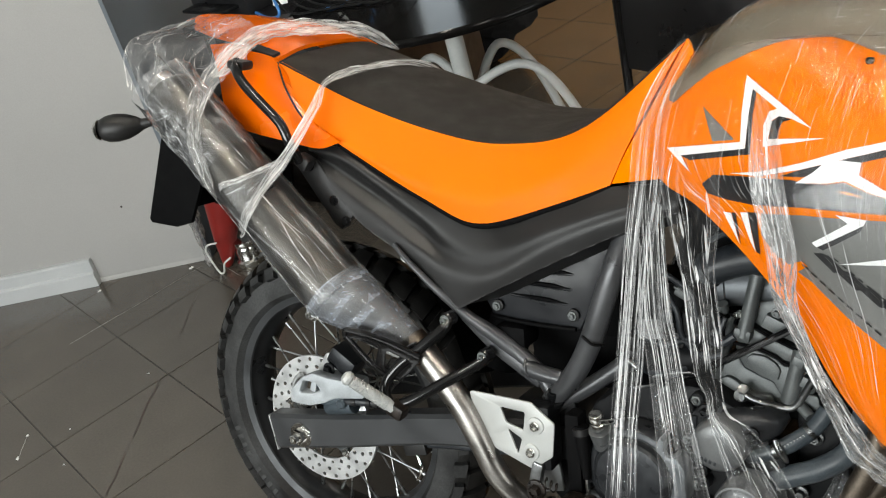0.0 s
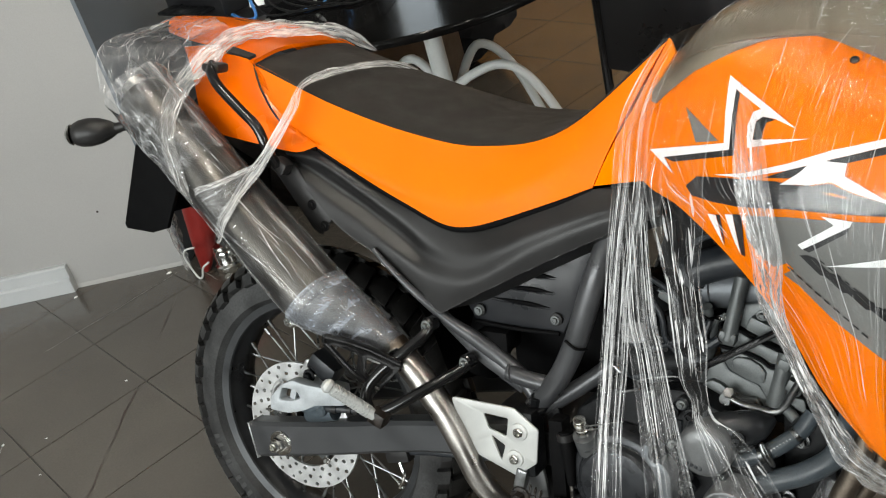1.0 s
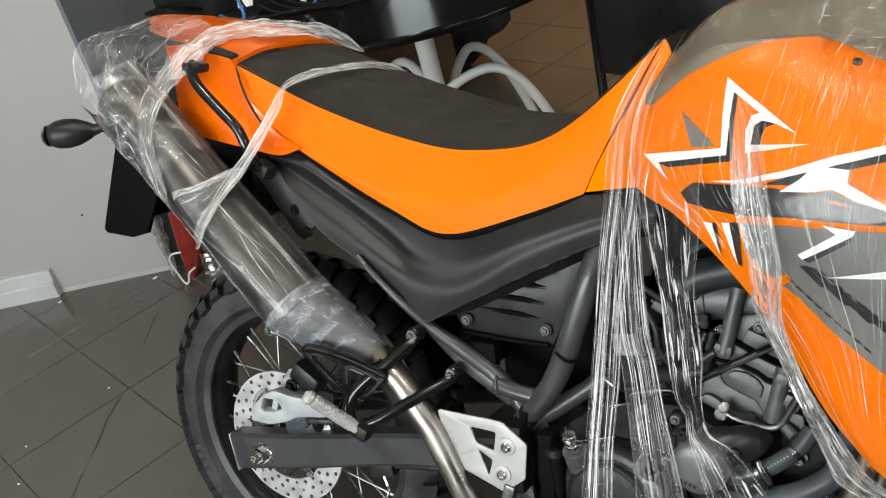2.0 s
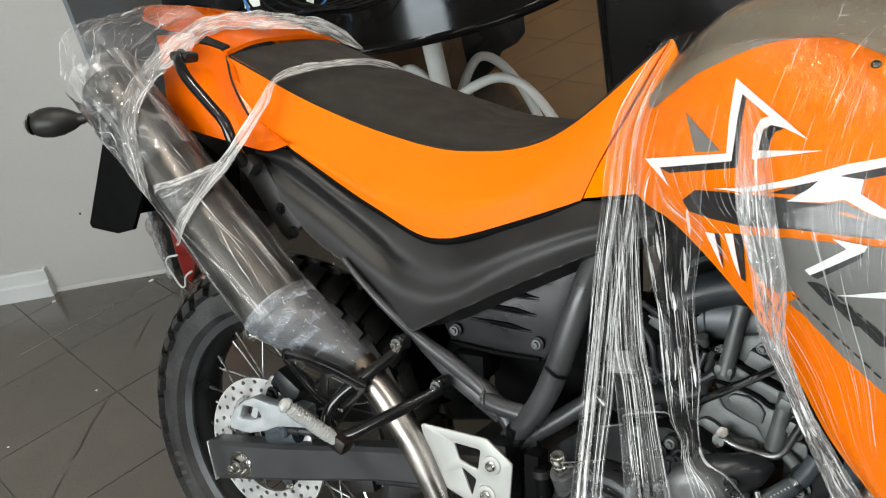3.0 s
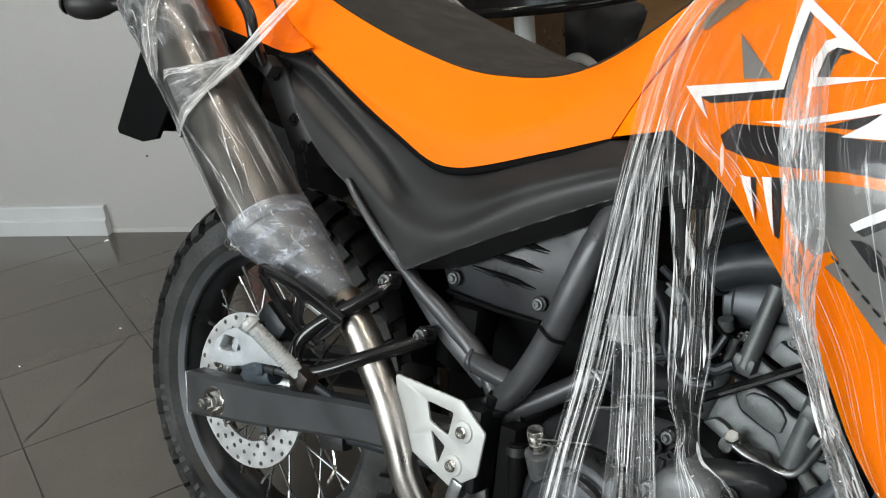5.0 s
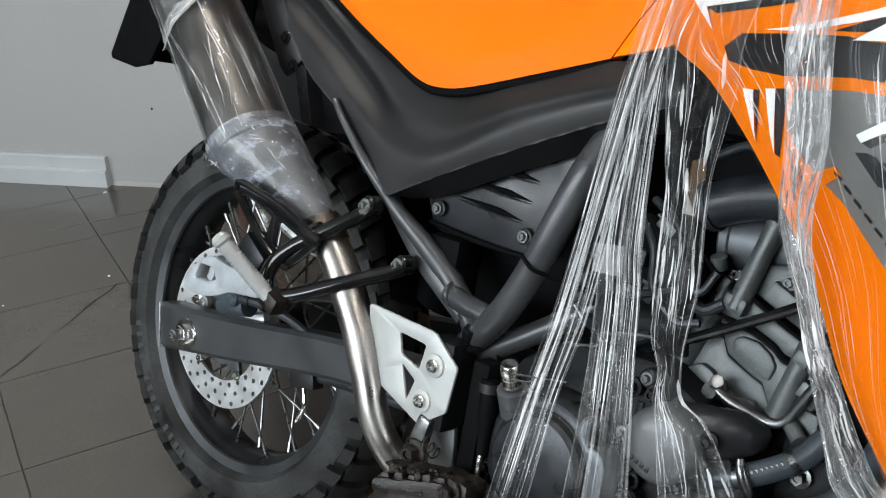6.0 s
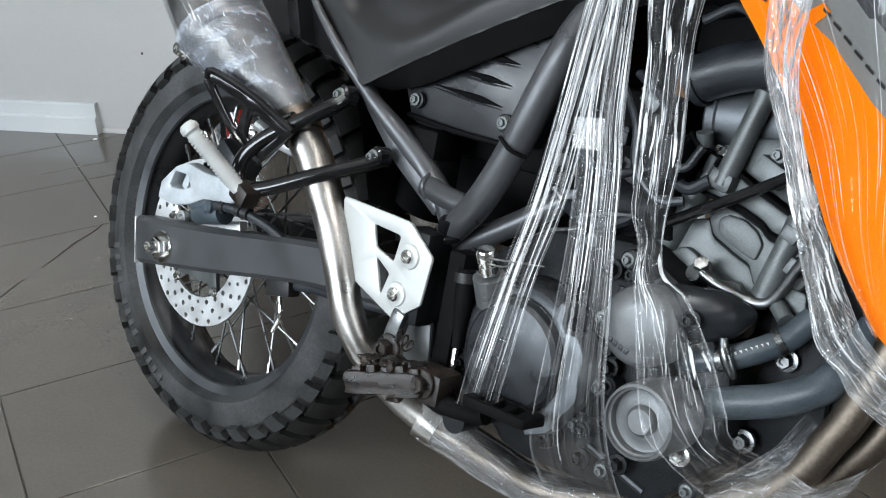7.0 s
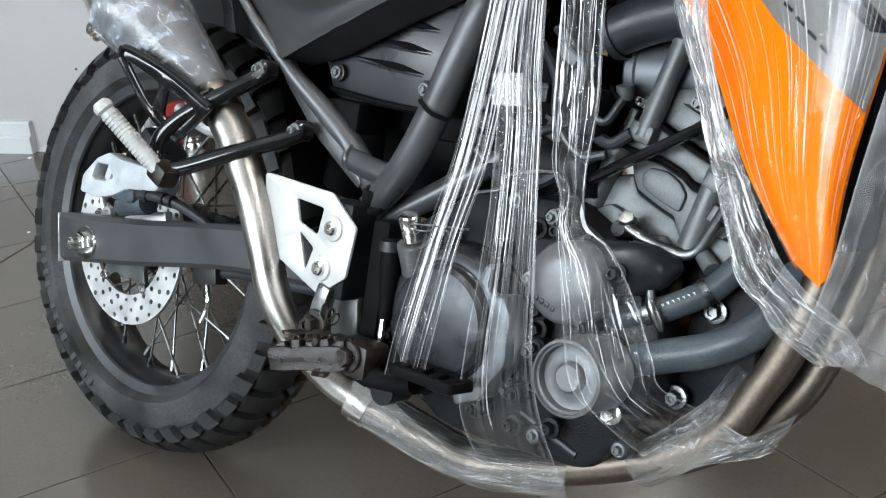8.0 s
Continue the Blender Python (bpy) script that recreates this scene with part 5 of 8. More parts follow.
    part("screw", hex_bolt_bm((0.790, -0.122, 0.289), 0.0042, 0.010, (-0.5, -0.8, 0.2)), CHROME, body)
    part("clip", tube_bm([(0.752, -0.120, 0.300), (0.758, -0.128, 0.296), (0.768, -0.128, 0.288), (0.775, -0.122, 0.286)], 0.0024, 14, 8), BLACK_MATT, body)
    part("intake_boot", tube_bm([(0.742, -0.120, 0.346), (0.775, -0.122, 0.361), (0.815, -0.122, 0.373), (0.855, -0.115, 0.383)], 0.0225, 24, 22), HOSE, bike, "black rubber intake boot")
    part("boot_ring", tube_bm([(0.744, -0.120, 0.347), (0.751, -0.1205, 0.350)], 0.0250, 4, 24), HOSE, bike)
    part("vacuum_hose", tube_bm([(0.735, -0.125, 0.285), (0.745, -0.135, 0.262), (0.765, -0.13, 0.250), (0.785, -0.13, 0.262)], 0.006, 24, 10), HOSE, bike)
    part("coolant_hose", tube_bm([(0.805, -0.145, 0.098), (0.828, -0.150, 0.108), (0.857, -0.143, 0.122), (0.885, -0.13, 0.143), (0.902, -0.12, 0.168)], 0.0115, 30, 20), HOSE_GREY, bike, "dark grey coolant hose with white print")
    bm = bmesh.new()
    for k in range(9):
        box_bm(0.848 + 0.0036 * k, -0.1578 + 0.0016 * k, 0.1195 + 0.0024 * k, 0.0022, 0.0008, 0.0026, 0.0, Matrix.Rotation(radians(-32), 4, "Y"), bm)
    part("hose_print", bm, ALU_PAINT, bike, "small white print bars")
    part("hose_clamp", tube_bm([(0.838, -0.148, 0.1125), (0.846, -0.146, 0.1160)], 0.0128, 3, 20), ZINC, bike, "bright hose clamp")
    part("clamp_screw", tube_bm([(0.8440, -0.160, 0.135), (0.8446, -0.160, 0.132), (0.8500, -0.161, 0.120), (0.858, -0.158, 0.106), (0.8585, -0.156, 0.104)], [0.0035, 0.0050, 0.0055, 0.0050, 0.0030], 12, 14), ZINC, bike, "bright clamp screw")
    part("hose_clamp", tube_bm([(0.880, -0.133, 0.139), (0.884, -0.131, 0.143)], 0.0125, 3, 20), ZINC, bike)
    part("drain_hose", tube_bm([(0.815, -0.146, 0.060), (0.850, -0.150, 0.0756), (0.874, -0.148, 0.0852), (0.896, -0.145, 0.0945), (0.9235, -0.138, 0.1126), (0.935, -0.128, 0.1277), (0.941, -0.112, 0.146), (0.945, -0.095, 0.170)], 0.0150, 30, 20), HOSE_GREY, bike, "thick blue-grey lower coolant hose")
    for p in ((0.884, -0.108, 0.122), (0.866, -0.115, 0.040)):
        part("mount_bolt", hex_bolt_bm(p, 0.0070, 0.012), ZINC, bike, "bright flanged mounting bolt")
    part("mount_plate", plate_bm([(0.86, 0.155), (0.92, 0.16), (0.93, 0.02), (0.86, 0.0)], -0.105, 0.01, (), 0.002), ENGINE_DARK, bike)
    part("front_shield", plate_bm([(0.88, 0.32), (0.96, 0.36), (0.97, 0.16), (0.93, 0.0), (0.88, 0.0)], -0.06, 0.008, (), 0.002), BLACK_MATT, bike)
    part("brake_wire", tube_bm([(0.653, -0.168, 0.184), (0.683, -0.169, 0.194), (0.685, -0.170, 0.206), (0.734, -0.170, 0.218), (0.748, -0.168, 0.211)], 0.0018, 30, 8), ZINC, bike, "thin bright steel rod")
    for x, y, z, sx, sz, turn, m in ((0.742, -0.140, 0.262, 0.030, 0.016, 8, CLUTCH_DARK), (0.716, -0.146, 0.256, 0.016, 0.022, 20, BLACK_PLASTIC), (0.735, -0.146, 0.300, 0.014, 0.026, -16, BLACK_PLASTIC), (0.722, -0.148, 0.322, 0.022, 0.013, 30, ENGINE_GREY), (0.700, -0.148, 0.286, 0.013, 0.018, 0, HOSE), (0.745, -0.138, 0.232, 0.018, 0.012, -30, ENGINE_GREY)):
        plug = part("connector", box_bm(x, y, z, sx, 0.014, sz, 0.003, Matrix.Rotation(radians(turn), 4, "Y")), m, bike)
        part("collar", box_bm(x, y, z + sz * 0.3, sx * 1.15, 0.016, sz * 0.22, 0.001, Matrix.Rotation(radians(turn), 4, "Y")), m, plug)
    for pts in ([(0.690, -0.150, 0.330), (0.715, -0.158, 0.300), (0.722, -0.156, 0.262), (0.748, -0.150, 0.236), (0.772, -0.146, 0.240)], [(0.700, -0.146, 0.345), (0.735, -0.152, 0.322), (0.742, -0.150, 0.285), (0.764, -0.146, 0.268), (0.776, -0.140, 0.290)], [(0.655, -0.150, 0.262), (0.690, -0.156, 0.248), (0.720, -0.156, 0.256), (0.752, -0.150, 0.270)], [(0.84, -0.17, 0.392), (0.815, -0.165, 0.402), (0.790, -0.162, 0.412), (0.760, -0.158, 0.398)]):
        part("hose", tube_bm(pts, 0.0042, 40, 10), HOSE, bike)
    part("starter", tube_bm([(0.66, -0.12, 0.215), (0.75, -0.12, 0.225)], 0.028, 6, 24), ENGINE_DARK, bike, "dark starter motor")
    part("solenoid", box_bm(0.735, -0.13, 0.275, 0.05, 0.05, 0.045, 0.01), ENGINE_DARK, bike)
    part("bundle", tube_bm([(0.62, -0.12, 0.21), (0.68, -0.14, 0.20), (0.72, -0.14, 0.215), (0.735, -0.13, 0.26)], 0.008, 30, 10), HOSE, bike)
    for k in range(4):
        part("cover_mark", box_bm(0.757 + 0.006 * k, -0.1985, 0.110 - 0.002 * k, 0.0040, 0.0012, 0.0046, 0.0003, Matrix.Rotation(radians(18), 4, "Y")), CLUTCH_DARK, bike)
    for x, z in ((0.728, 0.118), (0.738, 0.052), (0.722, 0.010), (0.760, -0.022), (0.846, -0.006), (0.700, 0.186), (0.742, 0.178)):
        part("case_boss", turn_bm([(0.0095, 0), (0.0095, 0.014), (0.0075, 0.016), (0, 0.016)], (x, -0.152, z), (0, -1, 0), 16), CLUTCH_DARK, bike)
        part("bolt", hex_bolt_bm((x, -0.168, z), 0.0042, 0.007), ENGINE_GREY, bike)
    for p, q in (((0.735, 0.150), (0.725, 0.020)), ((0.748, 0.090), (0.790, 0.085)), ((0.735, -0.010), (0.800, -0.030))):
        part("case_rib", tube_bm([(p[0], -0.154, p[1]), (q[0], -0.154, q[1])], 0.0045, 8, 10), CLUTCH_DARK, bike)
    # Near-black blocks added behind the engine to darken its see-through gaps.
    part("upper_filler", box_bm(0.800, 0.01, 0.345, 0.20, 0.14, 0.20, 0.02), BLACK_MATT, bike)
    part("dark_filler", box_bm(0.550, 0.0, 0.215, 0.22, 0.14, 0.17, 0.015), BLACK_MATT, bike, "added matt black block deep inside the frame")
    part("side_filler", box_bm(0.69, -0.10, 0.29, 0.07, 0.06, 0.08, 0.01), BLACK_MATT, bike)
    for p in ((0.648, -0.158, 0.252), (0.652, -0.158, 0.232), (0.640, -0.155, 0.270)):
        part("connector", box_bm(*p, 0.016, 0.02, 0.014, 0.003), BLACK_PLASTIC, bike)
    part("connector_pin", tube_bm([(0.648, -0.17, 0.225), (0.660, -0.17, 0.215)], 0.0035, 4, 10), ZINC, bike)


TANK = [
    [(0.988, -0.252, 0.196), (1.000, -0.258, 0.190), (1.011, -0.264, 0.185), (1.013, -0.264, 0.187), (1.016, -0.262, 0.192)],
    [(0.940, -0.246, 0.252), (0.962, -0.256, 0.253), (0.986, -0.264, 0.254), (1.004, -0.268, 0.255), (1.014, -0.262, 0.256)],
    [(0.895, -0.238, 0.325), (0.930, -0.254, 0.330), (0.965, -0.268, 0.334), (1.000, -0.276, 0.337), (1.024, -0.270, 0.340)],
    [(0.836, -0.232, 0.398), (0.890, -0.258, 0.400), (0.940, -0.278, 0.402), (0.990, -0.286, 0.404), (1.035, -0.284, 0.406)],
    [(0.772, -0.226, 0.460), (0.840, -0.252, 0.462), (0.910, -0.280, 0.464), (0.980, -0.290, 0.465), (1.050, -0.288, 0.466)],
    [(0.722, -0.214, 0.490), (0.800, -0.238, 0.496), (0.885, -0.272, 0.500), (0.970, -0.288, 0.500), (1.070, -0.286, 0.500)],
    [(0.700, -0.198, 0.540), (0.775, -0.222, 0.548), (0.860, -0.248, 0.552), (0.960, -0.276, 0.552), (1.090, -0.270, 0.545)],
    [(0.722, -0.178, 0.592), (0.790, -0.210, 0.606), (0.860, -0.228, 0.612), (0.960, -0.246, 0.610), (1.100, -0.238, 0.595)],
    [(0.738, -0.150, 0.622), (0.800, -0.185, 0.648), (0.870, -0.196, 0.658), (0.960, -0.200, 0.656), (1.110, -0.190, 0.636)],
    [(0.738, -0.100, 0.640), (0.800, -0.120, 0.680), (0.875, -0.130, 0.690), (0.965, -0.130, 0.688), (1.115, -0.12, 0.660)],
    [(0.736, 0.0, 0.650), (0.800, 0.0, 0.694), (0.875, 0.0, 0.704), (0.965, 0.0, 0.702), (1.118, 0.0, 0.672)],
]


def tank():
    skin = shell_bm(TANK[:9], 60, 60, 0.006)
    t = part("fuel_tank", skin, ORANGE, bike, "glossy orange tank and shroud with white star decals")
    far = [[(x, -y, z) for x, y, z in c] for c in TANK[:9]]
    part("far_shroud", shell_bm(far, 30, 30, 0.006, (0, -1, 0)), ORANGE, t)
    cap = [[(x, y, z + 0.002) for x, y, z in c] for c in [[(x, y - 0.004, z - 0.004) for x, y, z in TANK[8]]] + TANK[8:]] + [[(x, -y, z + 0.002) for x, y, z in c] for c in TANK[-2:-4:-1]]
    part("tank_top", shell_bm(cap, 40, 36, 0.006, (0, 0, -1)), GREY_TOP, t, "dark grey tank top")
    part("nose_panel", shell_bm([[c[-1], (c[-1][0] + 0.02, 0, c[-1][2]), (c[-1][0], -c[-1][1], c[-1][2])] for c in (TANK[2], TANK[4], TANK[6], TANK[8], TANK[9])], 14, 16, 0.006, (-1, 0, 0)), BLACK_MATT, t)
    # rear orange wing running down beside the seat
    wing = [[(0.632, -0.161, 0.472), (0.690, -0.186, 0.483), (0.726, -0.208, 0.490)], [(0.650, -0.153, 0.512), (0.690, -0.178, 0.520), (0.716, -0.196, 0.526)], [(0.690, -0.134, 0.585), (0.708, -0.158, 0.590), (0.728, -0.176, 0.594)], [(0.724, -0.110, 0.655), (0.732, -0.122, 0.650), (0.742, -0.138, 0.638)]]
    part("tank_wing", shell_bm(wing, 16, 24, 0.006), ORANGE, t)
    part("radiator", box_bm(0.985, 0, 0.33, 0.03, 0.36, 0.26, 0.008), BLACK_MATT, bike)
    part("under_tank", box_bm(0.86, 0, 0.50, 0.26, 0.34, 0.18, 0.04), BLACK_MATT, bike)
    return t


def decal(name, outline, material, parent, lift, label=""):
    """A thin sticker pressed onto the tank's near side."""
    bm = bmesh.new()
    vs = [bm.verts.new((x, -0.5, z)) for x, z in outline]
    es = [bm.edges.new((vs[i], vs[(i + 1) % len(vs)])) for i in range(len(vs))]
    bmesh.ops.triangle_fill(bm, use_beauty=True, edges=es)
    for _ in range(6):
        long = [e for e in bm.edges if e.calc_length() > 0.012]
        if not long:
            break
        bmesh.ops.subdivide_edges(bm, edges=long, cuts=1)
        bmesh.ops.triangulate(bm, faces=[f for f in bm.faces if len(f.verts) > 3])
    for v in bm.verts:
        hit, normal, _, _ = TANK_TREE.ray_cast(Vector((v.co.x, -1, v.co.z)), Vector((0, 1, 0)))
        down = 0.0
        while hit is None and down < 0.06:
            down += 0.002
            hit, normal, _, _ = TANK_TREE.ray_cast(Vector((v.co.x, -1, v.co.z - down)), Vector((0, 1, 0)))
        if hit is None:
            hit, normal, _, _ = TANK_TREE.find_nearest(Vector((v.co.x, -0.27, v.co.z)))
        if normal.y > 0:
            normal = -normal
        v.co = hit + normal * lift
    return part(name, bm, material, parent, label, 60)


rear_tyre()
rear_wheel()
brake_disc()
swingarm()
caliper()
muffler()
seat()
tail()
side_cover()
frame_tubes()
airbox()
hanger()
heel_guard()
footpeg_and_pedal()
engine()
tank_ob = tank()
TANK_TREE = BVHTree.FromPolygons([v.co.copy() for v in tank_ob.data.vertices], [tuple(p.vertices) for p in tank_ob.data.polygons])

SCREW, SCREW_N, _, _ = TANK_TREE.ray_cast(Vector((0.968, -1, 0.628)), Vector((0, 1, 0)))
SCREW_N = SCREW_N if SCREW_N.y < 0 else -SCREW_N
decal("decal_black", [(0.747, 0.523), (0.836, 0.536), (0.839, 0.574), (0.842, 0.602), (0.847, 0.597), (0.844, 0.569), (0.844, 0.529), (0.764, 0.517)], BLACK_DECAL, tank_ob, 0.0012, "black shadow of the star decal")
decal("decal_black", [(0.866, 0.545), (0.868, 0.566), (0.877, 0.573), (0.891, 0.569), (0.881, 0.566), (0.877, 0.557), (0.876, 0.545)], BLACK_DECAL, tank_ob, 0.0012)
decal("decal_star", [(0.732, 0.530), (0.831, 0.542), (0.831, 0.575), (0.834, 0.616), (0.917, 0.560), (0.891, 0.570), (0.877, 0.572), (0.869, 0.567), (0.866, 0.547), (0.932, 0.551), (0.860, 0.538), (0.859, 0.562), (0.865, 0.577), (0.874, 0.580), (0.843, 0.601), (0.840, 0.574), (0.838, 0.535), (0.752, 0.522), (0.764, 0.503)], WHITE_DECAL, tank_ob, 0.0022, "white jagged star decal")
decal("decal_spike", [(0.779, 0.581), (0.794, 0.541), (0.823, 0.544)], GREY_DECAL, tank_ob, 0.0012, "grey spike decal")
decal("decal_ray_shadow", [(0.882, 0.508), (0.907, 0.517), (0.956, 0.531), (1.03, 0.549), (1.03, 0.541), (0.957, 0.524), (0.909, 0.509)], BLACK_DECAL, tank_ob, 0.0012)
decal("decal_ray", [(0.819, 0.506), (0.858, 0.511), (0.907, 0.524), (0.955, 0.540), (1.03, 0.556), (1.03, 0.549), (0.956, 0.531), (0.907, 0.517), (0.857, 0.506)], WHITE_DECAL, tank_ob, 0.0022, "long white ray decal")
decal("decal_bolt_shadow", [(0.905, 0.502), (0.936, 0.503), (0.954, 0.506), (0.977, 0.496), (1.02, 0.484), (1.02, 0.478), (0.957, 0.496), (0.922, 0.496)], BLACK_DECAL, tank_ob, 0.0018)
decal("decal_bolt", [(0.901, 0.502), (0.921, 0.515), (0.932, 0.525), (0.950, 0.529), (0.971, 0.527), (0.969, 0.514), (1.02, 0.484), (0.978, 0.497), (0.955, 0.508), (0.936, 0.504)], WHITE_DECAL, tank_ob, 0.0024, "white bolt decal")
decal("decal_band", [(0.781, 0.490), (0.796, 0.502), (0.840, 0.504), (0.896, 0.505), (0.921, 0.501), (0.958, 0.493), (1.04, 0.480), (1.04, 0.472), (0.909, 0.476), (0.847, 0.472), (0.817, 0.474), (0.789, 0.479)], BLACK_DECAL, tank_ob, 0.0014, "black inset band along the tank")
decal("decal_dart", [(0.809, 0.459), (0.820, 0.459), (0.827, 0.419)], WHITE_DECAL, tank_ob, 0.0022, "white dart decal")
decal("decal_dart_shadow", [(0.820, 0.459), (0.825, 0.459), (0.828, 0.419)], BLACK_DECAL, tank_ob, 0.0014)
decal("decal_dart", [(0.832, 0.461), (0.842, 0.462), (0.848, 0.412), (0.842, 0.426)], WHITE_DECAL, tank_ob, 0.0022, "white dart decal")
decal("decal_dart_shadow", [(0.842, 0.462), (0.853, 0.463), (0.853, 0.410), (0.848, 0.412)], BLACK_DECAL, tank_ob, 0.0014)
decal("decal_field", [(0.859, 0.463), (0.909, 0.467), (1.03, 0.466), (1.028, 0.397), (1.020, 0.300), (0.996, 0.318), (0.954, 0.350), (0.917, 0.386), (0.891, 0.402), (0.868, 0.419), (0.857, 0.436)], GREY_DECAL, tank_ob, 0.0010, "grey field decal on the shroud")
decal("decal_spark", [(0.889, 0.404), (0.906, 0.412), (0.913, 0.406), (0.900, 0.397)], ORANGE, tank_ob, 0.0018)
decal("decal_arrow_shadow", [(0.925, 0.432), (0.974, 0.461), (0.972, 0.454), (0.932, 0.429)], BLACK_DECAL, tank_ob, 0.0020)
decal("decal_arrow", [(0.920, 0.437), (0.959, 0.462), (0.946, 0.471), (0.978, 0.467), (0.975, 0.461), (0.925, 0.432)], WHITE_DECAL, tank_ob, 0.0028, "white arrow decal")
decal("decal_blade", [(0.950, 0.415), (1.03, 0.432), (1.03, 0.420)], WHITE_DECAL, tank_ob, 0.0028, "white blade decal")
decal("grey_panel", [(0.726, 0.585), (0.735, 0.583), (0.752, 0.597), (0.785, 0.620), (0.833, 0.641), (0.860, 0.6495), (0.885, 0.6545), (0.908, 0.6555), (0.908, 0.676), (0.853, 0.672), (0.795, 0.664), (0.742, 0.640), (0.724, 0.602)], GREY_TOP, tank_ob, 0.0009, "grey panel running down behind the tank")
decal("grey_panel", [(0.906, 0.6555), (0.925, 0.6535), (0.948, 0.6465), (0.978, 0.634), (1.02, 0.615), (1.06, 0.600), (1.085, 0.600), (1.09, 0.655), (1.047, 0.660), (0.983, 0.670), (0.906, 0.675)], GREY_TOP, tank_ob, 0.0009)
part("tank_screw", turn_bm([(0, 0), (0.0048, 0), (0.0048, 0.0015), (0.0041, 0.0023), (0.003, 0.0026), (0.0026, 0.001), (0, 0.001)], (SCREW.x, SCREW.y, SCREW.z), tuple(SCREW_N), 20), ZINC, tank_ob, "round screw in the tank")
# slanting row of open black marks on the grey field
for k in range(4):
    x, z = 0.921 + 0.0235 * k, 0.4245 - 0.0175 * k
    for a, b, c, d in (((0.0, 0.0), (0.009, 0.001), (0.030, -0.021), (0.022, -0.021)), ((0.009, 0.001), (0.017, -0.001), (0.018, -0.0045), (0.012, -0.003)), ((0.017, -0.001), (0.035, -0.019), (0.030, -0.021), (0.0145, -0.004))):
        decal("decal_mark", [(x + p, z + q) for p, q in (a, b, c, d)], BLACK_DECAL, tank_ob, 0.0020)
for k in range(9):
    for x, z, m in ((0.907 + 0.0098 * k, 0.409 - 0.0085 * k, 1.0), (0.944 + 0.0085 * k, 0.4215 - 0.0070 * k, 0.7)):
        decal("decal_small_mark", [(x, z), (x + 0.0066 * m, z - 0.0050 * m), (x + 0.0060 * m, z - 0.0072 * m), (x - 0.0008 * m, z - 0.0020 * m)], BLACK_DECAL, tank_ob, 0.0020)

# ---- showroom ----
WALL = mat("white_painted_plaster", (0.335, 0.331, 0.320), 0.75, 0, 0.04, 2.5, 0.03, 0.08, 250)
CEILING = mat("pale_ceiling_paint", (0.42, 0.415, 0.40), 0.8, 0, 0.04, 2.5, 0.03, 0.05, 250)
DIM_WALL = mat("grey_painted_plaster", (0.16, 0.155, 0.148), 0.8, 0, 0.05, 2.5, 0.03, 0.05, 250)
FLOOR_GROUT = mat("dark_grout", (0.066, 0.061, 0.054), 0.9, 0, 0.2, 20, 0.2, 0.2, 300)
SKIRT = mat("pale_grey_plastic_trunking", (0.44, 0.455, 0.46), 0.45, 0, 0.06, 6, 0.03, 0.02, 300)
TABLE_BLACK = mat("gloss_black_table_top", (0.006, 0.006, 0.006), 0.10, 0, 0.2, 8, 0.15, 0.01, 400, spec=0.10, rough_vary=0.03)
WHITE_TUBE = mat("white_lacquered_tube", (0.62, 0.64, 0.62), 0.35, 0, 0.06, 15, 0.04, 0.03, 300)
CHAIR_BLACK = mat("black_chair_plastic", (0.010, 0.010, 0.011), 0.35, 0, 0.2, 12, 0.1, 0.08, 500)
PAPER = mat("white_paper", (0.78, 0.78, 0.76), 0.8, 0, 0.03, 20, 0.03, 0.02, 300)
BLUE_CABLE = mat("blue_cable_sheath", (0.03, 0.16, 0.42), 0.45, 0, 0.1, 30, 0.05, 0.02, 300)
CABLE_BLACK = mat("black_cable_sheath", (0.006, 0.006, 0.0065), 0.6, 0, 0.2, 30, 0.1, 0.05, 300, spec=0.15)
BLACK_CLOTH = mat("black_cloth", (0.010, 0.010, 0.011), 0.9, 0, 0.3, 18, 0.3, 0.4, 500)
RED_BOX = mat("red_plastic_crate", (0.20, 0.012, 0.009), 0.45, 0, 0.15, 15, 0.1, 0.05, 300)


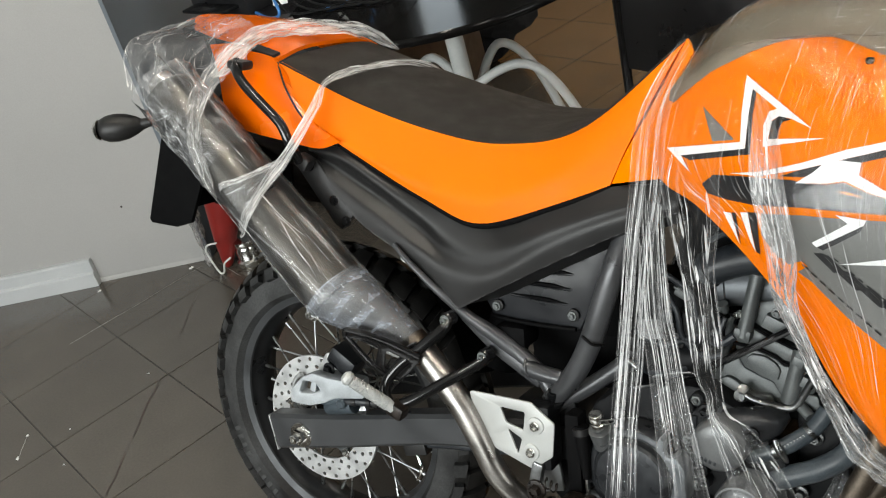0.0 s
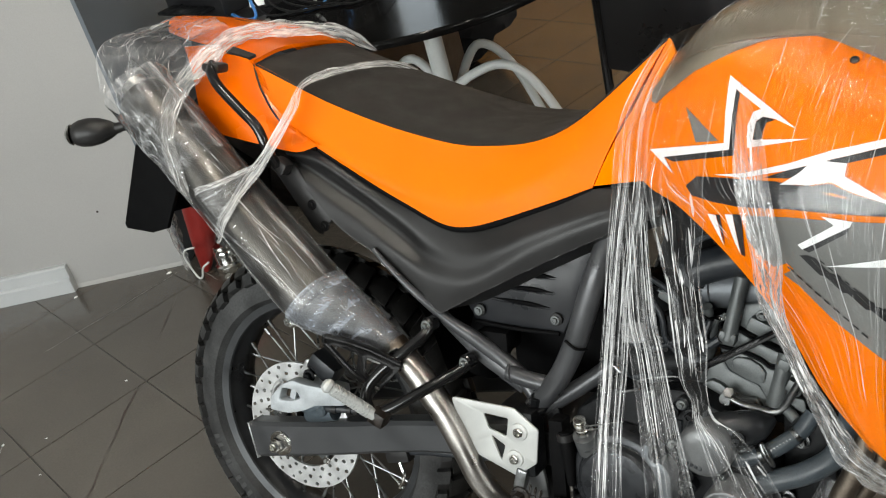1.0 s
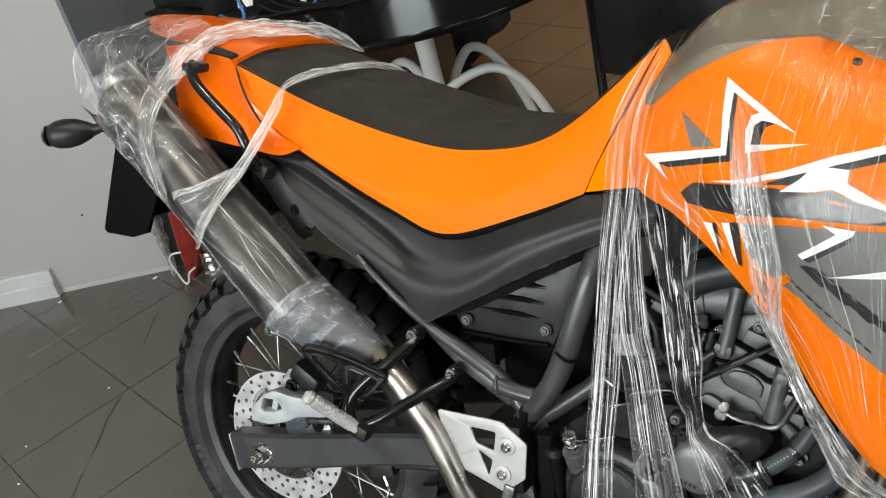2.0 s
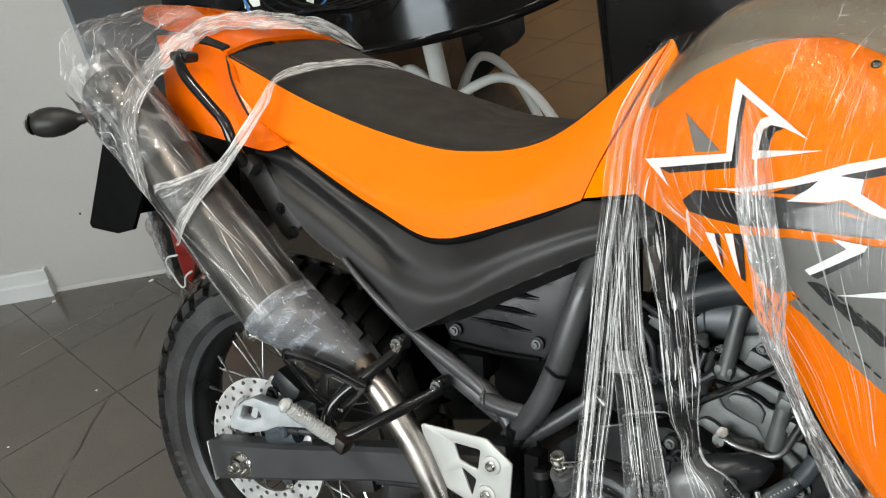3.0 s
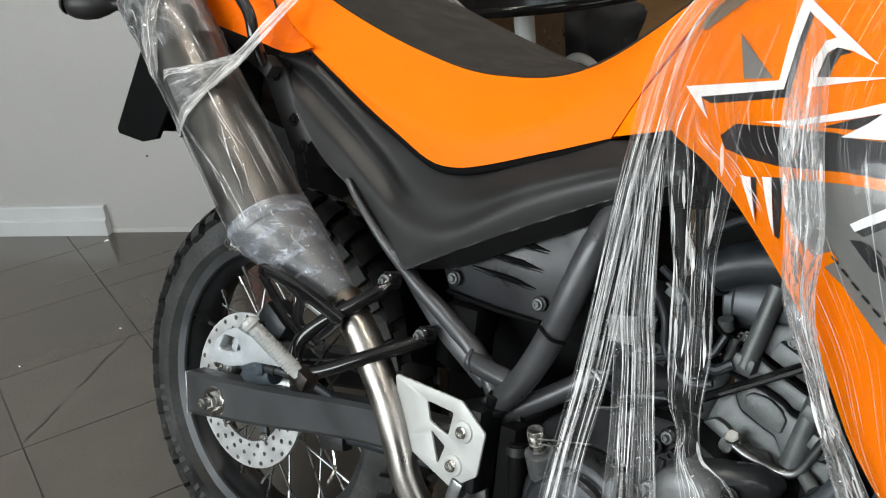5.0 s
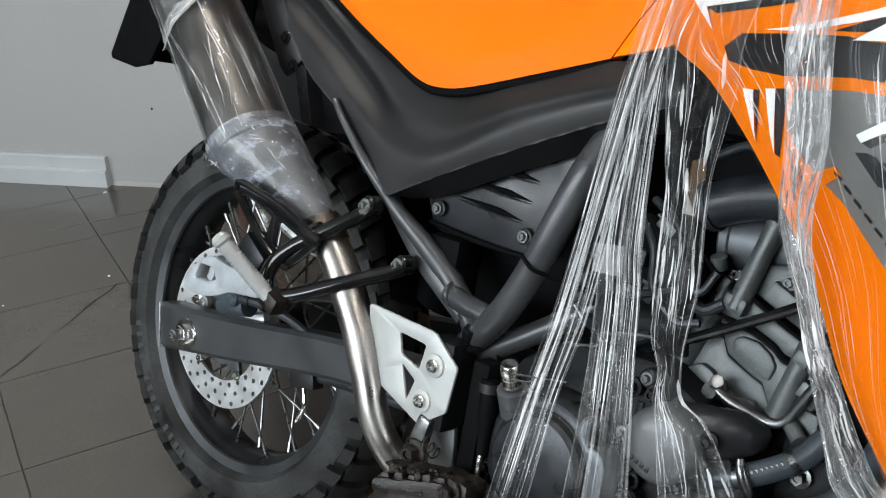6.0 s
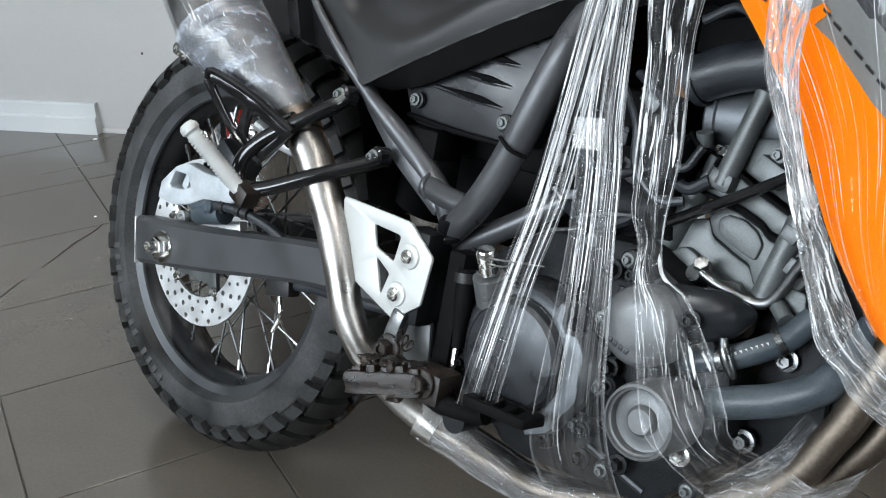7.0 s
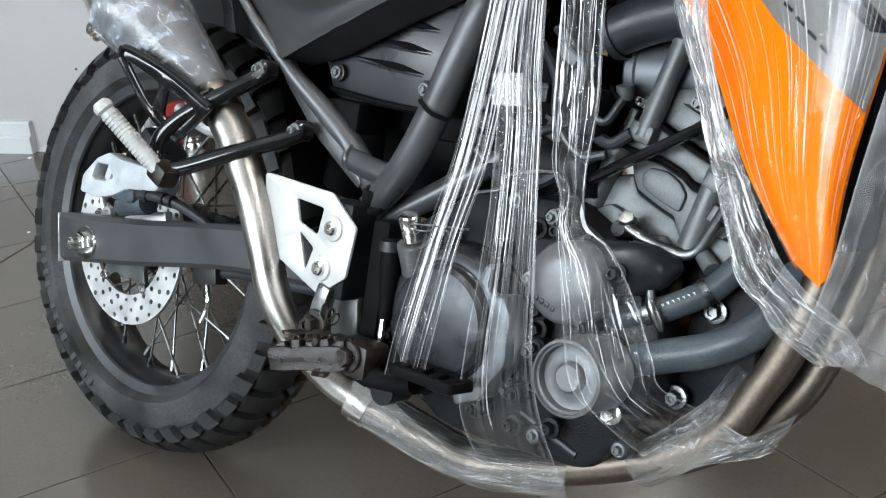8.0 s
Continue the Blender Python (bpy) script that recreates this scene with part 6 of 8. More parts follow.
def tile_mat():
    """Satin stoneware, each tile a little different, with worn patches and faint smears."""
    m, t, b, n, l = nodes_of("brown_grey_floor_tile")
    info, geo = n.new("ShaderNodeObjectInfo"), n.new("ShaderNodeNewGeometry")
    big, small = n.new("ShaderNodeTexNoise"), n.new("ShaderNodeTexNoise")
    big.inputs["Scale"].default_value, big.inputs["Detail"].default_value = 4.5, 7
    small.inputs["Scale"].default_value, small.inputs["Detail"].default_value = 160, 4
    l.new(geo.outputs["Position"], big.inputs["Vector"])
    l.new(geo.outputs["Position"], small.inputs["Vector"])
    mixc = n.new("ShaderNodeMix")
    mixc.data_type = "RGBA"
    mixc.inputs[6].default_value, mixc.inputs[7].default_value = (0.058, 0.050, 0.041, 1), (0.088, 0.076, 0.062, 1)
    l.new(big.outputs[0], mixc.inputs[0])
    fine = n.new("ShaderNodeMapRange")
    fine.inputs[3].default_value, fine.inputs[4].default_value = 0.82, 1.18
    l.new(small.outputs[0], fine.inputs[0])
    each = n.new("ShaderNodeMapRange")
    each.inputs[3].default_value, each.inputs[4].default_value = 0.93, 1.07
    l.new(info.outputs["Random"], each.inputs[0])
    mul = n.new("ShaderNodeMath")
    mul.operation = "MULTIPLY"
    l.new(fine.outputs[0], mul.inputs[0])
    l.new(each.outputs[0], mul.inputs[1])
    sc = n.new("ShaderNodeVectorMath")
    sc.operation = "SCALE"
    l.new(mixc.outputs[2], sc.inputs[0])
    l.new(mul.outputs[0], sc.inputs["Scale"])
    l.new(sc.outputs[0], b.inputs["Base Color"])
    rr = n.new("ShaderNodeMapRange")
    rr.inputs[1].default_value, rr.inputs[2].default_value, rr.inputs[3].default_value, rr.inputs[4].default_value = 0.3, 0.7, 0.13, 0.24
    l.new(big.outputs[0], rr.inputs[0])
    l.new(rr.outputs[0], b.inputs["Roughness"])
    b.inputs["Specular IOR Level"].default_value = 0.95
    bp = n.new("ShaderNodeBump")
    bp.inputs["Strength"].default_value, bp.inputs["Distance"].default_value = 0.06, 0.002
    l.new(small.outputs[0], bp.inputs["Height"])
    l.new(bp.outputs[0], b.inputs["Normal"])
    return m


TILE = tile_mat()
D1, D2 = Vector((0.3289, 0.9444, 0)).normalized(), Vector((0.9444, -0.3289, 0)).normalized()
STEP, U0, W0 = 0.3444, 0.054, -0.038
floor = tagged(link_mesh("floor", [(-5.6, -4.4, -0.0035), (5.4, -4.4, -0.0035), (5.4, 5.4, -0.0035), (-5.6, 5.4, -0.0035)], [(0, 1, 2, 3)], FLOOR_GROUT), "brown-grey square stoneware floor tiles with dark joints", "floor", kind="structure")


def wall_box(name, p, q, z0, z1, thick, material, label):
    """An upright slab from p to q, its thickness to the left of that way."""
    p, q = Vector((*p, 0)), Vector((*q, 0))
    d = (q - p).normalized()
    nrm = Vector((-d.y, d.x, 0)) * thick
    vs = [p, q, q + nrm, p + nrm]
    verts = [(v.x, v.y, z0) for v in vs] + [(v.x, v.y, z1) for v in vs]
    faces = [(3, 2, 1, 0), (4, 5, 6, 7), (0, 1, 5, 4), (1, 2, 6, 5), (2, 3, 7, 6), (3, 0, 4, 7)]
    return tagged(link_mesh(name, verts, faces, material), label, "wall", kind="structure")


K = Vector((-1.262, 0.828))
ALONG = Vector((0.889, 0.458)).normalized()
wall_end = K - ALONG * 3.6
ob = wall_box("wall_west", (wall_end.x, wall_end.y), (K.x, K.y), -0.01, 3.0, 1.3, WALL, "white painted plaster wall with a free edge")
# Thin skin on the wall's end, its cool shade put into the colour.
SHADED_RETURN = mat("shaded_wall_return", (0.105, 0.125, 0.145), 0.7, 0, 0.06, 3, 0.04, 0.05, 250)
ACROSS = Vector((-ALONG.y, ALONG.x))
wall_box("wall_return", (K.x + ALONG.x * 0.012, K.y + ALONG.y * 0.012), (K.x + ALONG.x * 0.012 + ACROSS.x * 1.3, K.y + ALONG.y * 0.012 + ACROSS.y * 1.3), -0.01, 3.0, 0.012, SHADED_RETURN, "return of the wall, its blue-grey shade painted on")
wall_box("wall_far_west", (-5.2, 4.6), (-5.2, -4.2), -0.01, 3.0, -0.2, DIM_WALL, "plain grey wall")
tagged(link_mesh("ceiling", [(x, y, z) for z in (3.0, 3.15) for x, y in ((-5.6, -4.4), (5.4, -4.4), (5.4, 5.0), (-5.6, 5.0))], [(0, 1, 2, 3), (7, 6, 5, 4), (0, 4, 5, 1), (1, 5, 6, 2), (2, 6, 7, 3), (3, 7, 4, 0)], CEILING), "plain pale ceiling", "ceiling", kind="structure")


def window_wall(name, p, q, a, b, z0, z1, label, material=None):
    """A wall with a shop window between the fractions a and b of its length."""
    p, q = Vector(p), Vector(q)
    m0, m1 = p.lerp(q, a), p.lerp(q, b)
    d = (q - p).normalized()
    nrm = Vector((-d.y, d.x)) * -0.2
    verts, faces = [], []
    for u, v, lo, hi in ((p, m0, -0.01, 3.0), (m1, q, -0.01, 3.0), (m0, m1, -0.01, z0), (m0, m1, z1, 3.0)):
        k = len(verts)
        vs = [u, v, v + nrm, u + nrm]
        verts += [(w.x, w.y, lo) for w in vs] + [(w.x, w.y, hi) for w in vs]
        faces += [tuple(k + i for i in f) for f in ((3, 2, 1, 0), (4, 5, 6, 7), (0, 1, 5, 4), (1, 2, 6, 5), (2, 3, 7, 6), (3, 0, 4, 7))]
    return tagged(link_mesh(name, verts, faces, material or DIM_WALL), label, "wall", kind="structure")


window_wall("wall_north", (5.2, 4.6), (-5.2, 4.6), 0.742, 0.783, 1.72, 2.6, "dark grey back wall with a narrow window", mat("charcoal_wall_paint", (0.035, 0.033, 0.031), 0.8, 0, 0.06, 3, 0.04, 0.05, 250))
# Unseen brown panel added to the back wall to warm the floor's reflections.
BROWN_REFLECTOR = mat("brown_reflector", (0.66, 0.33, 0.10), 0.5, 0, 0.2, 3, 0.1, 0.05, 60)
wall_box("brown_reflector_panel", (-4.9, 4.594), (4.9, 4.594), -0.008, 1.35, -0.03, BROWN_REFLECTOR, "added brown reflector panel on the lower back wall")
area_lamp("window_light_north", (-2.73, 4.72, 2.16), (-2.73, 0, 1.9), 0.38, 0.84, 2.2, (0.80, 0.92, 1.0))
window_wall("wall_south", (5.2, -4.0), (-5.2, -4.0), 0.3555, 0.7212, 1.13, 2.54, "grey wall with a wide shop window")
# Unseen wall, its opening added for the east lamp.
window_wall("wall_east", (5.0, 4.6), (5.0, -4.2), 0.46, 0.70, 1.50, 2.70, "unseen grey wall with an added window opening")

# low trunking at the foot of the wall
e0, e1 = K - ALONG * 0.385, K - ALONG * 2.4
nrm = Vector((ALONG.y, -ALONG.x))


def trunking():
    prof = [(0.0, 0.0), (0.030, 0.0), (0.030, 0.048), (0.026, 0.052), (0.020, 0.054), (0.020, 0.090), (0.016, 0.095), (0.0, 0.096)]
    verts, faces = [], []
    for e in (e1, e0):
        for o, z in prof:
            verts.append((e.x + nrm.x * (o - 0.002), e.y + nrm.y * (o - 0.002), z))
    n = len(prof)
    for i in range(n):
        faces.append((i, (i + 1) % n, n + (i + 1) % n, n + i))
    faces += [tuple(range(n))[::-1], tuple(range(n, 2 * n))]
    return tagged(link_mesh("baseboard", verts, faces, SKIRT, None, "", 30), "pale grey cable trunking along the wall foot", "trunking", kind="structure")


trunking()
tagged(link_mesh("trim", [(K.x - ALONG.x * d + nrm.x * o, K.y - ALONG.y * d + nrm.y * o, z) for d in (0.385, 0.0) for o, z in ((0.0, 0.0), (0.004, 0.0), (0.003, 0.010), (0.0, 0.014))], [(0, 1, 5, 4), (1, 2, 6, 5), (2, 3, 7, 6), (3, 0, 4, 7), (3, 2, 1, 0), (4, 5, 6, 7)], WALL), "white sealant bead at the wall foot", "trim", kind="structure")


def pedestal_table():
    t = thing("round_table", "round gloss black table on a white post with bent tube legs", "table", Matrix.Translation((-0.335, 1.20, 0)))
    part("tabletop", turn_bm([(0, 0.711), (0.448, 0.711), (0.455, 0.713), (0.457, 0.719), (0.455, 0.728), (0.450, 0.733), (0, 0.734)], (0, 0, 0), (0, 0, 1), 72), TABLE_BLACK, t, "gloss black round top")
    part("post", turn_bm([(0, 0.36), (0.026, 0.36), (0.026, 0.712), (0, 0.712)], (-0.022, 0, 0), (0, 0, 1), 28), WHITE_TUBE, t, "white lacquered post")
    part("hub", turn_bm([(0, 0.34), (0.028, 0.34), (0.028, 0.40), (0.0265, 0.405), (0, 0.43)], (-0.022, 0, 0), (0, 0, 1), 28), WHITE_TUBE, t)
    legs = [
        [(0.0, 0.02, 0.41), (0.07, 0.03, 0.445), (0.14, 0.04, 0.462), (0.20, 0.045, 0.440), (0.26, 0.05, 0.36), (0.33, 0.055, 0.20), (0.41, 0.06, 0.012)],
        [(0.0, 0.04, 0.40), (-0.005, 0.12, 0.445), (0.0, 0.19, 0.465), (0.025, 0.24, 0.43), (0.06, 0.28, 0.34), (0.09, 0.32, 0.19), (0.12, 0.36, 0.012)],
        [(-0.04, 0.02, 0.41), (-0.10, 0.05, 0.455), (-0.16, 0.08, 0.475), (-0.22, 0.10, 0.45), (-0.28, 0.13, 0.36), (-0.35, 0.16, 0.20), (-0.42, 0.19, 0.012)],
        [(-0.03, -0.02, 0.41), (-0.06, -0.08, 0.43), (-0.09, -0.14, 0.44), (-0.10, -0.19, 0.40), (-0.12, -0.24, 0.30), (-0.145, -0.29, 0.15), (-0.165, -0.33, 0.012)],
    ]
    for c in legs:
        leg = part("leg", tube_bm(c, 0.0135, 44, 14), WHITE_TUBE, t, "bent white tube leg")
        p = c[-1]
        part("foot", turn_bm([(0, 0), (0.016, 0), (0.016, 0.012), (0.014, 0.014), (0, 0.014)], (p[0], p[1], 0), (0, 0, 1), 18), BLACK_PLASTIC, leg)
    return t


pedestal_table()


def chair():
    c = thing("chair", "black plastic chair with a dark metal frame", "chair", Matrix.Translation((0.30, 1.06, 0)) @ Matrix.Rotation(radians(-14), 4, "Z"))
    back = shell_bm([[(-0.11, 0.0, 0.50), (0.12, -0.03, 0.50), (0.36, 0.0, 0.50)], [(-0.112, 0.01, 0.66), (0.12, -0.03, 0.66), (0.362, 0.01, 0.66)], [(-0.105, 0.03, 0.81), (0.12, -0.01, 0.825), (0.355, 0.03, 0.81)]], 18, 14, 0.022)
    part("backrest", back, CHAIR_BLACK, c)
    part("seat", shell_bm([[(-0.10, 0.06, 0.46), (0.12, 0.05, 0.45), (0.35, 0.06, 0.46)], [(-0.10, 0.46, 0.45), (0.12, 0.46, 0.44), (0.35, 0.46, 0.45)]], 12, 10, 0.03, (0, 0, -1)), CHAIR_BLACK, c)
    for x in (-0.118, 0.368):
        leg = part("leg", tube_bm([(x, 0.02, 0.80), (x, 0.01, 0.60), (x, 0.0, 0.40), (x, -0.01, 0.012)], 0.012, 20, 12), BLACK_GLOSS, c, "dark glossy tube leg")
        part("foot", turn_bm([(0, 0), (0.014, 0), (0.014, 0.05), (0, 0.05)], (x, -0.01, 0), (0, 0, 1), 14), WHITE_TUBE, leg, "white plastic foot")
        part("front_leg", tube_bm([(x, 0.44, 0.45), (x, 0.46, 0.012)], 0.012, 6, 12), BLACK_GLOSS, c)
    return c


chair()


def desk():
    d = thing("desk", "dark desk piled with computer gear", "desk", Matrix.Translation((-0.90, 1.44, 0)) @ Matrix.Rotation(radians(10), 4, "Z"))
    part("desk_top", box_bm(0, 0, 0.715, 0.62, 0.84, 0.03, 0.004), CHAIR_BLACK, d)
    for x in (-0.27, 0.27):
        part("leg", box_bm(x, 0, 0.35, 0.04, 0.74, 0.70, 0.004), CHAIR_BLACK, d)
    part("modesty_panel", box_bm(0, -0.30, 0.42, 0.50, 0.02, 0.55, 0.003), CHAIR_BLACK, d)
    return d


desk()


def computer():
    m = thing("computer_case", "black desktop computer seen from behind", "computer", Matrix.Translation((-0.90, 1.32, 0.731)) @ Matrix.Rotation(radians(-12), 4, "Z"))
    part("case", box_bm(0, 0, 0.085, 0.44, 0.22, 0.17, 0.008), CHAIR_BLACK, m)
    part("port_plate", box_bm(0.02, -0.112, 0.07, 0.16, 0.004, 0.05, 0.001), ENGINE_DARK, m)
    for k in range(8):
        part("vent_slat", box_bm(-0.12 + 0.012 * k, -0.112, 0.12, 0.006, 0.004, 0.06, 0.001), BLACK_MATT, m)
    part("tag", box_bm(0.10, -0.113, 0.10, 0.04, 0.002, 0.022, 0.0), PAPER, m, "small white tag")
    return m


computer()


def printer():
    """A low black printer on the desk, its lid ribbed."""
    m = thing("printer", "low black printer on the desk beside the computer", "printer", Matrix.Translation((-1.03, 1.20, 0.731)) @ Matrix.Rotation(radians(-14), 4, "Z"))
    part("body", box_bm(0, 0, 0.055, 0.30, 0.26, 0.11, 0.012), CHAIR_BLACK, m)
    part("lid", box_bm(0, 0, 0.118, 0.27, 0.23, 0.014, 0.005), CHAIR_BLACK, m)
    part("tray", box_bm(0, -0.15, 0.03, 0.22, 0.08, 0.01, 0.003), ENGINE_DARK, m)
    part("tag", box_bm(-0.06, -0.132, 0.07, 0.05, 0.003, 0.02, 0.0), PAPER, m, "small white tag")
    return m


printer()


def cable(name, pts, r, material, label):
    bm = tube_bm(pts, r, 60, 8)
    ob = part(name, bm, material, None)
    return tagged(ob, label, "cable")


random.seed(4)
cable("blue_cable", [(-0.80, 1.06, 0.82), (-0.77, 1.00, 0.80), (-0.75, 0.98, 0.75), (-0.80, 0.99, 0.737), (-0.90, 1.05, 0.736)], 0.0045, BLUE_CABLE, "blue network cable plugged into the computer")
for k in range(4):
    x = -0.70 + 0.05 * k
    cable("cable", [(x - 0.12, 1.08, 0.80 + 0.01 * k), (x - 0.06, 1.0, 0.78), (x, 0.99 + 0.02 * k, 0.742), (x + 0.10, 1.04, 0.741), (x + 0.16, 1.10 + 0.02 * k, 0.741), (x + 0.08, 1.18, 0.741), (x + 0.22, 1.22, 0.741)], 0.0032, CABLE_BLACK, "loose black cable tangled on the table")
for k in range(5):
    x = -0.62 + 0.05 * k
    cable("cable", [(x - 0.10, 1.22, 0.86 - 0.02 * k), (x - 0.02, 1.12, 0.80), (x + 0.03, 1.10 + 0.02 * k, 0.752), (x + 0.12, 1.15, 0.741), (x + 0.14, 1.24, 0.748), (x + 0.02, 1.28, 0.741), (x + 0.08, 1.34, 0.742), (x + 0.20, 1.30 + 0.02 * k, 0.741)], 0.0026, CABLE_BLACK, "loose black cable tangled on the table")
cable("blue_cable", [(-0.62, 1.02, 0.738), (-0.58, 1.08, 0.742), (-0.60, 1.20, 0.80), (-0.66, 1.25, 0.86)], 0.0032, BLUE_CABLE, "thin blue cable rising from the table")
for x, y, turn in ((-0.80, 1.055, 20), (-0.60, 1.06, -30)):
    tag = part("cable_tag", box_bm(0, 0, 0, 0.045, 0.002, 0.026, 0.0), PAPER, None)
    tag.matrix_basis = Matrix.Translation((x, y, 0.765)) @ Matrix.Rotation(radians(turn), 4, "Z") @ Matrix.Rotation(radians(-25), 4, "X")
    tagged(tag, "small white paper tag tied to a cable", "tag", "cable tags")
pap = part("paper_sheet", box_bm(0, 0, 0, 0.14, 0.10, 0.002, 0.0), PAPER, None)
pap.matrix_basis = Matrix.Translation((-0.27, 1.24, 0.7355)) @ Matrix.Rotation(radians(-20), 4, "Z")
tagged(pap, "white paper sheet lying on the black table", "paper")


def soft_bag():
    """A slumped black bag under the table."""
    bm = bmesh.new()
    bmesh.ops.create_icosphere(bm, subdivisions=4, radius=1.0)
    for v in bm.verts:
        n = noise.fractal(v.co * 2.2, 0.6, 2.0, 4)
        v.co = Vector((v.co.x * 0.36, v.co.y * 0.20, max(v.co.z, -0.9) * 0.27)) * (1 + 0.22 * n)
    lo = min(v.co.z for v in bm.verts)
    for v in bm.verts:
        v.co.z -= lo
    ob = part("bag", bm, BLACK_CLOTH, None, "", 60)
    ob.matrix_basis = Matrix.Translation((-1.09, 2.36, 0.0))
    return tagged(ob, "slumped black cloth bag on the floor under the table", "bag")


soft_bag()
crate = thing("crate", "red plastic crate on the floor behind the table", "crate", Matrix.Translation((-0.80, 1.62, 0)))
part("body", box_bm(0, 0, 0.22, 0.20, 0.20, 0.44, 0.01), RED_BOX, crate)
part("rim", box_bm(0, 0, 0.45, 0.22, 0.22, 0.02, 0.005), RED_BOX, crate)
pot = thing("red_container", "red plastic scoop with a pale cord at the wall foot", "container", Matrix.Translation((-1.150, 0.80, 0)))
part("body", turn_bm([(0, 0.002), (0.010, 0.0), (0.018, 0.015), (0.036, 0.10), (0.056, 0.25), (0.062, 0.31), (0.058, 0.31), (0.034, 0.12), (0, 0.08)], (0, 0, 0), (0.25, 0.1, 0.96), 32), RED_BOX, pot)
part("cord", tube_bm([(0.055, -0.055, 0.125), (0.015, -0.058, 0.115), (-0.012, -0.050, 0.085), (-0.010, -0.045, 0.040), (0.005, -0.045, 0.004), (0.030, -0.05, 0.012), (0.055, -0.055, 0.05), (0.085, -0.05, 0.07)], 0.0032, 50, 8), WHITE_TUBE, pot, "pale looped cord")
jar = thing("metal_jar", "small bright metal jar on the floor", "jar", Matrix.Translation((-1.072, 0.83, 0)))
part("body", turn_bm([(0, 0), (0.040, 0), (0.044, 0.006), (0.044, 0.020), (0.036, 0.026), (0.036, 0.06), (0.030, 0.07), (0, 0.072)], (0, 0, 0), (0, 0, 1), 32), CHROME, jar)
part("lid", turn_bm([(0, 0.070), (0.034, 0.070), (0.036, 0.076), (0.034, 0.088), (0, 0.090)], (0, 0, 0), (0, 0, 1), 32), CHROME, jar)

SCUFF = mat("dark_reddish_scuff", (0.030, 0.016, 0.012), 0.6, 0, 0.6, 60, 0.4, 0.0, 500)
CHALK = mat("pale_scratch_dust", (0.20, 0.19, 0.172), 0.8, 0, 0.4, 60, 0.4, 0.0, 500)


def floor_mark(name, p, q, w, material, label, seed):
    """A thin ragged streak on the tiles."""
    p, q = Vector((*p, 0)), Vector((*q, 0))
    d = (q - p).normalized()
    s = Vector((-d.y, d.x, 0))
    vs, fs = [], []
    for k in range(41):
        t = k / 40
        c = p.lerp(q, t) + s * 0.006 * noise.noise(Vector((t * 3, seed, 0)))
        f = w * math.sin(math.pi * min(1, max(0, t))) ** 0.5 * (0.55 + 0.9 * abs(noise.noise(Vector((t * 9, seed, 4)))))
        vs += [tuple(c + s * f + Vector((0, 0, 0.0006))), tuple(c - s * f + Vector((0, 0, 0.0006)))]
        if k:
            fs.append((2 * k - 2, 2 * k - 1, 2 * k + 1, 2 * k))
    ob = link_mesh(name, vs, fs, material)
    return tagged(ob, label, "mark", kind="structure")


floor_mark("scuff", (-0.949, 0.263), (-0.837, 0.042), 0.0035, SCUFF, "dark reddish scuff on the floor tiles", 1)
floor_mark("scuff", (-0.812, -0.006), (-0.741, -0.142), 0.0030, SCUFF, "dark scuff on the floor tiles", 2)
floor_mark("scuff", (-1.156, 0.659), (-1.040, 0.442), 0.0018, SCUFF, "faint dark scuff on the floor tiles", 3)
floor_mark("scratch", (-1.417, 0.328), (-1.256, 0.786), 0.0030, CHALK, "pale scratch across the floor tiles", 4)
floor_mark("scratch", (-1.204, 0.811), (-1.056, 0.754), 0.0022, CHALK, "short pale scratch on the floor tiles", 5)
floor_mark("scratch", (-1.178, -0.024), (-1.126, -0.101), 0.0022, CHALK, "short pale scratch on the floor tiles", 6)
random.seed(9)
for x, y, s in ((-1.005, 0.274, 0.0035), (-1.178, -0.024, 0.005), (-1.126, -0.101, 0.006), (-0.961, -0.084, 0.003), (-1.560, 0.600, 0.007), (-1.063, 0.028, 0.003), (-1.290, 0.770, 0.008)):
    bm = bmesh.new()
    bmesh.ops.create_icosphere(bm, subdivisions=2, radius=s)
    for v in bm.verts:
        v.co = Vector((v.co.x, v.co.y * 0.6, max(v.co.z * 0.35, -0.0008) + 0.0008)) * (0.6 + 0.9 * random.random())
    scrap = part("scrap", bm, PAPER, None, "", 20)
    scrap.matrix_basis = Matrix.Translation((x, y, 0)) @ Matrix.Rotation(x * 9, 4, "Z")
    tagged(scrap, "small white flake of dust on the floor tiles", "scrap", "floor scraps")

# floor tiles: the nearest as pieces, the rest joined
tile_mesh = None
near, rest_v, rest_f = [], [], []
for i in range(-18, 19):
    for j in range(-18, 19):
        c = D2 * (U0 + (i + 0.5) * STEP) + D1 * (W0 + (j + 0.5) * STEP)
        if -5.3 < c.x < 5.1 and -4.1 < c.y < 4.7:
            near.append(((c - Vector((-0.35, 0.5, 0))).length, c))
near.sort(key=lambda q: q[0])
rotz = Matrix(((D2.x, D1.x, 0, 0), (D2.y, D1.y, 0, 0), (0, 0, 1, 0), (0, 0, 0, 1)))
h = (STEP - 0.0022) / 2
tv = [(-h, -h, -0.003), (h, -h, -0.003), (h, h, -0.003), (-h, h, -0.003), (-h, -h, -0.0006), (h, -h, -0.0006), (h, h, -0.0006), (-h, h, -0.0006)]
g = h - 0.0012
tv += [(-g, -g, 0), (g, -g, 0), (g, g, 0), (-g, g, 0)]
tf = [(8, 9, 10, 11)] + [(a, (a + 1) % 4, 4 + (a + 1) % 4, 4 + a) for a in range(4)] + [(4 + a, 4 + (a + 1) % 4, 8 + (a + 1) % 4, 8 + a) for a in range(4)]
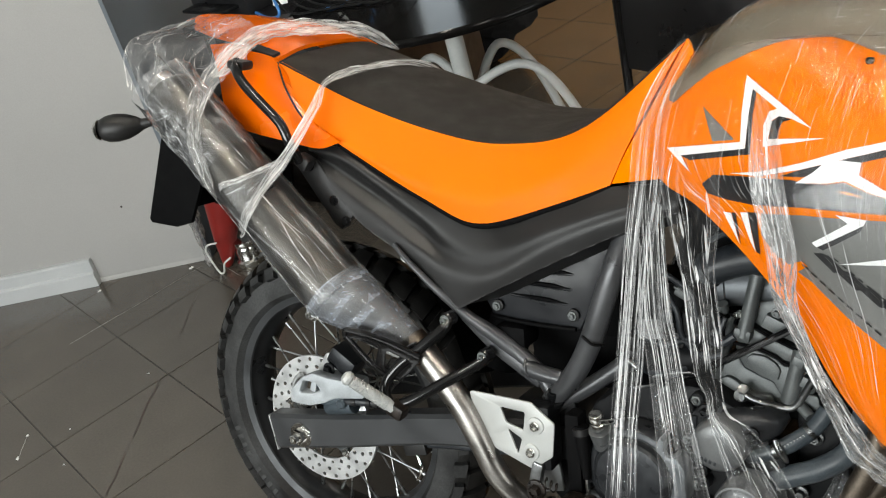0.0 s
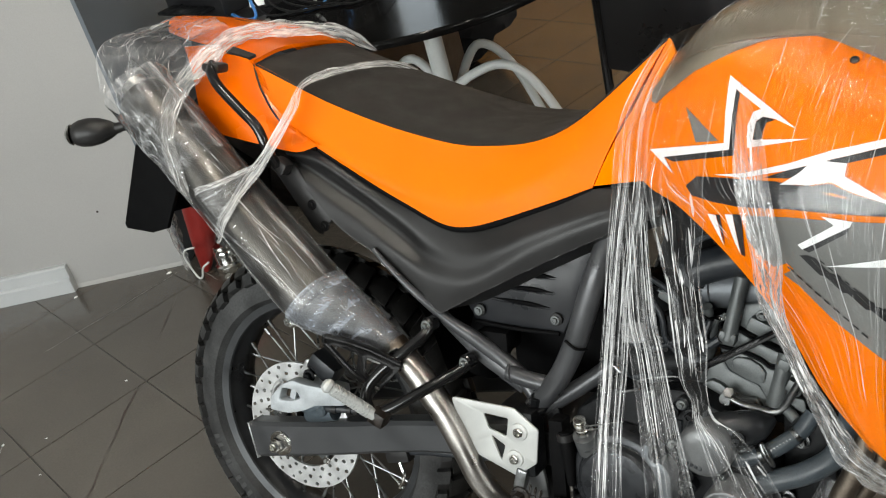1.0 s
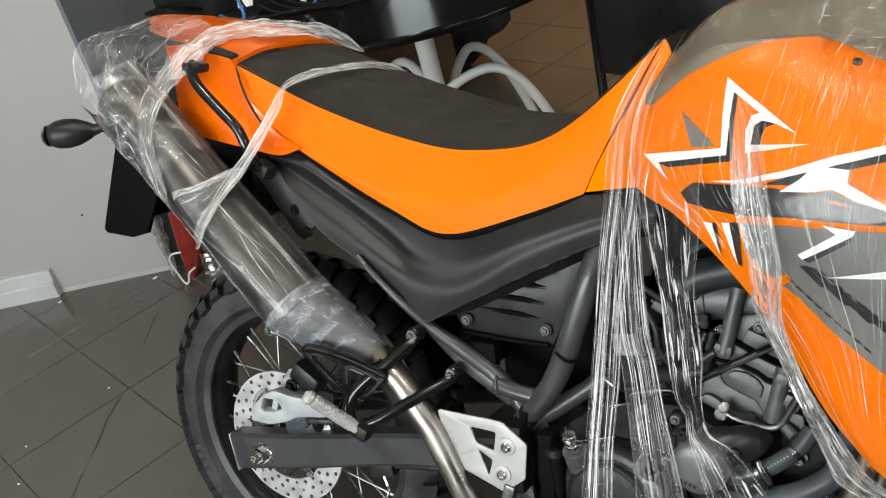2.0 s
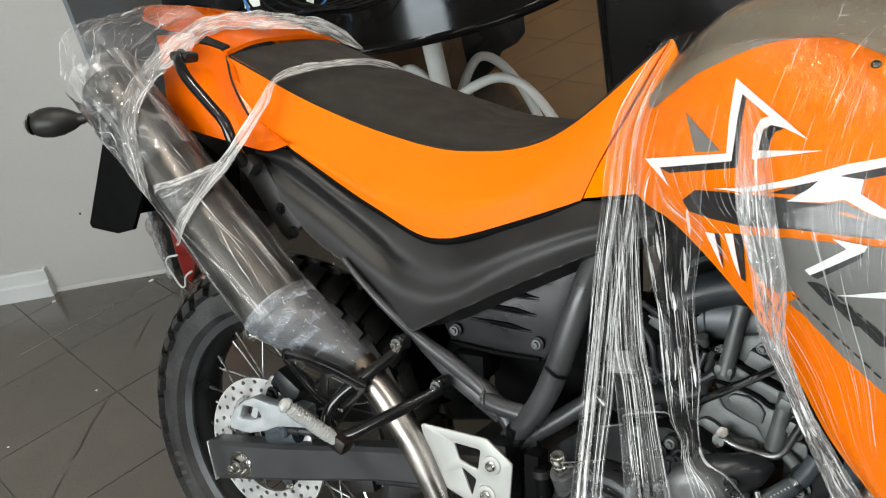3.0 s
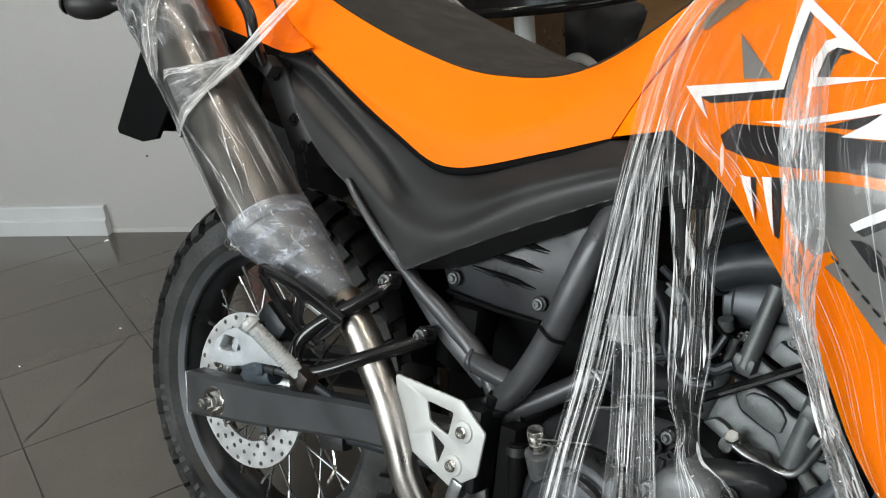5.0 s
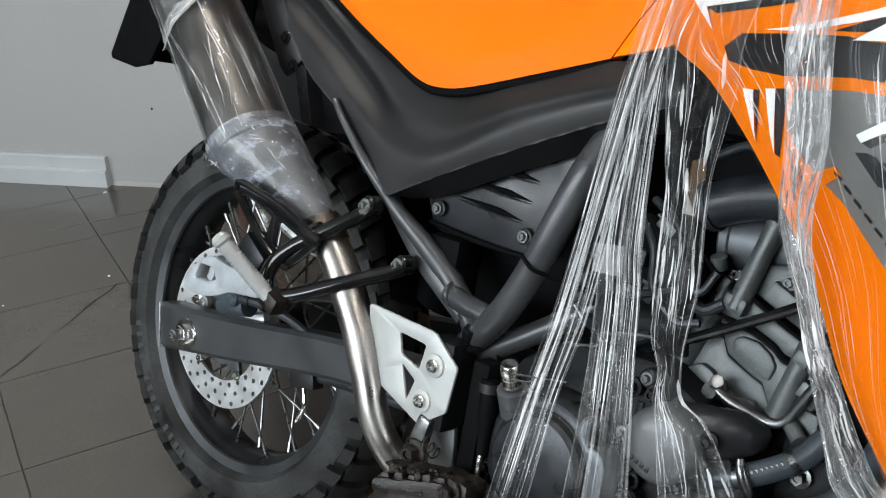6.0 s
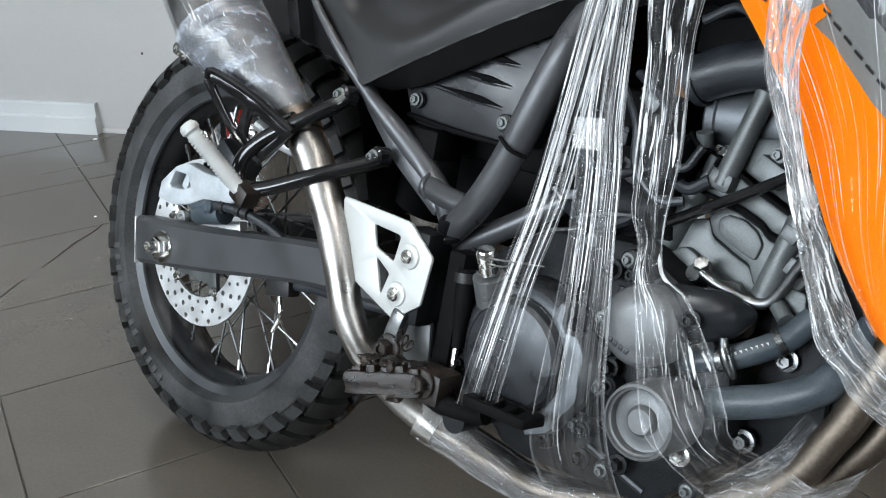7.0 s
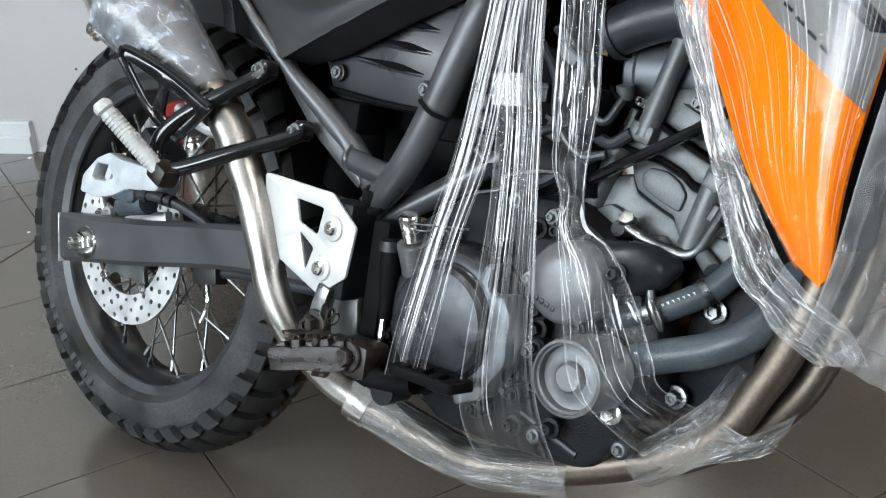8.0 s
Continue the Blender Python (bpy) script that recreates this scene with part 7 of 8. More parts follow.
for k, (_, c) in enumerate(near):
    if k < 300:
        if tile_mesh is None:
            ob = link_mesh("tile", tv, tf, TILE, floor, "", 20)
            tile_mesh = ob.data
        else:
            ob = new("tile", tile_mesh)
            ob.parent = floor
        ob.matrix_basis = Matrix.Translation(c) @ rotz
    else:
        m = Matrix.Translation(c) @ rotz
        b0 = len(rest_v)
        rest_v += [tuple(m @ Vector(v)) for v in tv]
        rest_f += [tuple(b0 + q for q in f) for f in tf]
tagged(link_mesh("outer_tiles", rest_v, rest_f, TILE, floor, "", 20), kind="stuff")


def ceiling_tube(x, y, turn):
    t = thing("ceiling_light", "white twin-tube fluorescent ceiling light", "ceiling light", Matrix.Translation((x, y, 2.99)) @ Matrix.Rotation(radians(turn), 4, "Z"), "ceiling lights")
    part("housing", box_bm(0, 0, -0.03, 1.30, 0.18, 0.05, 0.01), WHITE_TUBE, t)
    for o in (-0.045, 0.045):
        part("tube", tube_bm([(-0.60, o, -0.075), (0.60, o, -0.075)], 0.014, 6, 14), LAMP_GLOW, t, "glowing fluorescent tube")
    return t


def glow_mat(name, colour, strength):
    m, t, b, n, l = nodes_of(name)
    e = n.new("ShaderNodeEmission")
    e.inputs[0].default_value, e.inputs[1].default_value = (*colour, 1), strength
    l.new(e.outputs[0], n["Material Output"].inputs[0])
    return m


LAMP_GLOW = glow_mat("fluorescent_glow", (1.0, 0.97, 0.92), 100)
for x, y in ((0.30, -0.30), (-0.7, 3.1), (1.5, 2.4), (2.1, -0.85)):
    ceiling_tube(x, y, 107)

chip = part("wall_mark", turn_bm([(0, 0), (0.004, 0), (0.0035, 0.001), (0, 0.0012)], (0, 0, 0), (0, 0, 1), 10), SCUFF, None)
chip.matrix_basis = Matrix.Translation((-1.4434, 0.7329, 0.2483)) @ Vector((ALONG.y, -ALONG.x, 0)).to_track_quat("Z", "Y").to_matrix().to_4x4()
tagged(chip, "small dark chip in the wall paint", "mark", kind="structure")

# ---- clear wrapping film ----
FILM = film_mat("clear_stretch_film", 0.010, 0.30, 46, 0.5, 0.54, 0.60, 0.10, 0.08, 2.0, gloss=0.15, edge=0.20, fade=0.25, broad=0.12)
FILM_CRUMPLED = film_mat("crumpled_clear_film", 0.17, 0.30, 20, 4.0, 0.585, 0.64, 0.08, 0.15, 3.0, ridge=0.45, ridge_scale=6.0, edge=0.3, fade=0.6, broad=0.05)
FILM_CLEAR = film_mat("loose_clear_film", 0.022, 0.06, 18, 4.0, 0.60, 0.66, 0.10, 0.03, 4.0, gloss=0.25, ridge=0.05, ridge_scale=3.0, edge=0.18, fade=0.5, broad=0.0)
FILM_HAZE = film_mat("hazy_clear_film", 0.035, 0.3, 30, 1.2, 0.59, 0.67, 0.14, 0.35, 3.0, ridge=0.2, ridge_scale=4.0, edge=0.3)
FILM_DRAPE = film_mat("hazy_draped_film", 0.16, 0.12, 20, 2.0, 0.59, 0.67, 0.18, 0.10, 2.0, ridge=0.14, ridge_scale=3.0, edge=0.3, tone=(0.74, 0.75, 0.76))
FILM_BAG = film_mat("crinkled_clear_bag", 0.06, 0.35, 26, 1.6, 0.575, 0.66, 0.08, 0.20, 3.0, ridge=0.30, ridge_scale=5.0, edge=0.35)
FILM_FOIL = film_mat("bluish_wrinkled_film", 0.26, 0.30, 9, 6.0, 0.60, 0.70, 0.12, 0.35, 5.0, ridge=0.55, ridge_scale=5.0, tone=(0.72, 0.78, 0.88))
FILM_LABEL = film_mat("milky_label", 0.27, 0.0, 8, 2.0, 0.5, 0.7, 0.2, 0.02, 0.6)
FILM_THIN = film_mat("thin_clear_film", 0.002, 0.04, 60, 22.0, 0.60, 0.68, 0.05, 0.06, 4.0, ior=1.42)
FILM_SPARKLE = film_mat("finely_crinkled_clear_film", 0.002, 0.04, 75, 40.0, 0.60, 0.68, 0.03, 0.36, 4.0, gloss=1.0, ior=1.42)
FILM_MILKY = film_mat("milky_gathered_film", 0.50, 0.40, 12, 3.0, 0.5, 0.66, 0.15, 0.3, 5.0, ridge=0.5, ridge_scale=4.0, tone=(0.78, 0.77, 0.75))
FILM_SLEEVE = film_mat("film_on_silencer", 0.045, 0.30, 16, 1.6, 0.60, 0.70, 0.10, 0.22, 4.0, ridge=0.10, ridge_scale=3.0, gloss=0.5)
FILM_ROPE = film_mat("crumpled_gathered_film", 0.20, 0.35, 10, 6.0, 0.54, 0.66, 0.10, 0.3, 5.0, ridge=0.6, ridge_scale=5.0, tone=(0.80, 0.79, 0.77))


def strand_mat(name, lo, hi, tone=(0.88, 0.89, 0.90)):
    """Folds drawn tight in clear film, or highlights painted on it: each one more or less milky, thinning out here and
    there.
    """
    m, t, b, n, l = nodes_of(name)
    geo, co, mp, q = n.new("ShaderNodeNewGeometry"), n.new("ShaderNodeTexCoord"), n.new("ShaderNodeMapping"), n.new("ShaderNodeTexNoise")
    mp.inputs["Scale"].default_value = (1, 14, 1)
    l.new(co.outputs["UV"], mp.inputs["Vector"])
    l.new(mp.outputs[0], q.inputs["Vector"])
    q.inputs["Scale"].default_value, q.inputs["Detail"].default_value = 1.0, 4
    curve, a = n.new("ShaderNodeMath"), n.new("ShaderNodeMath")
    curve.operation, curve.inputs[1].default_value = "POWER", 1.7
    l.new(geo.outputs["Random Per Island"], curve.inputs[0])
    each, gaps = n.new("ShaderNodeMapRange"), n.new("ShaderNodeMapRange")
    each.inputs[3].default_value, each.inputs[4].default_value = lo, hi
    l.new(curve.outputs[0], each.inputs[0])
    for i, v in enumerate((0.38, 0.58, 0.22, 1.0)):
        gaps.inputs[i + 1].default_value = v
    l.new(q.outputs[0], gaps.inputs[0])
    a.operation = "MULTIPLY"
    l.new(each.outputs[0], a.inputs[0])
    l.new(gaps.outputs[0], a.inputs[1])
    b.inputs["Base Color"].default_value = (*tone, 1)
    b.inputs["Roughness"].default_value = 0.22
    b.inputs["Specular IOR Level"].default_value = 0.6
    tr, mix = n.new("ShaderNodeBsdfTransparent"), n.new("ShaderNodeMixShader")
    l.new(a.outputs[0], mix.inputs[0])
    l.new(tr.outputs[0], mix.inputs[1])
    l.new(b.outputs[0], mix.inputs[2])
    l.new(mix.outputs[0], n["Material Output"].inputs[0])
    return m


STRAND = strand_mat("milky_film_fold", 0.10, 0.95)
STRAND_FAINT = strand_mat("faint_film_fold", 0.06, 0.62)
# Near-opaque white that paints highlights on the film.
GLINT = strand_mat("painted_film_glint", 0.35, 1.0)


def grid_at(g, u, v):
    """Points of a grid at fractions u across and v along."""
    nv, nu, _ = g.shape
    x, y = np.clip(u, 0, 1) * (nu - 1.001), np.clip(v, 0, 1) * (nv - 1.001)
    i, j = x.astype(int), y.astype(int)
    fx, fy = (x - i)[:, None], (y - j)[:, None]
    return (g[j, i] * (1 - fx) + g[j, i + 1] * fx) * (1 - fy) + (g[j + 1, i] * (1 - fx) + g[j + 1, i + 1] * fx) * fy


def strands(g, sets, seed, material, parent, name="fold"):
    """Narrow folds or painted glints lying along a film grid; sets: count, u from-to, v from-to, shortest and longest
    run in v, widths, wander, lift.
    """
    rnd = np.random.default_rng(seed)
    verts, faces, uvs = [], [], []
    for count, u0, u1, v0, v1, short, far, w0, w1, wander, lift in sets:
        for _ in range(count):
            run = short + (far - short) * rnd.random()
            a = v0 + max(0.0, v1 - v0 - run) * rnd.random()
            b = min(v1, a + run)
            n = max(6, int(64 * run))
            v = np.linspace(a, b, n)
            s = v * 9 + rnd.random() * 20
            u = u0 + (u1 - u0) * rnd.random() + wander * (np.sin(s) + 0.5 * np.sin(2.3 * s + 1) - math.sin(s[0])) * 0.5 + wander * (rnd.random() - 0.5) * (v - a) * 2
            u = np.clip(u, 0.004, 0.996)
            p = grid_at(g, u, v)
            side = grid_at(g, np.clip(u + 0.02, 0, 1), v) - grid_at(g, np.clip(u - 0.02, 0, 1), v)
            side /= np.maximum(np.linalg.norm(side, axis=1), 1e-9)[:, None]
            t = np.gradient(p, axis=0)
            t /= np.maximum(np.linalg.norm(t, axis=1), 1e-9)[:, None]
            out = np.cross(side, t)
            out /= np.maximum(np.linalg.norm(out, axis=1), 1e-9)[:, None]
            out *= np.where(out[:, 1:2] > 0, -1, 1)
            side = np.cross(t, out)
            w = (w0 + (w1 - w0) * rnd.random() ** 2.5) * (0.55 + 0.45 * np.abs(np.sin(1.7 * s + 3))) * np.minimum(1, np.minimum(v - a, b - v) / (0.12 * (b - a)) + 0.15)
            twist = rnd.random() * 1.6 - 0.8 + 0.5 * np.sin(0.7 * s)
            base = len(verts)
            flat = side * np.cos(twist)[:, None] + out * np.sin(twist)[:, None]
            for k, f in ((0, -0.5), (1, 0.0), (2, 0.5)):
                q = p + flat * (w * f)[:, None] + out * (lift + (0.25 * w if k == 1 else 0 * w))[:, None]
                verts.extend(map(tuple, q))
                uvs.extend((base * 0.37 + f * 0.1, x) for x in v)
            for k in (0, 1):
                faces.extend((base + k * n + i, base + k * n + i + 1, base + (k + 1) * n + i + 1, base + (k + 1) * n + i) for i in range(n - 1))
    ob = link_mesh(name, verts, faces, material, parent, "", 80, uvs=uvs)
    ob["kind"] = "stuff"
    return ob


def film_grid(name, g, amp, across, seed, material, label, group="wrapping film", along=3.0, folds=(), crumple=0.0, cell=38.0, upper=None, dashes=()):
    """A film sheet over a grid of points (rows along, columns across), pleated along its length or crumpled into sharp facets."""
    nv, nu, _ = g.shape
    dv, du = np.gradient(g, axis=0), np.gradient(g, axis=1)
    nr = np.cross(du, dv)
    nr /= np.maximum(np.linalg.norm(nr, axis=2), 1e-9)[:, :, None]
    out = g.copy()
    wide, long = np.linalg.norm(du, axis=2).mean() * nu, np.linalg.norm(dv, axis=2).mean() * nv
    for j in range(nv):
        for i in range(nu):
            u, v = i / (nu - 1), j / (nv - 1)
            w = noise.noise(Vector((u * across, v * along, seed * 7.3))) + 0.5 * noise.noise(Vector((u * across * 2.3, v * along * 1.7, seed * 3.1 + 9)))
            out[j, i] += nr[j, i] * amp * w
            if crumple:
                q = Vector((u * wide * cell, v * long * cell * 0.4, seed * 3.7))
                q += noise.noise_vector(q * 0.6) * 0.7
                out[j, i] += nr[j, i] * crumple * min(1.0, 0.25 + 5 * min(u, 1 - u)) * (1.2 * abs(noise.noise(q)) + 0.6 * abs(noise.noise(q * 2.1)) + 0.3 * abs(noise.noise(q * 4.3)) - 0.5)
    verts = [tuple(p) for p in out.reshape(-1, 3)]
    uvs = [(i / (nu - 1) + seed, 0.998 * j / (nv - 1) + seed * 3) for j in range(nv) for i in range(nu)]
    if not folds:
        ob = link_mesh(name, verts, grid_faces(nv, nu), material, None, "", 80, uvs=uvs)
        ob.matrix_basis = bike_pose
        return tagged(ob, label, "plastic film", group)
    ob = thing(name, label, "plastic film", bike_pose, group)
    rows = nv if upper is None else int(nv * upper[0])
    link_mesh("sheet", verts[:rows * nu], grid_faces(rows, nu), material, ob, "", 80, uvs=uvs[:rows * nu])
    if upper:
        link_mesh("sheet", verts[(rows - 1) * nu:], grid_faces(nv - rows + 1, nu), upper[1], ob, "", 80, uvs=uvs[(rows - 1) * nu:])
    for k, (fold_material, sets) in enumerate(folds):
        strands(out, sets, seed * 10 + k, fold_material, ob)
    # Short white strips across the sheet, painting broken lamp reflections.
    if dashes:
        strands(out.transpose(1, 0, 2), dashes, seed * 10 + 9, GLINT, ob, "crease")
    return ob


def film_band(name, left, right, nv, nu, amp, across, seed, material, label, along=3.0, folds=(), crumple=0.0, cell=38.0):
    a, b = spline(left, nv), spline(right, nv)
    g = np.array([[a[j] + (b[j] - a[j]) * i / (nu - 1) for i in range(nu)] for j in range(nv)])
    return film_grid(name, g, amp, across, seed, material, label, along=along, folds=folds, crumple=crumple, cell=cell)


film_band("film_band", [(0.726, -0.120, 0.662), (0.700, -0.160, 0.610), (0.681, -0.184, 0.555), (0.674, -0.202, 0.475), (0.658, -0.194, 0.385), (0.645, -0.187, 0.295), (0.634, -0.184, 0.220), (0.632, -0.205, 0.144), (0.630, -0.226, 0.058), (0.624, -0.228, 0.000)],
          [(0.760, -0.140, 0.662), (0.744, -0.190, 0.610), (0.733, -0.214, 0.560), (0.728, -0.228, 0.480), (0.702, -0.205, 0.390), (0.684, -0.190, 0.300), (0.674, -0.185, 0.215), (0.671, -0.205, 0.142), (0.674, -0.226, 0.058), (0.670, -0.228, 0.010)],
          90, 40, 0.0007, 8, 1, FILM, "band of clear stretch film hanging over the engine", 1.2,
          [(STRAND, [(32, 0.02, 0.98, 0.22, 1.0, 0.35, 0.78, 0.0007, 0.0038, 0.05, 0.0012), (14, 0.02, 0.98, 0.26, 0.70, 0.06, 0.30, 0.0008, 0.0030, 0.06, 0.0012)]),
           (STRAND_FAINT, [(30, 0.02, 0.98, 0.0, 0.34, 0.12, 0.30, 0.0007, 0.0028, 0.10, 0.0012), (14, 0.0, 1.0, 0.5, 1.0, 0.2, 0.5, 0.0006, 0.0020, 0.04, 0.001)])])
film_band("film_band", [(0.690, -0.226, 0.480), (0.684, -0.206, 0.390), (0.675, -0.192, 0.300), (0.682, -0.190, 0.250), (0.688, -0.192, 0.190), (0.698, -0.206, 0.121), (0.707, -0.222, 0.060), (0.703, -0.213, 0.002), (0.700, -0.190, -0.035), (0.712, -0.166, -0.072), (0.727, -0.158, -0.082)],
          [(0.730, -0.230, 0.482), (0.722, -0.208, 0.390), (0.722, -0.192, 0.300), (0.728, -0.190, 0.260), (0.738, -0.192, 0.193), (0.754, -0.202, 0.133), (0.772, -0.216, 0.070), (0.778, -0.208, 0.030), (0.782, -0.190, -0.007), (0.785, -0.165, -0.042), (0.791, -0.156, -0.064)],
          90, 40, 0.0007, 8, 2, FILM, "second strand of clear stretch film down to the exhaust", 1.2,
          [(STRAND, [(28, 0.02, 0.98, 0.0, 0.62, 0.30, 0.60, 0.0007, 0.0036, 0.05, 0.0012), (12, 0.02, 0.98, 0.0, 0.45, 0.06, 0.25, 0.0007, 0.0026, 0.06, 0.0012)]),
           (STRAND_FAINT, [(14, 0.25, 0.98, 0.45, 0.90, 0.08, 0.35, 0.0006, 0.0018, 0.06, 0.001)])])
film_band("film_band", [(0.742, -0.200, 0.585), (0.735, -0.218, 0.540), (0.726, -0.228, 0.492), (0.732, -0.228, 0.451), (0.742, -0.222, 0.389), (0.747, -0.215, 0.349), (0.752, -0.206, 0.254), (0.755, -0.202, 0.225), (0.768, -0.202, 0.199), (0.768, -0.203, 0.174), (0.780, -0.206, 0.143), (0.797, -0.215, 0.099), (0.821, -0.228, 0.054), (0.846, -0.224, 0.035), (0.874, -0.190, 0.006), (0.895, -0.158, -0.012)],
          [(0.818, -0.228, 0.590), (0.812, -0.244, 0.540), (0.808, -0.254, 0.492), (0.806, -0.246, 0.456), (0.798, -0.235, 0.418), (0.791, -0.225, 0.375), (0.794, -0.212, 0.290), (0.792, -0.208, 0.259), (0.790, -0.205, 0.221), (0.798, -0.205, 0.183), (0.826, -0.208, 0.168), (0.860, -0.215, 0.131), (0.886, -0.222, 0.093), (0.896, -0.218, 0.072), (0.926, -0.190, 0.055), (0.949, -0.158, 0.030)],
          260, 56, 0.0004, 3, 3, FILM_CLEAR, "crumpled clear film twisted down the side of the engine", 16.0,
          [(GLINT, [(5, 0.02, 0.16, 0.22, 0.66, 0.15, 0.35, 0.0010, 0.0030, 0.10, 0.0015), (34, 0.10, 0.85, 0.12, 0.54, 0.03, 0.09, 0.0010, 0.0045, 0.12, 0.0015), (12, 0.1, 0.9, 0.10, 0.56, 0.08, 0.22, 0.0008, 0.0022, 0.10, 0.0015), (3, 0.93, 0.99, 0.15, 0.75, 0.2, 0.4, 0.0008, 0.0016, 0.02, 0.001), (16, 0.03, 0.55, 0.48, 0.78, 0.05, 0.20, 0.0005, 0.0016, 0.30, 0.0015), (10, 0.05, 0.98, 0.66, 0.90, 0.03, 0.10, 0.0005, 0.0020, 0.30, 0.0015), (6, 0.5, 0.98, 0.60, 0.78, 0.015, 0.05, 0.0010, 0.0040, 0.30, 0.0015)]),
           (STRAND_FAINT, [(9, 0.02, 0.98, 0.05, 0.62, 0.08, 0.30, 0.0007, 0.0024, 0.20, 0.0012), (5, 0.02, 0.98, 0.62, 0.99, 0.06, 0.2, 0.0006, 0.0016, 0.30, 0.001)])], crumple=0.0022, cell=70)
film_band("film_band", [(0.836, -0.246, 0.612), (0.846, -0.264, 0.560), (0.849, -0.272, 0.495), (0.866, -0.278, 0.430), (0.872, -0.266, 0.365), (0.896, -0.258, 0.306), (0.918, -0.262, 0.258), (0.944, -0.264, 0.202), (0.957, -0.266, 0.177), (0.976, -0.264, 0.162), (0.985, -0.256, 0.147), (1.003, -0.245, 0.134), (1.014, -0.235, 0.126)],
          [(0.853, -0.250, 0.612), (0.880, -0.272, 0.560), (0.892, -0.288, 0.499), (0.905, -0.290, 0.425), (0.904, -0.282, 0.365), (0.924, -0.276, 0.300), (0.948, -0.277, 0.258), (0.982, -0.276, 0.205), (1.002, -0.272, 0.184), (1.019, -0.265, 0.172), (1.033, -0.255, 0.161), (1.041, -0.245, 0.148), (1.046, -0.235, 0.136)],
          260, 44, 0.0010, 5, 4, FILM_CRUMPLED, "crumpled rope of clear film across the tank shroud", 5.0,
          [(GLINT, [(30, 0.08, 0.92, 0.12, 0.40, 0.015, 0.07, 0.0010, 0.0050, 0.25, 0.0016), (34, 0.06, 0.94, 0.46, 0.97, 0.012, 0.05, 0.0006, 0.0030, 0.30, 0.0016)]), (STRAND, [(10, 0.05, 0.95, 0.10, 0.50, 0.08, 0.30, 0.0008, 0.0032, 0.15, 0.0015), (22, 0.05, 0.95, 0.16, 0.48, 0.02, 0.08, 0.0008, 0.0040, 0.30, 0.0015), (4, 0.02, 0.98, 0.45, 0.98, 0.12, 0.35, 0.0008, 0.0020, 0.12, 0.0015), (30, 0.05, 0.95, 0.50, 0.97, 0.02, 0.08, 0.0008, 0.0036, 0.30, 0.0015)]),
           (STRAND_FAINT, [(24, 0.02, 0.98, 0.0, 1.0, 0.06, 0.25, 0.0007, 0.0026, 0.20, 0.0012)])], crumple=0.0028, cell=80)

# film stretched over the whole tank
lift = [[(x, y - 0.006 if y < 0 else y, z + (0.004 if y > -0.21 else 0)) for x, y, z in c] for c in TANK]
film_grid("film_sheet", loft(lift, 110, 70), 0.0006, 40, 5, FILM_THIN, "thin clear film stretched over the tank", along=4,
          folds=[(STRAND_FAINT, [(46, 0.04, 0.36, 0.38, 0.56, 0.02, 0.09, 0.0006, 0.0024, 0.01, 0.0012), (26, 0.42, 0.75, 0.50, 0.64, 0.02, 0.09, 0.0006, 0.0022, 0.01, 0.0012), (95, 0.50, 0.99, 0.34, 0.56, 0.03, 0.14, 0.0005, 0.0016, 0.01, 0.0012), (34, 0.10, 0.98, 0.02, 0.44, 0.10, 0.36, 0.0006, 0.0012, 0.02, 0.0012), (70, 0.02, 0.70, 0.72, 0.99, 0.04, 0.20, 0.0006, 0.0018, 0.03, 0.0012), (70, 0.42, 0.99, 0.56, 0.82, 0.02, 0.08, 0.0005, 0.0014, 0.01, 0.0012)]),
                 (GLINT, [(9, 0.06, 0.34, 0.40, 0.55, 0.015, 0.05, 0.0008, 0.0030, 0.02, 0.0014), (4, 0.45, 0.60, 0.60, 0.78, 0.03, 0.08, 0.0008, 0.0018, 0.05, 0.0014)])], upper=(0.56, FILM_SPARKLE), dashes=[(60, 0.58, 0.78, 0.62, 0.95, 0.010, 0.030, 0.0004, 0.0012, 0.01, 0.0012), (40, 0.66, 0.76, 0.50, 0.80, 0.008, 0.022, 0.0004, 0.0011, 0.01, 0.0012)])

# strap of gathered film tied round silencer and saddle
def strap(name, pts, w, seed, label, ends=(1.0, 0.3), material=None):
    """A gathered strip of film, its width running between two factors and drawn thin at the tips."""
    c = spline(pts, 140)
    t = np.gradient(c, axis=0)
    t /= np.linalg.norm(t, axis=1)[:, None]
    g = []
    for j in range(140):
        s = np.cross(t[j], np.array([0.25, -1.0, 0.35]))
        s /= np.linalg.norm(s)
        g.append([c[j] + s * w * (0.82 + 0.3 * noise.noise(Vector((j * 0.09, seed, 0)))) * (ends[0] + (ends[1] - ends[0]) * j / 139) * min(1.0, 0.15 + j / 14, 0.15 + (139 - j) / 14) * (i / 19 - 0.5) for i in range(20)])
    return film_grid(name, np.array(g), 0.003, 4, seed, material or FILM_MILKY, label, along=6, folds=[(STRAND, [(9, 0.02, 0.98, 0.0, 1.0, 0.2, 0.7, 0.0006, 0.0016, 0.20, 0.001), (14, 0.02, 0.98, 0.0, 1.0, 0.03, 0.10, 0.0006, 0.0024, 0.35, 0.001)])], crumple=0.0028, cell=75)


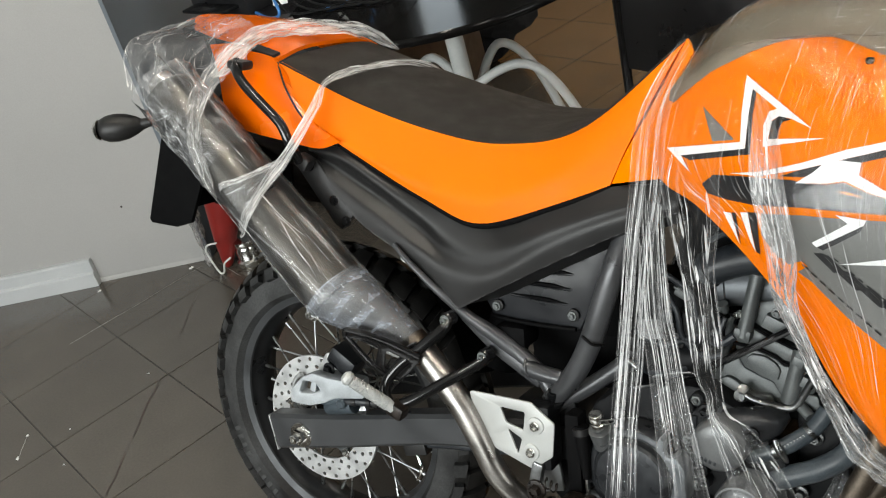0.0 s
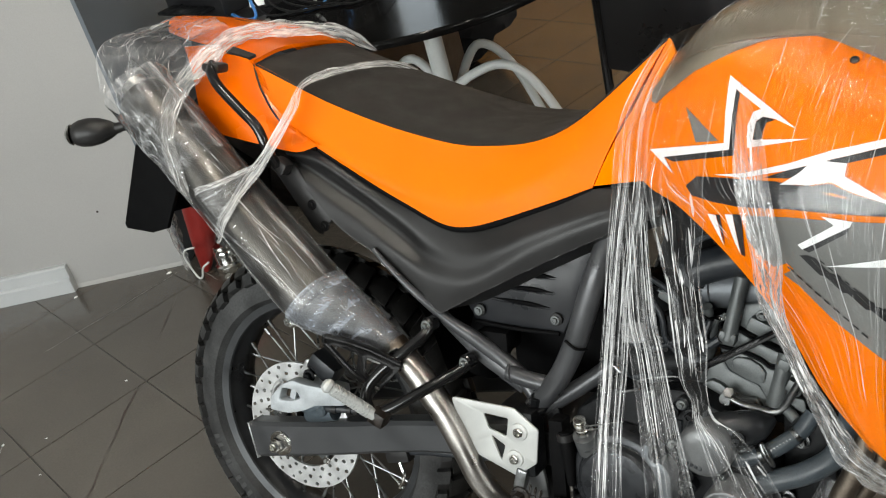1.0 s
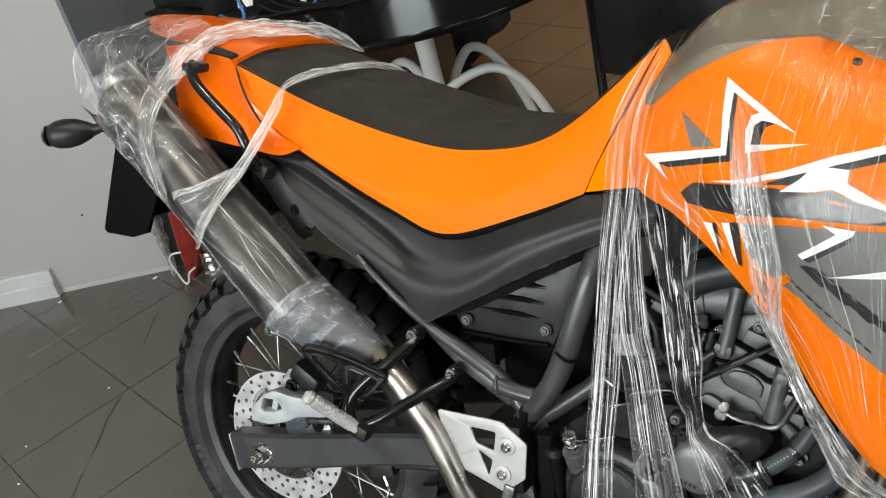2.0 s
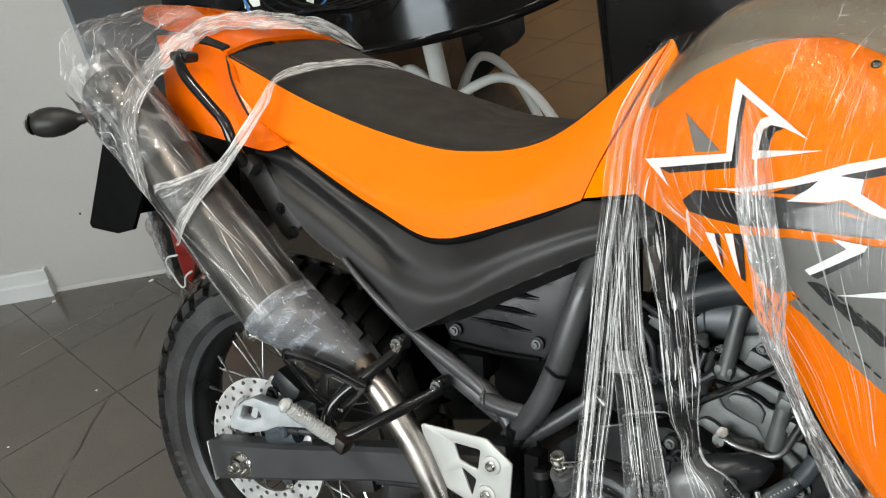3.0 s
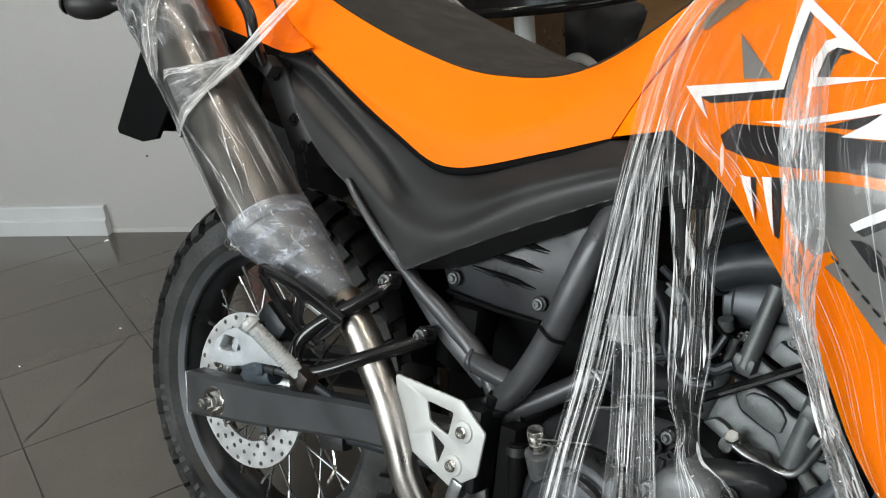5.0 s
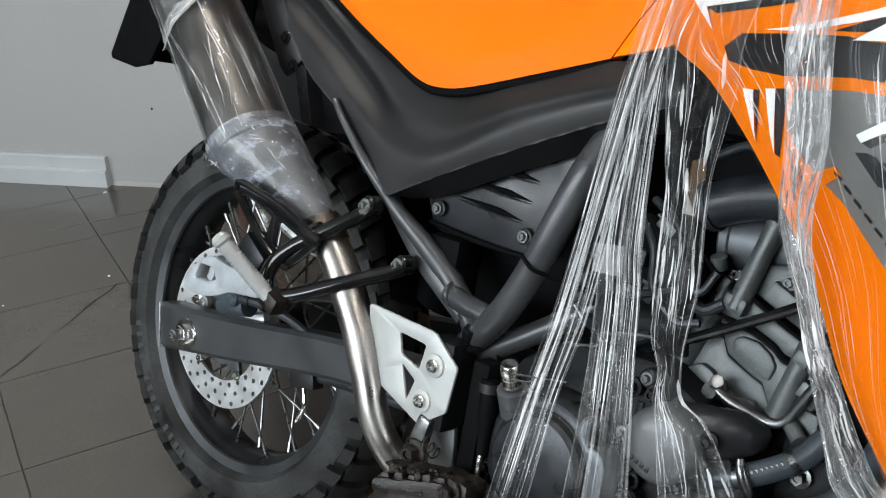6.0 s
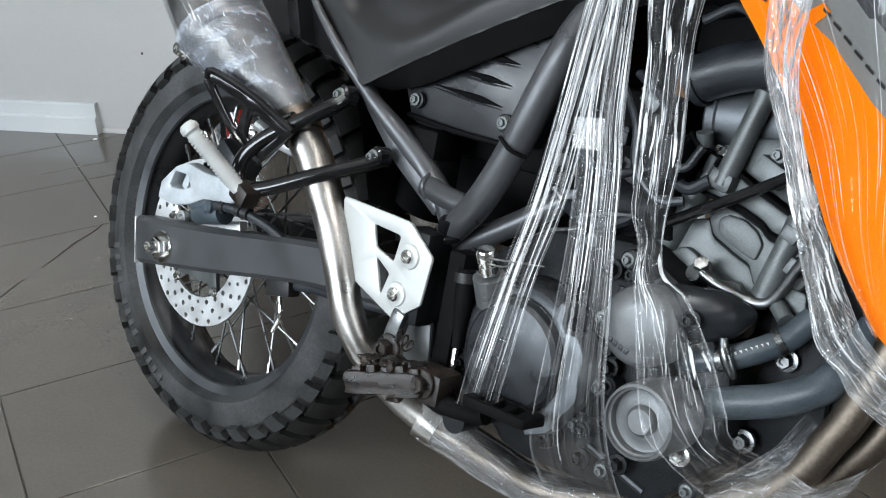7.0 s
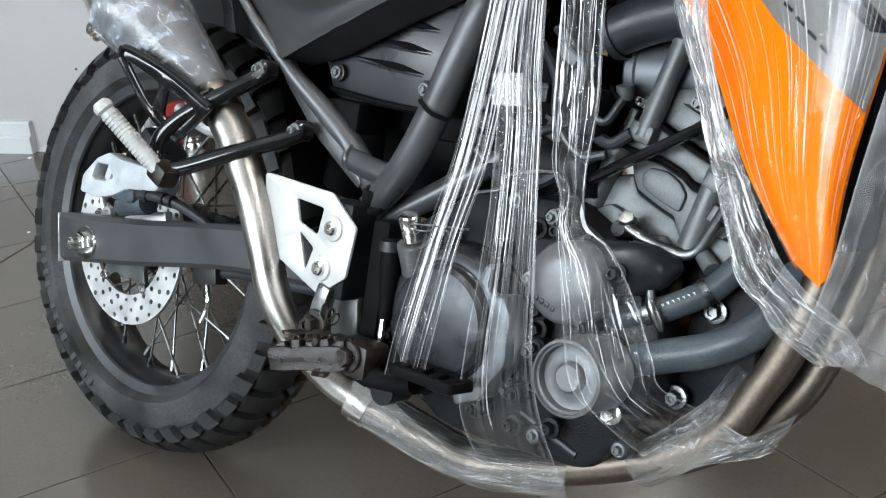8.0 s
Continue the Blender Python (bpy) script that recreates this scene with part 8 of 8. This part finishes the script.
strap("film_strap", [(0.030, -0.240, 0.400), (0.053, -0.277, 0.405), (0.079, -0.291, 0.434), (0.095, -0.283, 0.457), (0.106, -0.262, 0.482), (0.128, -0.246, 0.512), (0.152, -0.226, 0.552), (0.162, -0.195, 0.588), (0.155, -0.150, 0.622), (0.168, -0.07, 0.634), (0.190, 0.04, 0.632), (0.21, 0.13, 0.60)], 0.024, 11, "milky strap of twisted film over the saddle", (1.1, 0.55))
strap("film_strap", [(0.012, -0.262, 0.462), (0.033, -0.289, 0.480), (0.070, -0.278, 0.491), (0.095, -0.256, 0.502), (0.128, -0.244, 0.514)], 0.013, 12, "milky strip of film tied to the silencer", (1.0, 0.8))
film_band("film_web", [(0.033, -0.288, 0.478), (0.070, -0.278, 0.489), (0.118, -0.248, 0.508)], [(0.068, -0.291, 0.437), (0.092, -0.285, 0.456), (0.120, -0.250, 0.505)], 30, 20, 0.002, 6, 14, film_mat("film_web", 0.12, 0.6, 16, 1.5, 0.55, 0.66, 0.1, 0.5, 3.0), "thin web of film between the straps")
strap("film_strap", [(-0.060, -0.180, 0.640), (-0.02, -0.165, 0.675), (0.0, -0.10, 0.704), (0.045, -0.03, 0.704), (0.085, 0.05, 0.69), (0.11, 0.12, 0.65)], 0.042, 13, "milky film folded over the tail of the saddle", (1.2, 0.5))


def wrapped_can():
    """Crumpled film sleeve round the silencer."""
    g = []
    for j in range(90):
        h = 0.06 + 0.585 * j / 89
        f = 1.025 if h < 0.512 else 1.025 - 0.56 * (h - 0.512) / 0.135
        c = can_centre(h)
        g.append([tuple(c + CAN_UP * (0.0515 * f) * math.cos(2 * math.pi * i / 60) + CAN_OUT * (0.0545 * f) * math.sin(2 * math.pi * i / 60)) for i in range(61)])
    return film_grid("film_sleeve", np.array(g), 0.0005, 6, 21, FILM_SLEEVE, "clear film sleeve wrapped round the silencer", along=10,
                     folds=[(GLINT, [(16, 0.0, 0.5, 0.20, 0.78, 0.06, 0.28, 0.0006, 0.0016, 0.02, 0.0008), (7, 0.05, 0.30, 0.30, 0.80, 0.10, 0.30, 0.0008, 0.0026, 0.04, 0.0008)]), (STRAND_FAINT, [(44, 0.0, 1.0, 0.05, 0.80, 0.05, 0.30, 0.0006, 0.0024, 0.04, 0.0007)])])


wrapped_can()


ROPE = [(0.030, -0.296, 0.462), (0.0102, -0.293, 0.4927), (-0.0132, -0.284, 0.549), (-0.024, -0.264, 0.5954), (-0.0217, -0.234, 0.6318), (-0.0085, -0.198, 0.6634), (0.015, -0.165, 0.688)]


def tail_bag():
    """Loose crumpled film bunched over the tail and the silencer's end."""
    g = []
    for j in range(70):
        h = 0.028 + 0.190 * j / 69
        f = 1.10 - 0.05 * j / 69
        c = can_centre(h)
        g.append([tuple(c + CAN_UP * (0.050 * f) * math.cos(2 * math.pi * i / 70) + CAN_OUT * (0.053 * f) * math.sin(2 * math.pi * i / 70)) for i in range(71)])
    film_grid("film_bag", np.array(g), 0.0020, 9, 31, FILM_BAG, "crumpled clear film bunched round the silencer end", along=5,
              folds=[(STRAND, [(16, 0.0, 1.0, 0.0, 1.0, 0.15, 0.7, 0.0006, 0.0022, 0.08, 0.0012), (30, 0.0, 1.0, 0.0, 1.0, 0.05, 0.20, 0.0006, 0.0028, 0.20, 0.0012)]), (STRAND_FAINT, [(24, 0.0, 1.0, 0.0, 1.0, 0.1, 0.6, 0.0006, 0.0020, 0.10, 0.001)])], crumple=0.005, cell=55)
    ctrl = [
        [(-0.165, -0.270, 0.640), (-0.110, -0.278, 0.600), (-0.060, -0.280, 0.560), (-0.020, -0.280, 0.530)],
        [(-0.200, -0.235, 0.690), (-0.130, -0.240, 0.665), (-0.075, -0.240, 0.630), (-0.045, -0.235, 0.590)],
        [(-0.225, -0.180, 0.715), (-0.150, -0.190, 0.705), (-0.095, -0.195, 0.680), (-0.060, -0.195, 0.640)],
        [(-0.220, -0.120, 0.725), (-0.150, -0.135, 0.722), (-0.085, -0.150, 0.705), (-0.035, -0.165, 0.680)],
        [(-0.200, -0.070, 0.738), (-0.130, -0.080, 0.738), (-0.060, -0.09, 0.730), (-0.005, -0.11, 0.708)],
    ]
    film_grid("film_bag", loft(ctrl, 90, 80), 0.0030, 6, 33, FILM_BAG, "crumpled clear film bunched over the tail", along=6,
              folds=[(STRAND_FAINT, [(46, 0.0, 1.0, 0.0, 1.0, 0.15, 0.7, 0.0006, 0.0022, 0.25, 0.001)]), (STRAND, [(26, 0.0, 1.0, 0.0, 0.6, 0.05, 0.25, 0.0006, 0.0026, 0.30, 0.001)])], crumple=0.009, cell=40)
    strap("film_strap", ROPE, 0.050, 34, "crumpled gathered film beside the tail cowl", (0.30, 1.25), FILM_ROPE)
    g = []
    for j in range(50):
        h = 0.488 + 0.150 * j / 49
        f = 1.035 - 0.60 * max(0.0, h - 0.505) / 0.135
        c = can_centre(h)
        g.append([tuple(c + CAN_UP * (0.052 * f) * math.cos(2 * math.pi * i / 60) + CAN_OUT * (0.055 * f) * math.sin(2 * math.pi * i / 60)) for i in range(61)])
    film_grid("film_cuff", np.array(g), 0.0011, 9, 35, FILM_FOIL, "bluish wrinkled film round the silencer's tapered front", along=6,
              folds=[(GLINT, [(12, 0.0, 0.5, 0.02, 0.30, 0.04, 0.14, 0.0008, 0.0040, 0.10, 0.0008), (8, 0.0, 0.5, 0.2, 0.95, 0.10, 0.30, 0.0006, 0.0020, 0.06, 0.0008)])], crumple=0.0022, cell=60)


tail_bag()


def pipe_wrap(name, pts, r, a0, a1, seed, label):
    """Loose film curled round a length of pipe, from the angle a0 to a1 (0: outwards, 90: up)."""
    c = spline(pts, 60)
    t = np.gradient(c, axis=0)
    t /= np.linalg.norm(t, axis=1)[:, None]
    g = []
    for j in range(60):
        out = np.array([0.0, -1.0, 0.0])
        up = np.cross(t[j], out)
        up /= np.linalg.norm(up)
        out = np.cross(up, t[j])
        if up[2] < 0:
            up = -up
        rr = r[0] + (r[1] - r[0]) * j / 59
        g.append([c[j] + rr * (out * math.cos(radians(a0 + (a1 - a0) * i / 23)) + up * math.sin(radians(a0 + (a1 - a0) * i / 23))) for i in range(24)])
    return film_grid(name, np.array(g), 0.0022, 4, seed, FILM_HAZE, label, along=4, folds=[(STRAND_FAINT, [(10, 0.02, 0.98, 0.0, 1.0, 0.1, 0.5, 0.0006, 0.0018, 0.25, 0.001)])])


pipe_wrap("film_skirt", [(0.535, -0.152, -0.060), (0.57, -0.142, -0.070), (0.615, -0.137, -0.078), (0.683, -0.132, -0.084), (0.790, -0.13, -0.060)], (0.026, 0.021), -75, 80, 41, "loose film wrapped round the lower exhaust pipe")
film_band("film_skirt", [(0.540, -0.178, -0.035), (0.585, -0.195, -0.020), (0.625, -0.190, -0.040), (0.665, -0.175, -0.062)], [(0.545, -0.168, -0.075), (0.600, -0.160, -0.090), (0.640, -0.155, -0.098), (0.690, -0.152, -0.098)], 30, 24, 0.003, 4, 42, FILM_HAZE, "loose film sagging below the brake pedal", folds=[(STRAND_FAINT, [(8, 0.02, 0.98, 0.0, 1.0, 0.1, 0.5, 0.0006, 0.0016, 0.25, 0.001)])])
pipe_wrap("film_skirt", [(0.850, -0.13, -0.026), (0.882, -0.13, 0.001), (0.915, -0.12, 0.040), (0.932, -0.11, 0.075)], (0.021, 0.022), -80, 60, 43, "film wrapped round the header bend")
film_band("film_skirt", [(0.900, -0.155, -0.008), (0.930, -0.158, 0.010), (0.950, -0.155, 0.020), (0.968, -0.148, 0.030)], [(0.930, -0.165, 0.045), (0.949, -0.160, 0.040), (0.964, -0.155, 0.052), (0.980, -0.140, 0.066)], 30, 20, 0.003, 4, 45, FILM_HAZE, "end of the film folded under the headers", folds=[(STRAND_FAINT, [(8, 0.02, 0.98, 0.0, 1.0, 0.1, 0.5, 0.0006, 0.0016, 0.25, 0.001)])])
lab = link_mesh("film_label", [(0.672, -0.1955, 0.296), (0.705, -0.1965, 0.300), (0.708, -0.1955, 0.271), (0.675, -0.1945, 0.268)], [(0, 1, 2, 3)], FILM_LABEL, uvs=[(0, 0), (1, 0), (1, 1), (0, 1)])
lab.matrix_basis = bike_pose
tagged(lab, "small white sticker on the film band", "label")

film_band("film_skirt", [(1.006, -0.262, 0.145), (1.018, -0.268, 0.200), (1.026, -0.276, 0.270), (1.036, -0.284, 0.340), (1.048, -0.290, 0.420)], [(1.10, -0.20, 0.100), (1.12, -0.21, 0.180), (1.13, -0.22, 0.260), (1.14, -0.23, 0.340), (1.15, -0.24, 0.430)], 90, 60, 0.003, 6, 44, FILM_DRAPE, "hazy film draped in front of the shroud", 2.0, [(STRAND_FAINT, [(12, 0.02, 0.98, 0.0, 1.0, 0.06, 0.25, 0.0006, 0.0018, 0.30, 0.001)])], crumple=0.006, cell=40)

# torn film left on the wall's free corner
gv, gf = [], []
for j in range(16):
    for i in range(10):
        u, v = i / 9, j / 15
        w = 0.020 + 0.075 * v * (1 - 0.3 * v)
        p = Vector((K.x, K.y, 0)) + Vector((ALONG.x, ALONG.y, 0)) * (0.020 + 0.016 * noise.noise(Vector((u * 3, v * 5, 2)))) + Vector((-ALONG.y, ALONG.x, 0)) * (-0.05 + w * (u - 0.3) * 1.6)
        gv.append((p.x, p.y, 0.215 * v + 0.001 + 0.004 * noise.noise(Vector((u * 6, v * 6, 8)))))
        if i and j:
            k = j * 10 + i
            gf.append((k - 11, k - 10, k, k - 1))
scr = link_mesh("film_scrap", gv, gf, FILM_MILKY, uvs=[(i / 9, j / 15) for j in range(16) for i in range(10)])
tagged(scr, "torn milky film scrap on the wall corner", "plastic film", "wrapping film")
